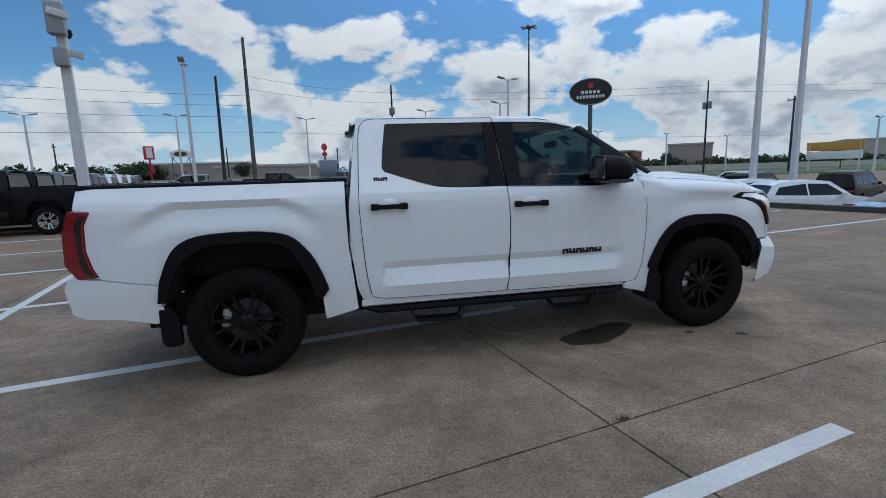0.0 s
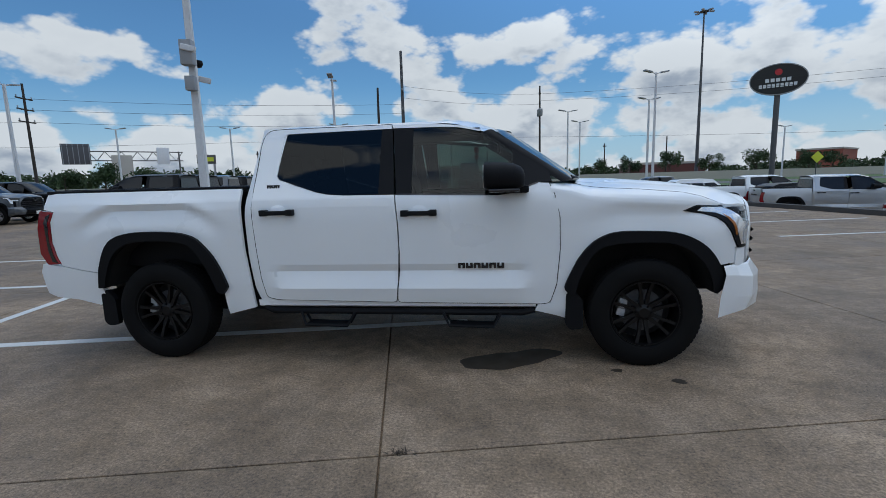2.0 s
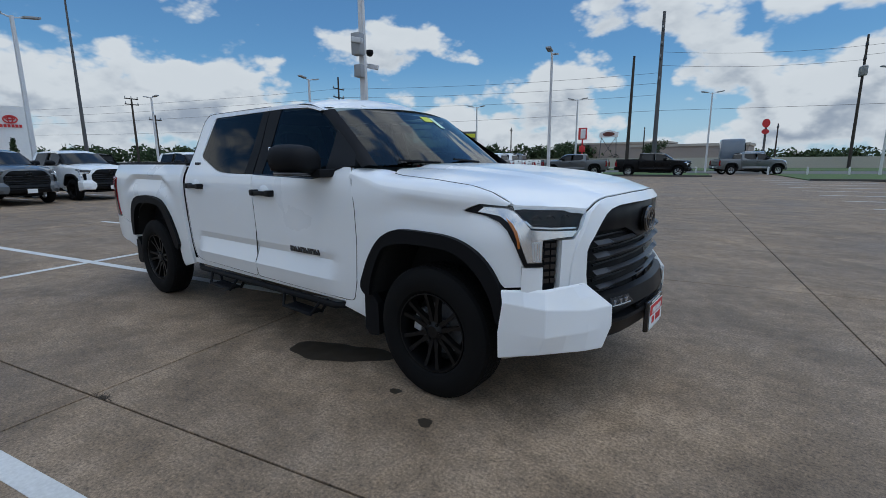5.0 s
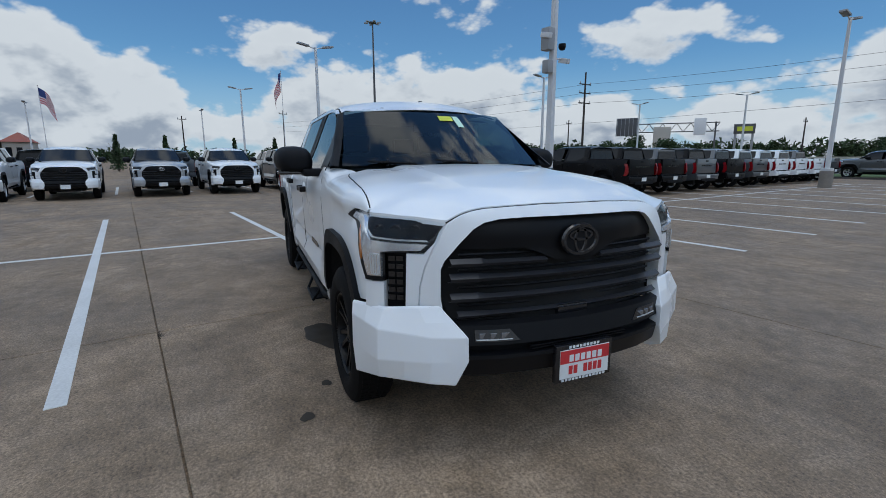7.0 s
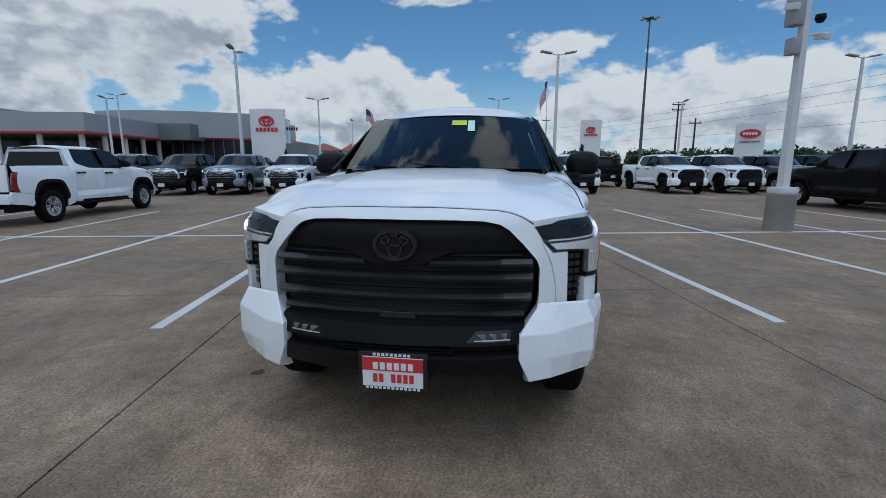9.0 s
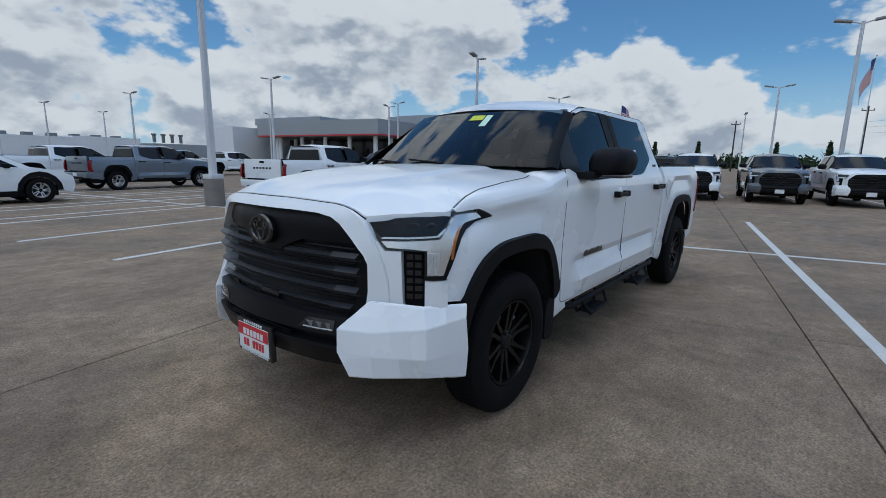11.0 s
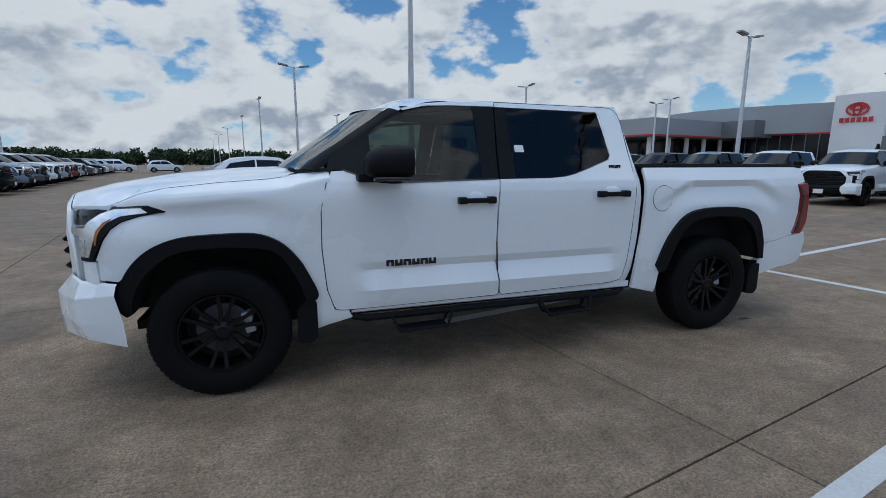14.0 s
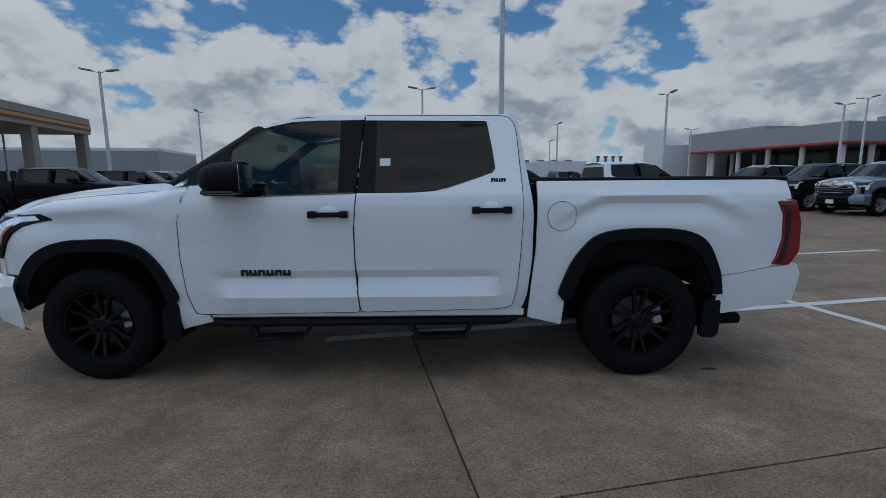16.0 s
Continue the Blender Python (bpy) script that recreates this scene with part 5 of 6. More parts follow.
# ---- other cars ----
def car(label, category, paint, prof, belt, axles, width=.92, radius=.34, windows=(), cladding=False, m=None, wheels="silver"):
    """A closed car: side panels with wheel arches, a skin over the top, dark glass, lamps and wheels.
    prof: the outline from the tail's foot over the roof to the nose's foot."""
    t = thing("car", label, category, "", "", m)

    def yy(x, z):
        y = width * interp(z, [.2, .45, .7, belt, belt + .6], [.93, .985, 1.0, .98, .74])
        return y - .12 * max(0, abs(x) - 1.75) ** 2

    out = list(prof)
    for ax in sorted(axles, reverse=True):
        out += [(ax + (radius + .06) * math.cos(k * math.pi / 8), max(.24, radius + (radius + .06) * math.sin(k * math.pi / 8))) for k in range(9)]
    for s in (1, -1):
        side = part("side_panel", panel(out, lambda x, z: (x, s * yy(x, z), z), (0, -.03 * s, 0), .35, (belt, .7)), paint, t)
        for w in windows:
            part("side_window", panel(w, lambda x, z: (x, s * (yy(x, z) + .004), z), (0, -.01 * s, 0), .4), DARK_WINDOW, side)
        part("door_mirror", box((.62, min(s * .93, s * 1.08), belt), (.76, max(s * .93, s * 1.08), belt + .14), .03), PLASTIC if cladding else paint, t)
        for ax in axles:
            wl = wheel(t, pose(ax, s * (width - .115), radius, 90 if s < 0 else -90, 0, 0) @ Matrix.Diagonal((radius / HUB_Z, radius / HUB_Z, .8, 1)), wheels, 1, s)
            if cladding and ax == axles[0]:
                sill = [(axles[0] + radius + .12, .22), (axles[1] - radius - .12, .22), (axles[1] - radius - .16, .37), (axles[0] + radius + .16, .37)]
                part("sill_cladding", panel(sill, lambda x, z: (x, s * (yy(x, z) + .010), z), (0, -.04 * s, 0), .4), PLASTIC, t)
                tail = [(prof[0][0] - .02, .30), (axles[0] - radius - .18, .30), (axles[0] - radius - .16, .50), (prof[1][0] + .02, .58)]
                part("tail_cladding", panel(tail, lambda x, z: (x, s * (yy(x, z) + .010), z), (0, -.04 * s, 0), .4), PLASTIC, t)
            if cladding:
                ring = [(ax + r * math.cos(a * math.pi / 8), max(.24, radius + r * math.sin(a * math.pi / 8))) for r, seq in ((radius + .19, range(9)), (radius + .05, range(8, -1, -1))) for a in seq]
                part("arch_cladding", panel(ring, lambda x, z: (x, s * (yy(x, z) + .012), z), (0, -.04 * s, 0), .4), PLASTIC, t)
        lx = prof[-3][0] - .28
        part("headlamp", box((lx, min(s * .52, s * .80), .66), (lx + .28, max(s * .52, s * .80), .78), .03), SILVER_TRIM, t)
        bx = prof[2][0]
        part("tail_lamp", box((bx - .05, min(s * .55, s * .85), .82), (bx + .14, max(s * .55, s * .85), .96), .02), RED_LENS, t)
    bm = bmesh.new()
    rows = []
    for x, z in prof:
        y = yy(x, z)
        rows.append([bm.verts.new((x, y * q, z + .03 * (1 - q * q) * (z > belt))) for q in (-1, -.5, 0, .5, 1)])
    for a, b in zip(rows, rows[1:]):
        for k in range(4):
            bm.faces.new((a[k], a[k + 1], b[k + 1], b[k]))
    part("top_skin", bm, paint, t, angle=25)
    steep = [(a, b) for a, b in zip(prof, prof[1:]) if min(a[1], b[1]) > belt - .12 and abs(b[1] - a[1]) > .25]
    for a, b in steep:
        part("windscreen", sheet(lambda u, v: (a[0] + (b[0] - a[0]) * (.06 + .88 * u) + .008 * (1 if b[1] < a[1] else -1), (2 * v - 1) * .93 * yy(a[0] + (b[0] - a[0]) * u, a[1] + (b[1] - a[1]) * u), a[1] + (b[1] - a[1]) * (.06 + .88 * u) + .012 + .03 * (1 - (2 * v - 1) ** 2)), 2, 4), DARK_WINDOW, t)
    part("underbody", box((-1.9, -.75, .2), (1.9, .75, .5)), LINER, t)
    return t


SUV = [(-2.2, .30), (-2.28, .55), (-2.25, .95), (-2.05, 1.10), (-1.75, 1.52), (-1.45, 1.63), (-.3, 1.67), (.35, 1.62), (1.12, 1.08), (1.9, .98), (2.25, .82), (2.3, .55), (2.22, .28)]
SUV_WIN = ([(-1.75, 1.16), (-1.55, 1.44), (-.55, 1.56), (-.53, 1.12)], [(-.47, 1.12), (-.49, 1.56), (.25, 1.53), (.85, 1.12)])
CROSS = [(-2.25, .34), (-2.36, .60), (-2.30, .92), (-2.16, 1.05), (-1.72, 1.40), (-1.45, 1.53), (-.9, 1.585), (-.2, 1.595), (.35, 1.55), (1.22, 1.06), (1.95, .94), (2.27, .78), (2.32, .52), (2.24, .28)]
CROSS_WIN = ([(-1.70, 1.13), (-1.50, 1.36), (-.62, 1.49), (-.60, 1.07)], [(-.54, 1.07), (-.56, 1.495), (.28, 1.46), (.98, 1.05)])
SEDAN = [(-2.25, .30), (-2.33, .6), (-2.3, .92), (-1.75, 1.0), (-.95, 1.38), (-.3, 1.44), (.3, 1.38), (1.0, .98), (1.9, .86), (2.25, .72), (2.3, .5), (2.2, .26)]
SEDAN_WIN = ([(-1.35, 1.02), (-.85, 1.30), (-.35, 1.34), (-.34, 1.0)], [(-.28, 1.0), (-.29, 1.34), (.22, 1.30), (.75, 1.0)])
WAGON = [(-2.3, .35), (-2.38, .6), (-2.36, 1.05), (-2.2, 1.70), (-2.0, 1.82), (-.3, 1.86), (.4, 1.80), (1.15, 1.18), (2.0, 1.08), (2.4, .9), (2.45, .6), (2.35, .32)]
WAGON_WIN = ([(-2.1, 1.22), (-2.05, 1.66), (-1.25, 1.70), (-1.25, 1.2)], [(-1.18, 1.2), (-1.18, 1.7), (-.35, 1.72), (-.35, 1.2)], [(-.28, 1.2), (-.28, 1.72), (.3, 1.68), (.88, 1.2)])
car("white compact crossover with black wheel arch cladding", "car", PAINT_WHITE, CROSS, 1.02, (-1.42, 1.43), .93, .37, CROSS_WIN, True, Matrix.Translation((2.42, -18.3, 0)) @ Matrix.Rotation(radians(187), 4, "Z") @ Matrix.Diagonal((1.1, 1.1, 1.1, 1)))
car("silver saloon car parked in the open", "car", PAINT_SILVER, SEDAN, .97, (-1.40, 1.42), .90, .33, SEDAN_WIN, False, Matrix.Translation((7.2, -46, 0)) @ Matrix.Rotation(radians(191), 4, "Z"))
for lab, pt, u, v, turn, pr, wi, be, ra in (
    ("white hatchback seen past the kerb", PAINT_WHITE, 18.2, 6.8, -25, SUV, SUV_WIN, 1.06, .36),
    ("white hatchback with its tail to the kerb", PAINT_WHITE, 19.5, 9.5, -24, SUV, SUV_WIN, 1.06, .36),
    ("pale blue saloon seen past the kerb", PAINT_SILVER, 18.0, 2.8, -25, SEDAN, SEDAN_WIN, .97, .33),
    ("black estate car in the next car park", PAINT_BLACK, 25.0, 13.2, 10, WAGON, WAGON_WIN, 1.14, .37),
    ("dark estate car in the next car park", PAINT_BLACK, 27.0, 9.6, 10, WAGON, WAGON_WIN, 1.14, .37),
    ("white estate car in the next car park", PAINT_WHITE, 21.2, 27.2, -5, WAGON, WAGON_WIN, 1.14, .37),
    ("dark hatchback in the next car park", PAINT_BLACK, 20.4, 18.0, -8, SUV, SUV_WIN, 1.06, .36),
    ("silver saloon on the far road", PAINT_SILVER, 33.0, 22.5, 100, SEDAN, SEDAN_WIN, .97, .33),
    ("white crossover on the far grass edge", PAINT_WHITE, 44.0, 28.0, 95, SUV, SUV_WIN, 1.06, .36),
    ("grey saloon in the far car park", PAINT_GREY, 12.0, -60, 185, SEDAN, SEDAN_WIN, .97, .33),
    ("dark red saloon in the far car park", PAINT_RED, 18.0, -66, 185, SEDAN, SEDAN_WIN, .97, .33),
    ("white saloon in the far car park", PAINT_WHITE, 4.0, -75, 185, SUV, SUV_WIN, 1.06, .36),
    ("white estate car in the far car park", PAINT_WHITE, 10.0, -78, 185, WAGON, WAGON_WIN, 1.14, .37),
):
    car(lab, "car", pt, pr, be, (-1.42, 1.42), .92, ra, wi, False, lot_pose(u, v, turn))

for i in range(9):
    sort = i % 4
    pr, wi, be = ((WAGON, WAGON_WIN, 1.14), (SUV, SUV_WIN, 1.06), (WAGON, WAGON_WIN, 1.14), (SEDAN, SEDAN_WIN, .97))[sort]
    pt = (PAINT_WHITE, PAINT_SILVER, PAINT_GREY, PAINT_WHITE, PAINT_BLACK)[i % 5]
    word = {"paint_white": "white", "paint_silver": "silver", "paint_grey": "dark grey", "paint_black": "black"}[pt.name]
    car(word + " " + ("estate car", "crossover", "estate car", "saloon")[sort] + " in the long row across the aisle", "car", pt, pr, be, (-1.42, 1.42), .92, .35, wi, False, lot_pose(12.6 - .1 * i, -49.5 - 3.3 * i, 180))


# ---- lamp posts, masts, utility poles ----
def lamp_post(m, h, label, arms=2, base=True, far=False, cams=False, width=.20, turn=0.0):
    t = thing("lamp_post", label, "lamp post", "lamp posts of the car park", "", m)
    if base:
        part("footing", add_lathe(bmesh.new(), [(.31, 0), (.31, .02), (.30, .86), (.28, .88)], Matrix.Identity(4), 20), CONCRETE_BASE, t, "round grey concrete footing")
        part("base_plate", box((-.22, -.22, .88), (.22, .22, 1.02), .012), POLE_WHITE, t)
    z0 = .9 if base else 0
    w0, w1 = width / 2, width * .32
    bm = bmesh.new()
    r = [[bm.verts.new((w * a, w * b, z)) for a, b in ((-1, -1), (1, -1), (1, 1), (-1, 1))] for w, z in ((w0, z0), (w1, h))]
    for k in range(4):
        bm.faces.new((r[0][k], r[0][(k + 1) % 4], r[1][(k + 1) % 4], r[1][k]))
    bm.faces.new(r[1])
    if not far:
        bmesh.ops.bevel(bm, geom=[e for e in bm.edges if abs((e.verts[0].co - e.verts[1].co).z) > 1], offset=.018, segments=2, affect="EDGES")
    part("pole", bm, POLE_WHITE, t)
    rot = Matrix.Rotation(radians(turn), 4, "Z")
    for s in ((1, -1) if arms == 2 else (1,)):
        bm = add_tube(bmesh.new(), [rot @ Vector((0, 0, h - .10)), rot @ Vector((s * .45, 0, h + .02))], .035, 6)
        part("arm", bm, POLE_WHITE, t)
        bm = box((-.36, -.17, -.05), (.36, .17, .05), .02, Matrix.Translation(rot @ Vector((s * .78, 0, h + .08))) @ rot @ Matrix.Rotation(radians(-9 * s), 4, "Y"))
        part("lamp_head", bm, LAMP_HEAD, t, "flat grey lamp head")
    if cams:
        for z, s, l in ((4.95, -1, .0), (4.35, 1, .0)):
            bm = add_tube(bmesh.new(), [(0, 0, z), (0, s * .34, z + .05)], .025, 6)
            add_box(bm, (-.09, -.06, -.07), (.26, .06, .07), .02, Matrix.Translation((.0, s * .38, z)) @ Matrix.Rotation(radians(14), 4, "Y"))
            part("security_camera", bm, POLE_WHITE, t, "white security camera on a bracket")
        part("camera_box", box((-.15, -.36, 4.55), (.15, -.10, 5.15), .03), LAMP_HEAD, t, "grey equipment box")
        part("camera_box", box((-.12, -.30, 3.95), (.12, -.10, 4.30), .02), LAMP_HEAD, t, "grey equipment box")
        part("dome_camera", add_lathe(bmesh.new(), [(.02, .10), (.10, .08), (.11, 0), (.07, -.08), (.01, -.10)], Matrix.Translation((0, .36, 4.72)), 16), PLASTIC, t, "dark dome camera")
    return t


lamp_post(lot_pose(-5.3, 8.0), 8.5, "white steel lamp post with security cameras on a concrete footing", cams=True, turn=90)
lamp_post(lot_pose(-5.27, -12.2), 8.5, "white steel lamp post on a round concrete footing", turn=90)
lamp_post(lot_pose(-4.65, 28.2), 8.4, "white steel lamp post on a round concrete footing", turn=90)
for u, v, h in ((-25.5, 8.25, 8.4), (-27.0, -12.4, 8.7), (-5.9, -34, 8.6), (-28, -33.7, 8.8), (-6.9, -58.5, 9.0), (16, -31.4, 8.6), (16.4, -54.1, 9.0), (-45.4, -11.1, 8.1), (-54.2, -36.6, 9.6), (-8.5, -90, 9.5), (-25.4, 28.3, 8.4), (-48, -34, 8.4), (-47, 8, 8.4), (-48, 29, 8.4), (-28, -56, 8.6), (-29, -78, 8.6), (-33, -104, 8.6), (38, -58, 8.6), (-8.8, -122, 9.4), (-9, -154, 9.4), (-9.5, -186, 9.4), (-75, 8, 8.6), (-76, -12, 8.6), (-52, -60, 8.6), (-20, -70, 8.6), (-40, -85, 8.6)):
    lamp_post(lot_pose(u, v), h, "white twin-headed lamp post among parked trucks", base=False, far=True, turn=90 if (u * 7 + v) % 3 < 2 else 0)
for x, y, h, w in ((-18.4, 52, 8.5, .2), (-31.9, 50.8, 8.5, .2), (-46.4, 49.7, 8.9, .2), (-5.2, 57.5, 8.7, .2), (13.8, 36.6, 9.6, .2), (15.0, 42.2, 8.4, .2), (9.0, 52.0, 8.9, .2), (11.2, 57.0, 8.2, .2), (19.0, 13.0, 9.0, .24), (17.6, 13.8, 9.6, .24), (68.2, 86.3, 8.5, .25), (83.5, 86.2, 7.8, .25), (71, 46.8, 7.3, .25), (43.4, 71.9, 7.9, .2)):
    lamp_post(Matrix.Translation((x, y, 0)), h, "white lamp post beyond the kerb", base=False, far=True, width=w, turn=20)


def mast(x, y, h):
    t = thing("high_mast", "tall slender grey steel motorway light mast", "light mast", "", "", Matrix.Translation((x, y, 0)))
    part("pole", add_tube(bmesh.new(), [(0, 0, 0), (0, 0, h)], .42, 10, .16), STEEL_POLE, t)
    part("ring", add_lathe(bmesh.new(), [(.4, h - .3), (1.0, h - .2), (1.0, h), (.4, h + .1)], Matrix.Identity(4), 14), STEEL_POLE, t)
    for k in range(6):
        a = k * math.pi / 3
        part("lamp_head", box((-.5, -.3, -.15), (.5, .3, .15), .05, Matrix.Translation((1.7 * math.cos(a), 1.7 * math.sin(a), h - .1)) @ Matrix.Rotation(a, 4, "Z")), LAMP_HEAD, t)


mast(48.3, 115.3, 38)
mast(-121, 31.7, 36)


def utility_pole(x, y, h, label, arms=(), wood=True, lean=0.0, r=.22, can=False):
    t = thing("utility_pole", label, "utility pole", "", "", Matrix.Translation((x, y, 0)) @ Matrix.Rotation(LOT, 4, "Z") @ Matrix.Rotation(lean, 4, "Y"))
    part("pole", add_tube(bmesh.new(), [(0, 0, 0), (0, 0, h)], r, 10, r * .6), WOOD_POLE if wood else STEEL_POLE, t)
    for z, l in arms:
        part("crossarm", box((-.08, -l, z - .08), (.08, l, z + .08), .02), WOOD_POLE if wood else STEEL_POLE, t)
        for s in (-1, 0, 1):
            part("insulator", add_lathe(bmesh.new(), [(.05, z + .08), (.09, z + .16), (.05, z + .24), (.09, z + .32), (.04, z + .4)], Matrix.Translation((0, s * l * .9, 0)), 8), LAMP_HEAD, t)
    if can:
        for s in (-1, 1):
            part("transformer", add_lathe(bmesh.new(), [(.3, h * .7), (.36, h * .7 + .1), (.36, h * .7 + 1.2), (.2, h * .7 + 1.35)], Matrix.Translation((0, .55 * s, 0)), 14), LAMP_HEAD, t)


utility_pole(-14.1, 71, 21.7, "tall dark utility pole with crossarms and insulators", ((19.2, 1.6), (17.2, 1.3), (15.4, 1.5), (12.5, 1.6)), False, 0, .34)
utility_pole(-20.0, 78.0, 17.7, "dark leaning wooden pole", (), True, radians(.5), .3)
utility_pole(8.6, 84.6, 17.8, "wooden utility pole with transformers and short crossarms", ((16.4, .5), (14.6, .5)), True, 0, .22, True)
utility_pole(67.2, 74, 17.2, "wooden utility pole with transformers", ((12.4, .8),), True, 0, .2, True)
utility_pole(37.3, 103.5, 9.4, "short dark wooden pole across the road", (), True, 0, .2)
utility_pole(-60.8, 51.8, 15.5, "tall wooden utility pole with three crossarms beside the road", ((13.6, 1.4), (12.2, 1.4), (10.6, 1.4)), True)
utility_pole(-85.3, 28.8, 11.9, "wooden utility pole beside the road", ((11.8, 1.1), (10.9, 1.1)), True)
utility_pole(72.7, 61.1, 12.4, "wooden utility pole beside the road", ((11.8, 1.1),), True)
for i, (x, y, h) in enumerate(((-95, 75, 11), (-60, 110, 10), (-28, 118, 9), (-2, 125, 9), (-130, -15, 12), (-118, 8, 13), (-80, 30, 9), (30, 130, 10))):
    utility_pole(x, y, h, "distant wooden utility pole", ((h - .8, 1.0),), True, 0, .2)

wires = thing("power_line", "thin black overhead power lines crossing the sky", "power line", "", "structure")
for (x0, y0), (x1, y1), zs in (((-14.1, 71), (-60.8, 51.8), (13.6, 12.2, 10.6)), ((-60.8, 51.8), (-170, 10), (13.6, 12.2, 10.6)), ((-14.1, 71), (8.6, 84.6), (16.4, 14.6)), ((8.6, 84.6), (67.2, 74), (16.4, 15.2)), ((67.2, 74), (150, 60), (16.4, 15.2)), ((-14.1, 71), (-160, 22), (8.4,)), ((-14.1, 71), (120, 90), (8.4,))):
    for z in zs:
        pts = [(x0 + (x1 - x0) * k / 14, y0 + (y1 - y0) * k / 14, z - 4 * (.9 if abs(x1 - x0) > 90 else .5) * (k / 14) * (1 - k / 14)) for k in range(15)]
        part("wire", add_tube(bmesh.new(), pts, .020, 5), WIRE, wires)

# ---- flags ----
def flag_pole(x, y, h, l, turn):
    t = thing("flag_pole", "white flag pole with a striped flag hanging in folds", "flag pole", "", "", Matrix.Translation((x, y, 0)) @ Matrix.Rotation(turn, 4, "Z"))
    part("pole", add_tube(bmesh.new(), [(0, 0, 0), (0, 0, h)], .10, 10, .05), POLE_WHITE, t)
    part("finial", add_lathe(bmesh.new(), [(.02, h), (.10, h + .05), (.10, h + .15), (.02, h + .2)], Matrix.Identity(4), 10), STEEL, t)

    def cloth(u0, u1, v0, v1, off):
        def f(a, b):
            u, v = u0 + (u1 - u0) * a, v0 + (v1 - v0) * b
            return (.08 + l * u * .62, .22 * math.sin(u * 8 + v * 2) + off, h - .3 - l * .62 * v - l * .75 * u * u * .9)
        return sheet(f, 14, 2)
    fl = None
    for k in range(13):
        ob = part("stripe", cloth(.0, 1, k / 13, (k + 1) / 13, 0), FLAG_RED if k % 2 == 0 else FLAG_WHITE, t)
    part("canton", cloth(0, .42, 0, .53, .012), FLAG_BLUE, t)
    part("canton", cloth(0, .42, 0, .53, -.012), FLAG_BLUE, t)


flag_pole(-110.4, 7.5, 20.7, 6.0, radians(200))
flag_pole(-133, -43.6, 17.9, 5.6, radians(150))

# ---- signs ----
def oval(parent, m, a, b, material, depth=.1):
    bm = bmesh.new()
    return part("oval_panel", add_lathe(bm, [(1, 0), (1, depth)], m @ Matrix.Diagonal((a, b, 1, 1)), 32), material, parent)


def bars(parent, m, w, h, n, material):
    bm = bmesh.new()
    for k in range(n):
        add_box(bm, (-w / 2 + w * (k + .12) / n, -h / 2, 0), (-w / 2 + w * (k + .85) / n, h / 2, .06), 0, m)
    return part("lettering", bm, material, parent)


def facing(x, y, z, way):
    """A frame whose z axis faces the direction way, in degrees, and whose y axis is up."""
    return Matrix.Translation((x, y, z)) @ Matrix.Rotation(radians(way), 4, "Z") @ Matrix.Rotation(radians(90), 4, "Y") @ Matrix.Rotation(radians(90), 4, "Z")


t = thing("oval_sign", "black oval pole sign with white lettering bars", "sign")
q = facing(45.7, 78.9, 15.9, 242)
part("pole", add_tube(bmesh.new(), [(46.0, 79.4, 0), (46.0, 79.4, 13.8)], .42, 12), STEEL_POLE, t)
oval(t, q, 3.9, 2.45, LAMP_HEAD, -.5)
oval(t, q, 3.75, 2.3, INK_BLACK, .02)
bars(t, q @ Matrix.Translation((0, -.1, .02)), 3.6, .55, 5, PANEL_WHITE)
bars(t, q @ Matrix.Translation((0, -.95, .02)), 5.2, .55, 9, PANEL_WHITE)
oval(t, q @ Matrix.Translation((0, 1.1, .02)), .5, .5, TRIM_RED, .05)


def pylon(x, y, w, h, way, label, logo, low=0.0, curved=True):
    t = thing("pylon_sign", label, "sign", "", "", None)
    m = Matrix.Translation((x, y, 0)) @ Matrix.Rotation(radians(way), 4, "Z")
    bm = bmesh.new()
    rows = []
    for k in range(9):
        a = -1 + k / 4
        xx = -.12 * w * a * a
        rows.append([bm.verts.new(m @ Vector((xx + d, a * w / 2, z))) for d, z in ((0, low), (0, h - .03 * h * (a < 0) * 0), (-.12 * w, h), (-.12 * w, low))])
    for a, b in zip(rows, rows[1:]):
        for k in range(4):
            bm.faces.new((a[k], b[k], b[(k + 1) % 4], a[(k + 1) % 4]))
    bm.faces.new(rows[0])
    bm.faces.new(rows[-1][::-1])
    part("panel", bm, PANEL_WHITE, t)
    q = m @ Matrix.Translation((.05, 0, h * .80)) @ Matrix.Rotation(radians(90), 4, "Y") @ Matrix.Rotation(radians(90), 4, "Z")
    if logo == "rings":
        for a, b, dy in ((.20, .135, 0), (.07, .125, 0), (.135, .05, .035)):
            bm = bmesh.new()
            n = 28
            rr = [[bm.verts.new(q @ Vector(((a * w + d) * math.cos(2 * math.pi * k / n), (b * w + d) * math.sin(2 * math.pi * k / n) + dy * w, z))) for d, z in ((-.022 * w, 0), (.022 * w, 0), (.022 * w, .12), (-.022 * w, .12))] for k in range(n)]
            for k in range(n):
                for p in range(4):
                    bm.faces.new((rr[k][p], rr[(k + 1) % n][p], rr[(k + 1) % n][(p + 1) % 4], rr[k][(p + 1) % 4]))
            part("ring_badge", bm, TRIM_RED, t)
        bars(t, q @ Matrix.Translation((0, -.24 * w, 0)), .66 * w, .11 * w, 6, TRIM_RED)
    else:
        oval(t, q, .36 * w, .17 * w, TRIM_RED, .12)
        bars(t, q @ Matrix.Translation((0, 0, .12)), .5 * w, .10 * w, 5, PANEL_WHITE)
        bars(t, q @ Matrix.Translation((0, -.30 * w, 0)), .7 * w, .06 * w, 10, PANEL_GREY)
    return t


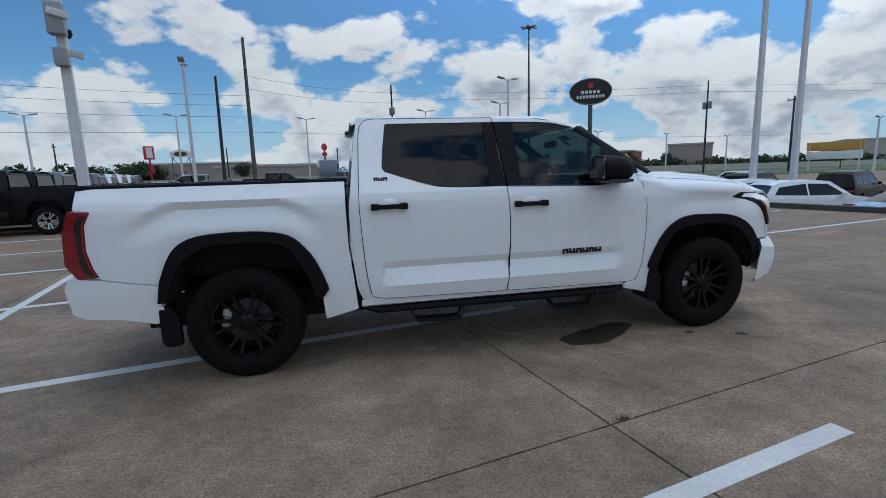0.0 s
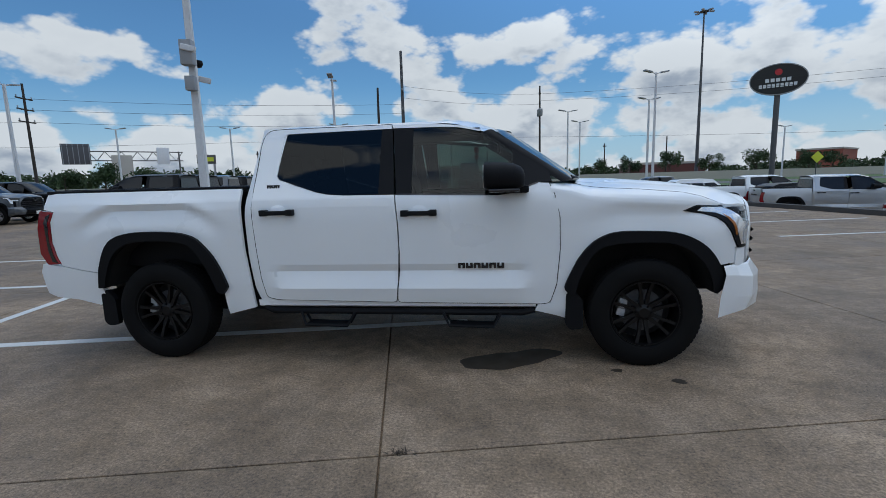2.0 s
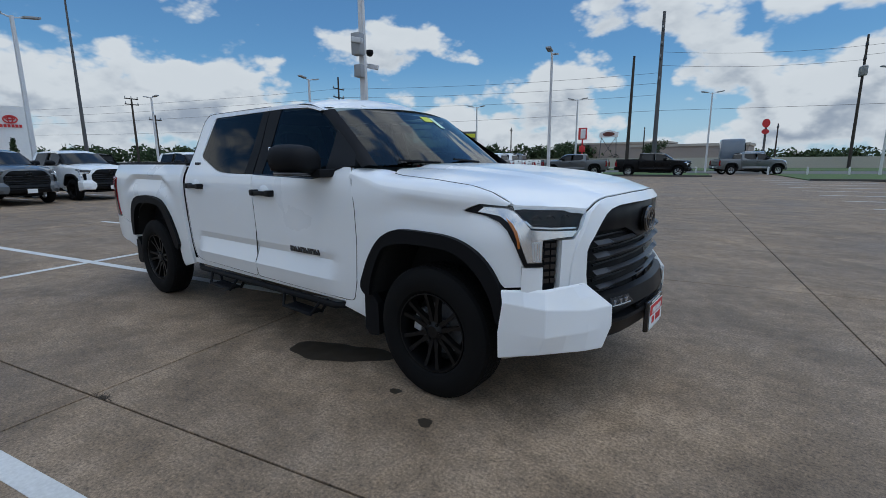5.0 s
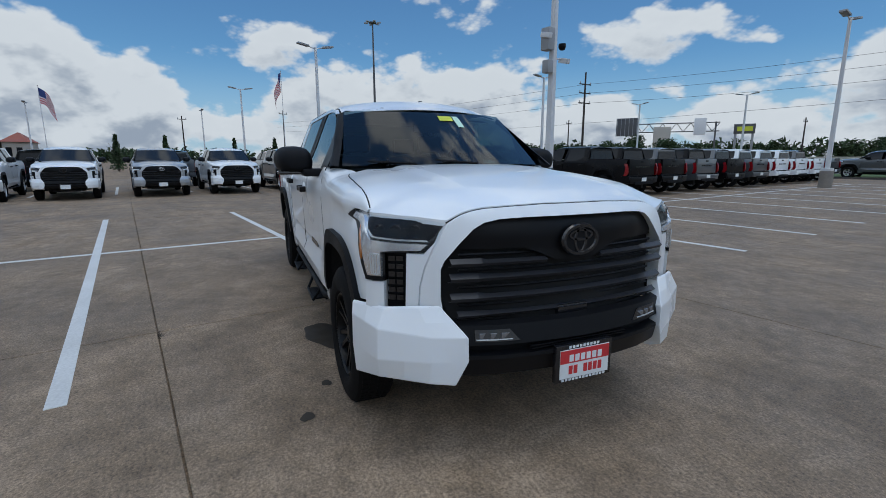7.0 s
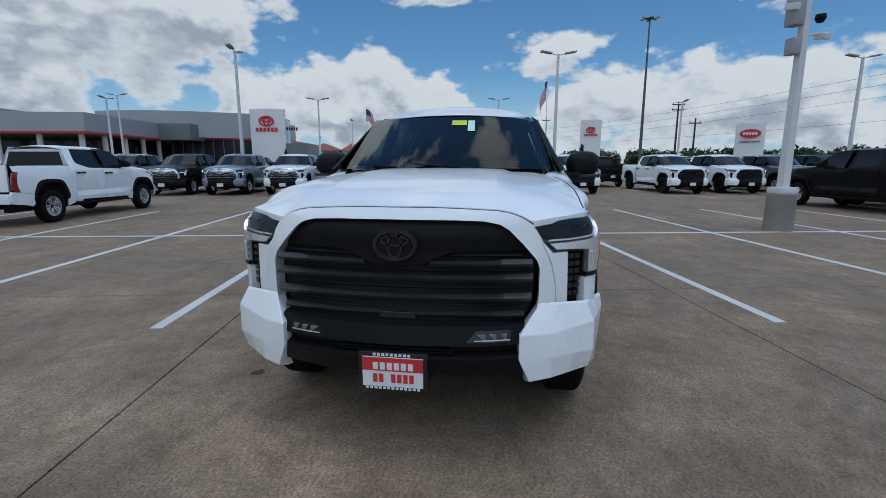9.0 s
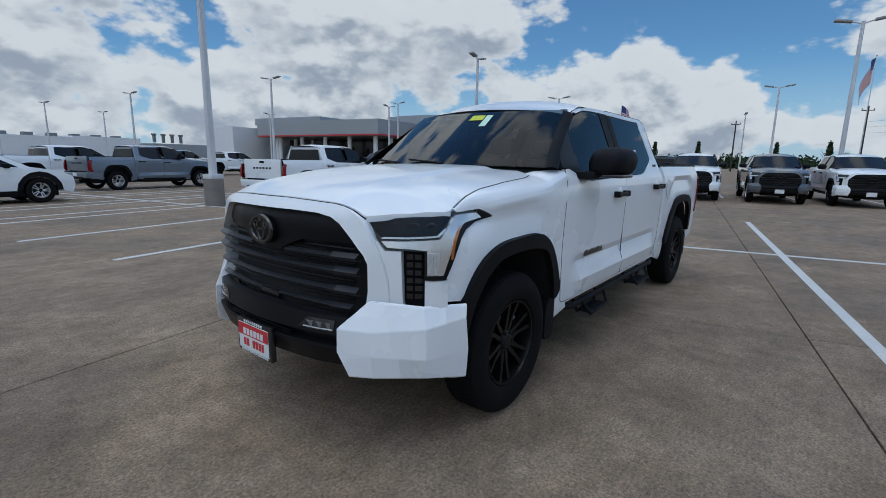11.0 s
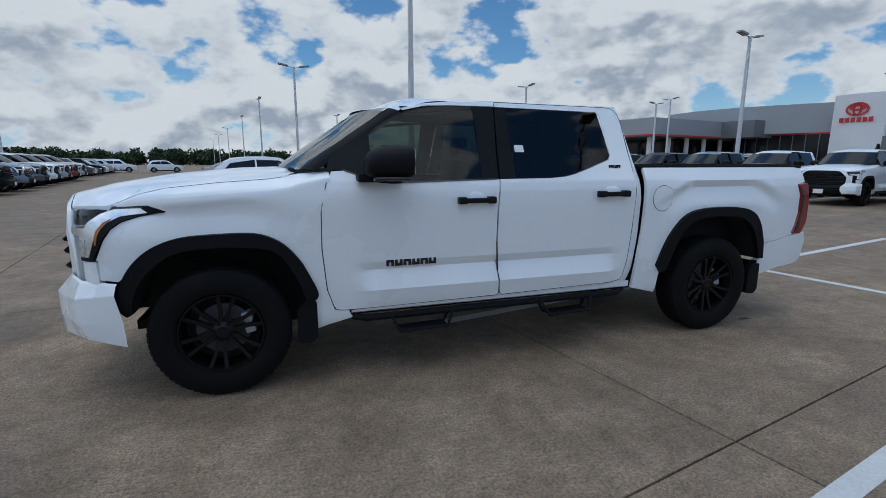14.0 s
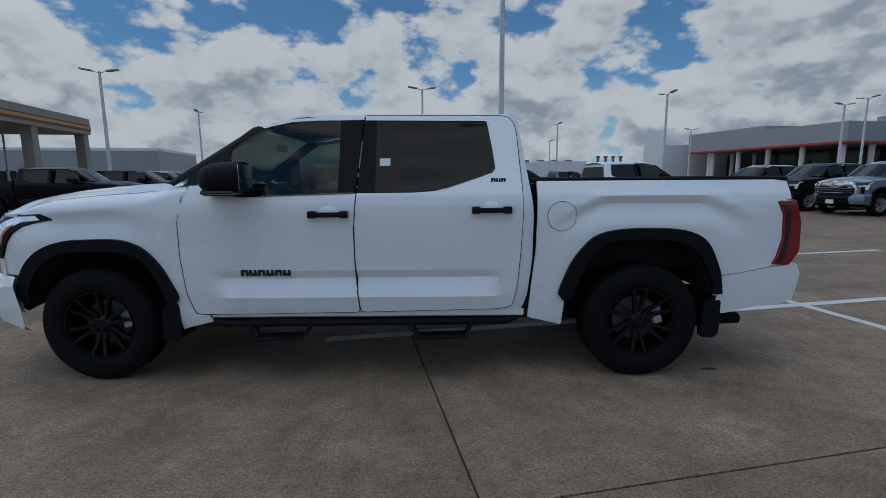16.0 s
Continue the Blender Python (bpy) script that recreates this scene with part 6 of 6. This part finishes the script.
pylon(-107, 17.3, 4.6, 11.3, -8, "white curved pylon sign with a red ring badge", "rings")
pylon(-60, 29.7, 3.2, 6.6, -25, "white pylon sign with a red oval", "oval")

# ---- car dealership ----
t = thing("dealership", "low grey metal-clad showroom with a red-edged canopy", "building")


def wall_box(parent, name, u0, v0, u1, v1, z0, z1, material, bevel=0.0):
    bm = bmesh.new()
    vs = [[bm.verts.new(lot(u, v, z)) for u, v in rect(u0, v0, u1, v1)] for z in (z0, z1)]
    for k in range(4):
        bm.faces.new((vs[0][k], vs[0][(k + 1) % 4], vs[1][(k + 1) % 4], vs[1][k]))
    bm.faces.new(vs[0][::-1])
    bm.faces.new(vs[1])
    return part(name, bm, material, parent)


# canopy corner stands at u -77.6, v -56.6
wall_box(t, "canopy", -106, -92, -77.6, -56.6, 6.9, 10.0, PANEL_LIGHT)
wall_box(t, "fascia_band", -106, -92.0, -77.5, -56.5, 6.62, 6.9, TRIM_RED)
wall_box(t, "canopy_soffit", -105.8, -91.8, -77.8, -56.8, 6.5, 6.62, PANEL_GREY)
for k in range(5):
    for e in (0, 1):
        c = lot(-80 - 6 * k, -59 if e else -88)
        part("column", add_lathe(bmesh.new(), [(.45, 0), (.45, 6.6)], Matrix.Translation(c), 16), PANEL_WHITE, t)
for k in range(4):
    c = lot(-80, -66 - 7 * k)
    part("column", add_lathe(bmesh.new(), [(.45, 0), (.45, 6.6)], Matrix.Translation(c), 16), PANEL_WHITE, t)
wall_box(t, "hall", -135, -96, -92, -62, 0, 6.5, DARK_WINDOW)
wall_box(t, "upper_block", -112, -100, -84, -78, 9.9, 11.6, PANEL_LIGHT)
wall_box(t, "showroom", -150, -58, -107, -33, 0, 7.0, DARK_WINDOW)
wall_box(t, "link", -110, -66, -100, -50, 6.6, 10.0, PANEL_GREY)
wall_box(t, "fascia_band", -149.8, -57.8, -106.9, -32.9, 7.0, 7.3, TRIM_RED)
bm = bmesh.new()
rows = []
for k in range(25):
    a = k / 24
    u, v = -104 - 4.5 * math.sin(a * math.pi * .5) ** 2, -72 + 33 * a
    rows.append([bm.verts.new(lot(u + 4.0 * math.sin(a * math.pi), v, z)) for z in (7.3, 12.9)])
for a, b in zip(rows, rows[1:]):
    bm.faces.new((a[0], b[0], b[1], a[1]))
part("curved_wall", bm, PANEL_LIGHT, t, "curved silver cladding")
wall_box(t, "roof_block", -140, -70, -112, -38, 7.0, 12.6, PANEL_LIGHT)
for k in range(11):
    wall_box(t, "mullion", -106.95, -57.5 + 2.3 * k, -106.8, -57.35 + 2.3 * k, 0, 7.0, PANEL_GREY)
wall_box(t, "annexe", -118, -31.3, -105, -26.5, 0, 6.1, PANEL_GREY)
tw = pylon(-95.1, -54.7, 7.6, 13.6, 14, "white curved showroom entrance tower with a red ring badge", "rings")
wall_box(tw, "side_wing", -109.0, -31.9, -106.6, -31.2, 0, 11.6, PANEL_WHITE)
bars(tw, facing(-98.6, -50.4, 9.4, 20), 2.6, .7, 5, INK_BLACK)

t = thing("service_building", "grey and white service building with roof vents behind the showroom", "building")
wall_box(t, "wall", -118, -108, -77, -100, 0, 9.2, PANEL_WHITE)
wall_box(t, "wall", -65.4, -158, -44.7, -150, 0, 6.5, PANEL_WHITE)
wall_box(t, "wall", -83.6, -158, -65.4, -150.3, 0, 6.9, PANEL_WHITE)
wall_box(t, "wall", -108, -158, -87.5, -150, 0, 5.7, PANEL_LIGHT)
for k in range(6):
    wall_box(t, "roof_unit", -80 + 5.5 * k, -156, -78 + 5.5 * k, -154, 6.4, 7.5, PANEL_GREY)
for k in range(4):
    c = lot(-98 + 3 * k, -152)
    part("roof_vent", add_lathe(bmesh.new(), [(.5, 6), (.5, 8.2), (.75, 8.3), (.75, 8.8)], Matrix.Translation(c), 12), PANEL_GREY, t)
t = thing("red_roofed_building", "pale building with a red hipped roof", "building")
for u0, v0, w in ((-150, -38.5, 11.5), (-150, -26.2, 5.2)):
    wall_box(t, "wall", u0 - 14, v0, u0, v0 + w, 0, 5.7, STUCCO_PALE)
    bm = bmesh.new()
    b = [bm.verts.new(lot(u, v, 5.7)) for u, v in rect(u0 - 14.6, v0 - .5, u0 + .6, v0 + w + .5)]
    r = [bm.verts.new(lot(u0 - 9, v0 + w / 2, 8.2)), bm.verts.new(lot(u0 - 5, v0 + w / 2, 8.2))]
    for f in ((b[0], b[1], r[1], r[0]), (b[1], b[2], r[1]), (b[2], b[3], r[0], r[1]), (b[3], b[0], r[0])):
        bm.faces.new(f)
    part("roof", bm, ROOF_RED, t)
    for k in range(int(w / 2)):
        wall_box(t, "window", u0 - .05, v0 + .6 + 2 * k, u0 + .06, v0 + 1.7 + 2 * k, 2.2, 4.4, DARK_WINDOW)

# neighbouring canopy building with maroon and yellow bands
t = thing("canopy_building", "tan stucco canopy building with maroon and yellow bands", "building")
wall_box(t, "canopy", 30.5, -60.8, 52, -40, 6.9, 8.75, STUCCO)
wall_box(t, "band", 30.44, -60.86, 52, -40, 7.55, 7.85, TRIM_YELLOW)
wall_box(t, "band", 30.46, -60.84, 52, -40, 7.28, 7.55, TRIM_MAROON)
wall_box(t, "band", 30.46, -60.84, 52, -40, 7.85, 8.0, TRIM_MAROON)
for u, v in ((31.2, -60.1), (31.2, -50.5), (31.2, -41), (51, -60.1), (51, -41)):
    c = lot(u, v)
    wall_box(t, "pier", u - .5, v - .5, u + .5, v + .5, 0, 6.9, STUCCO)
wall_box(t, "shop", 44, -58, 51.5, -41, 0, 6.9, PANEL_GREY)
t = thing("workshop", "long low pale workshop with roller doors", "building")
wall_box(t, "wall", 33.5, -112, 76, -90, 0, 6.6, PANEL_LIGHT)
wall_box(t, "parapet", 33.4, -112, 76, -89.9, 6.6, 7.1, PANEL_WHITE)
for k in range(6):
    wall_box(t, "roller_door", 36.5 + 6.5 * k, -89.95, 40.5 + 6.5 * k, -89.8, 0, 3.1, DARK_WINDOW)

# ---- across the motorway ----
def block(x, y, w, d, h, turn, wallm, label, floors=3, cols=9):
    t = thing("far_building", label, "building", "", "", Matrix.Translation((x, y, 0)) @ Matrix.Rotation(radians(turn), 4, "Z"))
    part("wall", box((-w / 2, -d / 2, 0), (w / 2, d / 2, h)), wallm, t)
    part("parapet", box((-w / 2 - .3, -d / 2 - .3, h), (w / 2 + .3, d / 2 + .3, h + .6)), STUCCO_PALE, t)
    for f in range(floors):
        for c in range(cols):
            x0 = -w / 2 + w * (c + .3) / cols
            z0 = h * (f + .35) / floors
            part("window", box((x0, -d / 2 - .12, z0), (x0 + w * .4 / cols, -d / 2 + .05, z0 + h * .42 / floors), .03), DARK_WINDOW, t)


block(149, 176, 40, 16, 9.8, 229, STUCCO, "tan three-storey hotel far across the motorway", 3, 12)
block(128, 196, 22, 14, 8.5, 225, ROOF_RED, "brown far building with flat roof", 2, 6)
block(205, 150, 40, 16, 9, 230, STUCCO_PALE, "pale far hotel block", 3, 10)
block(-20, 132, 26, 14, 4.5, 180, STUCCO, "low brown shop across the road", 1, 7)
block(48, 140, 20, 12, 4.0, 180, TRIM_MAROON, "low dark-roofed far house", 1, 4)
block(-52, 182, 34, 14, 7.0, 180, STUCCO, "low brown restaurant across the motorway", 1, 6)

t = thing("billboard", "yellow and white roadside board on white posts", "sign", "", "", Matrix.Translation((78, 58, 0)) @ Matrix.Rotation(radians(128), 4, "Z"))
part("post", add_tube(bmesh.new(), [(-3.2, 0, 0), (-3.2, 0, 4.6)], .12, 8), POLE_WHITE, t)
part("post", add_tube(bmesh.new(), [(3.2, 0, 0), (3.2, 0, 4.6)], .12, 8), POLE_WHITE, t)
part("board", box((-3.6, -.1, 3.3), (3.6, .1, 4.7), .02), TRIM_YELLOW, t)
part("board", box((-3.6, -.1, 1.9), (3.6, .1, 3.2), .02), PANEL_WHITE, t)

t = thing("sign_gantry", "grey motorway sign gantry with a beige pylon", "sign gantry", "", "", Matrix.Translation((-105, 107, 0)) @ Matrix.Rotation(radians(44), 4, "Z"))
part("sign_back", box((-5.4, -.5, 8.0), (.6, 0, 13.2), .05), STEEL_POLE, t)
for k in range(6):
    part("stiffener", box((-5.2 + k * 1.1, -.62, 8.1), (-5.05 + k * 1.1, -.48, 13.1)), LAMP_HEAD, t)
part("pylon", box((5.0, -1, 0), (9.6, 1, 10.4), .1), STUCCO_PALE, t)
part("side_sign", box((15.5, -.4, 8.0), (18.5, 0, 12.6), .05), PANEL_WHITE, t)
bm = bmesh.new()
for z in (9.0, 11.4):
    add_tube(bm, [(0, .4, z), (22, .4, z)], .16, 6)
for k in range(12):
    z0, z1 = (9.0, 11.4) if k % 2 else (11.4, 9.0)
    add_tube(bm, [(22 * k / 12, .4, z0), (22 * (k + 1) / 12, .4, z1)], .10, 5)
add_tube(bm, [(21, .4, 0), (21, .4, 11.6)], .22, 8)
part("truss", bm, STEEL_POLE, t)

t = thing("roadside_sign", "red and white upright roadside sign", "sign", "", "", Matrix.Translation((-62, 166, 0)))
part("post", add_tube(bmesh.new(), [(0, 0, 0), (0, 0, 12)], .3, 8), TRIM_RED, t)
part("board", box((-1.5, -.4, 8.6), (1.5, .4, 12.8), .05), TRIM_RED, t)
part("board_text", box((-.6, -.5, 9.0), (1.2, -.38, 12.4)), PANEL_WHITE, t)
part("lower_board", box((-1.0, -.4, 4.2), (1.0, .4, 6.4), .05), TRIM_RED, t)
t = thing("restaurant_sign", "arched restaurant sign on a steel trestle", "sign", "", "", Matrix.Translation((-53.2, 168, 0)))
for s in (-2.6, 2.6):
    part("leg", add_tube(bmesh.new(), [(s * 1.2, 0, 0), (s, 0, 9.4)], .16, 6), STEEL_POLE, t)
for s in (-1, 1):
    part("brace", add_tube(bmesh.new(), [(s * 3.0, 0, 1), (-s * 2.6, 0, 9.2)], .10, 6), STEEL_POLE, t)
pts = [(-3.3, 0), (3.3, 0), (3.3, 1.6), (1.7, 2.1), (0, 2.6), (-1.7, 2.1), (-3.3, 1.6)]
part("board", panel(pts, lambda a, b: (a, -.2, 9.2 + b), (0, .5, 0), 6, back=True), PANEL_WHITE, t)
oval(t, facing(0, -.2, 10.3, 270), 2.1, .75, TRIM_MAROON, .1)
t = thing("roadside_sign", "black post with round red sign", "sign")
part("post", add_tube(bmesh.new(), [(-6.4, 160, 0), (-6.4, 160, 12.4)], .3, 8), STEEL_POLE, t)
oval(t, facing(-6.4, 159.5, 11.2, 270), .95, 1.2, TRIM_RED, .3)
oval(t, facing(-6.4, 159.5, 8.9, 270), .9, .7, TRIM_RED, .3)
t = thing("warning_sign", "yellow diamond road sign on a post", "sign")
part("post", add_tube(bmesh.new(), [(35.5, 51.4, 0), (35.5, 51.4, 3.3)], .05, 6), STEEL_POLE, t)
part("plate", box((-.45, -.02, -.45), (.45, .02, .45), .01, Matrix.Translation((35.5, 51.3, 2.8)) @ Matrix.Rotation(radians(45), 4, "Y")), PAPER_YELLOW, t)
t = thing("hire_sign", "dark framed sign with a yellow panel", "sign", "", "", Matrix.Translation((-83.6, 124.6, 0)) @ Matrix.Rotation(radians(34), 4, "Z"))
part("frame", box((-2.3, 0, 0), (-1.7, .6, 10.4), .05), LAMP_HEAD, t)
part("frame", box((1.7, 0, 0), (2.3, .6, 9.6), .05), LAMP_HEAD, t)
part("board", box((-2.5, -.2, 8.0), (2.5, .6, 10.6), .05), STEEL_POLE, t)
part("board_panel", box((-1.7, -.3, 8.7), (1.9, -.18, 9.9)), PAPER_YELLOW, t)

# tractor unit on the frontage road
t = thing("lorry", "blue tractor unit on the frontage road", "lorry", "", "", Matrix.Translation((-2.5, 60, 0)) @ Matrix.Rotation(LOT, 4, "Z"))
part("cab", box((-1.8, -1.2, .8), (.6, 1.2, 3.7), .3), PAINT_BLUEGREY, t)
part("hood", box((.5, -1.0, .8), (2.6, 1.0, 2.3), .3), PAINT_BLUEGREY, t)
part("windscreen", box((.45, -.95, 2.35), (.68, .95, 3.2), .04), DARK_WINDOW, t)
for x in (-1.4, 1.9):
    for s in (-1, 1):
        part("wheel", add_lathe(bmesh.new(), [(.5, -.15), (.5, .15), (.25, .16)], Matrix.Translation((x, s * 1.05, .5)) @ Matrix.Rotation(radians(90), 4, "X"), 16), RUBBER, t)
# guard rail on the verge
t = thing("guard_rail", "low white-posted guard rail along the verge", "guard rail")
for k in range(22):
    c = lot(-40 + 3.0 * k, 49.5)
    if k != 16:
        part("post", box((c.x - .08, c.y - .08, 0), (c.x + .08, c.y + .08, .75), .01), POLE_WHITE, t)
a, b = lot(-40, 49.45), lot(5, 49.45)
part("rail", add_tube(bmesh.new(), [(a.x, a.y, .62), (b.x, b.y, .62)], .06, 6), STEEL, t)

# ---- trees ----
def leaves(bm, centres, count, size, rnd):
    """Many small leaf clumps spread through uneven lobes."""
    for _ in range(count):
        c, r = rnd.choice(centres)
        d = Vector((rnd.gauss(0, 1), rnd.gauss(0, 1), rnd.gauss(0, 1))).normalized() * (rnd.random() ** .45)
        p = Vector(c) + Vector((d.x * r[0], d.y * r[1], d.z * r[2]))
        a, b = Vector((rnd.gauss(0, 1), rnd.gauss(0, 1), rnd.gauss(0, 1))).normalized(), Vector((rnd.gauss(0, 1), rnd.gauss(0, 1), rnd.gauss(0, 1))).normalized()
        s = size * rnd.uniform(.6, 1.4)
        bm.faces.new([bm.verts.new(p + a * s), bm.verts.new(p + b * s), bm.verts.new(p - a * s * .8 + b * s * .3)])


def tree(x, y, h, seed, label="round-crowned green tree at the roadside", cone=False):
    rnd = random.Random(seed)
    t = thing("tree", label, "tree", "", "", Matrix.Translation((x, y, 0)))
    bm = add_tube(bmesh.new(), [(0, 0, 0), (.05, 0, h * .35), (0, .1, h * .75)], .05 * h * .5, 7, .02)
    for k in range(5):
        a = k * 1.3 + rnd.random()
        add_tube(bm, [(.03, 0, h * (.25 + .06 * k)), (math.cos(a) * h * .22, math.sin(a) * h * .22, h * (.45 + .08 * k))], .018 * h * .6, 5, .01)
    part("trunk", bm, BARK, t)
    if cone:
        lobes = [((0, 0, h * (.12 + .1 * k)), (h * .2 * (1 - k / 9.5), h * .2 * (1 - k / 9.5), h * .09)) for k in range(9)]
    else:
        lobes = [((rnd.uniform(-.28, .28) * h, rnd.uniform(-.28, .28) * h, h * rnd.uniform(.45, .8)), (h * rnd.uniform(.14, .26), h * rnd.uniform(.14, .26), h * rnd.uniform(.12, .2))) for _ in range(9)]
    bm = bmesh.new()
    leaves(bm, lobes, 1500, h * .042, rnd)
    part("crown", bm, LEAF, t)
    return t


for i, (x, y, h) in enumerate(((-60, 62, 6.5), (-56, 66, 5.5), (-63, 58, 5.5), (22, 100, 5.5), (30, 104, 6), (37, 100, 6.5), (44, 98, 5.5), (56, 104, 7), (64, 100, 6.5), (75, 110, 6), (88, 112, 6), (-40, 98, 6), (-20, 96, 5.5), (95, 70, 4.5))):
    tree(x, y, h, 40 + i)
for i, (u, v) in enumerate(((-70, -3), (-69, 2.5), (-74, 12), (-70, 17), (-72, 26), (-92, -57), (-89, -72), (-96, -46), (-88, -80), (-100, -30))):
    c = lot(u, v)
    tree(c.x, c.y, 4.6, 80 + i, "clipped cone-shaped evergreen near the showroom", True)


def woods(name, pts, depth, h, count, seed, size):
    """A far belt of trees: one mass of leaf clumps with an uneven top."""
    rnd = random.Random(seed)
    lobes = []
    for (x0, y0), (x1, y1) in zip(pts, pts[1:]):
        n = max(2, int(math.hypot(x1 - x0, y1 - y0) / 2.6))
        for k in range(n):
            a = (k + rnd.random()) / n
            hh = h * rnd.uniform(.72, 1.08)
            lobes.append(((x0 + (x1 - x0) * a + rnd.uniform(-depth, depth), y0 + (y1 - y0) * a + rnd.uniform(-depth, depth), hh * .5), (rnd.uniform(3, 5.5), rnd.uniform(3, 5.5), hh * .52)))
    bm = bmesh.new()
    leaves(bm, lobes, count, size, rnd)
    tagged(part(name, bm, LEAF), "dark green belt of distant trees", "woods", kind="stuff")


woods("far_woods", [(-40, 190), (-110, 150), (-170, 90), (-200, 20)], 4, 7.2, 21600, 1, 1.0)
woods("far_woods", [(10, -215), (60, -215), (120, -200), (170, -150)], 5, 6.3, 30000, 2, 1.0)
woods("far_woods", [(-150, -240), (-60, -230), (10, -215)], 4, 6.3, 16000, 3, 1.0)
woods("far_woods", [(-40, 190), (40, 185), (110, 170), (240, 120)], 4, 4.6, 16800, 4, 0.9)
woods("far_woods", [(-200, 20), (-230, -80), (-220, -160)], 4, 5.5, 9600, 5, 1.0)

# ---- paving slabs, with open joints ----
U0, V0, SP_U, SP_V = -.235, -2.41, 4.985, 5.015
bm = bmesh.new()
add_box(bm, (.0065, .0065, -.028), (SP_U - .0065, SP_V - .0065, 0))
edges = [e for e in bm.edges if min(v.co.z for v in e.verts) > -.001]
bmesh.ops.bevel(bm, geom=edges, offset=.003, segments=1, affect="EDGES")
slab_mesh = finish(bm, "slab", CONCRETE)
for i in range(-8, 8):
    for j in range(-8, 10):
        if not (U0 + SP_U * (i + 1) < 15.5 or j < 7):
            continue
        if U0 + SP_U * (i + 1) > 16 and V0 + SP_V * (j + 1) > -24:
            continue
        ob = new("slab", slab_mesh)
        ob.matrix_world = lot_pose(U0 + SP_U * i, V0 + SP_V * j)
        ob.parent = ground

# what stands in the lower car park goes down with its ground; tall posts reach down to it
for ob in list(scene.objects):
    if ob.parent or ob.type not in ("MESH", "EMPTY") or ob.get("kind") == "structure":
        continue
    p = ob.matrix_basis.translation
    z = ground_z(p.x * CU + p.y * SU, p.y * CU - p.x * SU)
    if z > -.01 or abs(p.z) > .3:
        continue
    m = ob.matrix_basis.copy()
    if ob.name.startswith(("lamp_post", "utility_pole")):
        m = m @ Matrix.Scale(1 - z / 9, 4, (0, 0, 1))
    ob.matrix_basis = Matrix.Translation((0, 0, z)) @ m
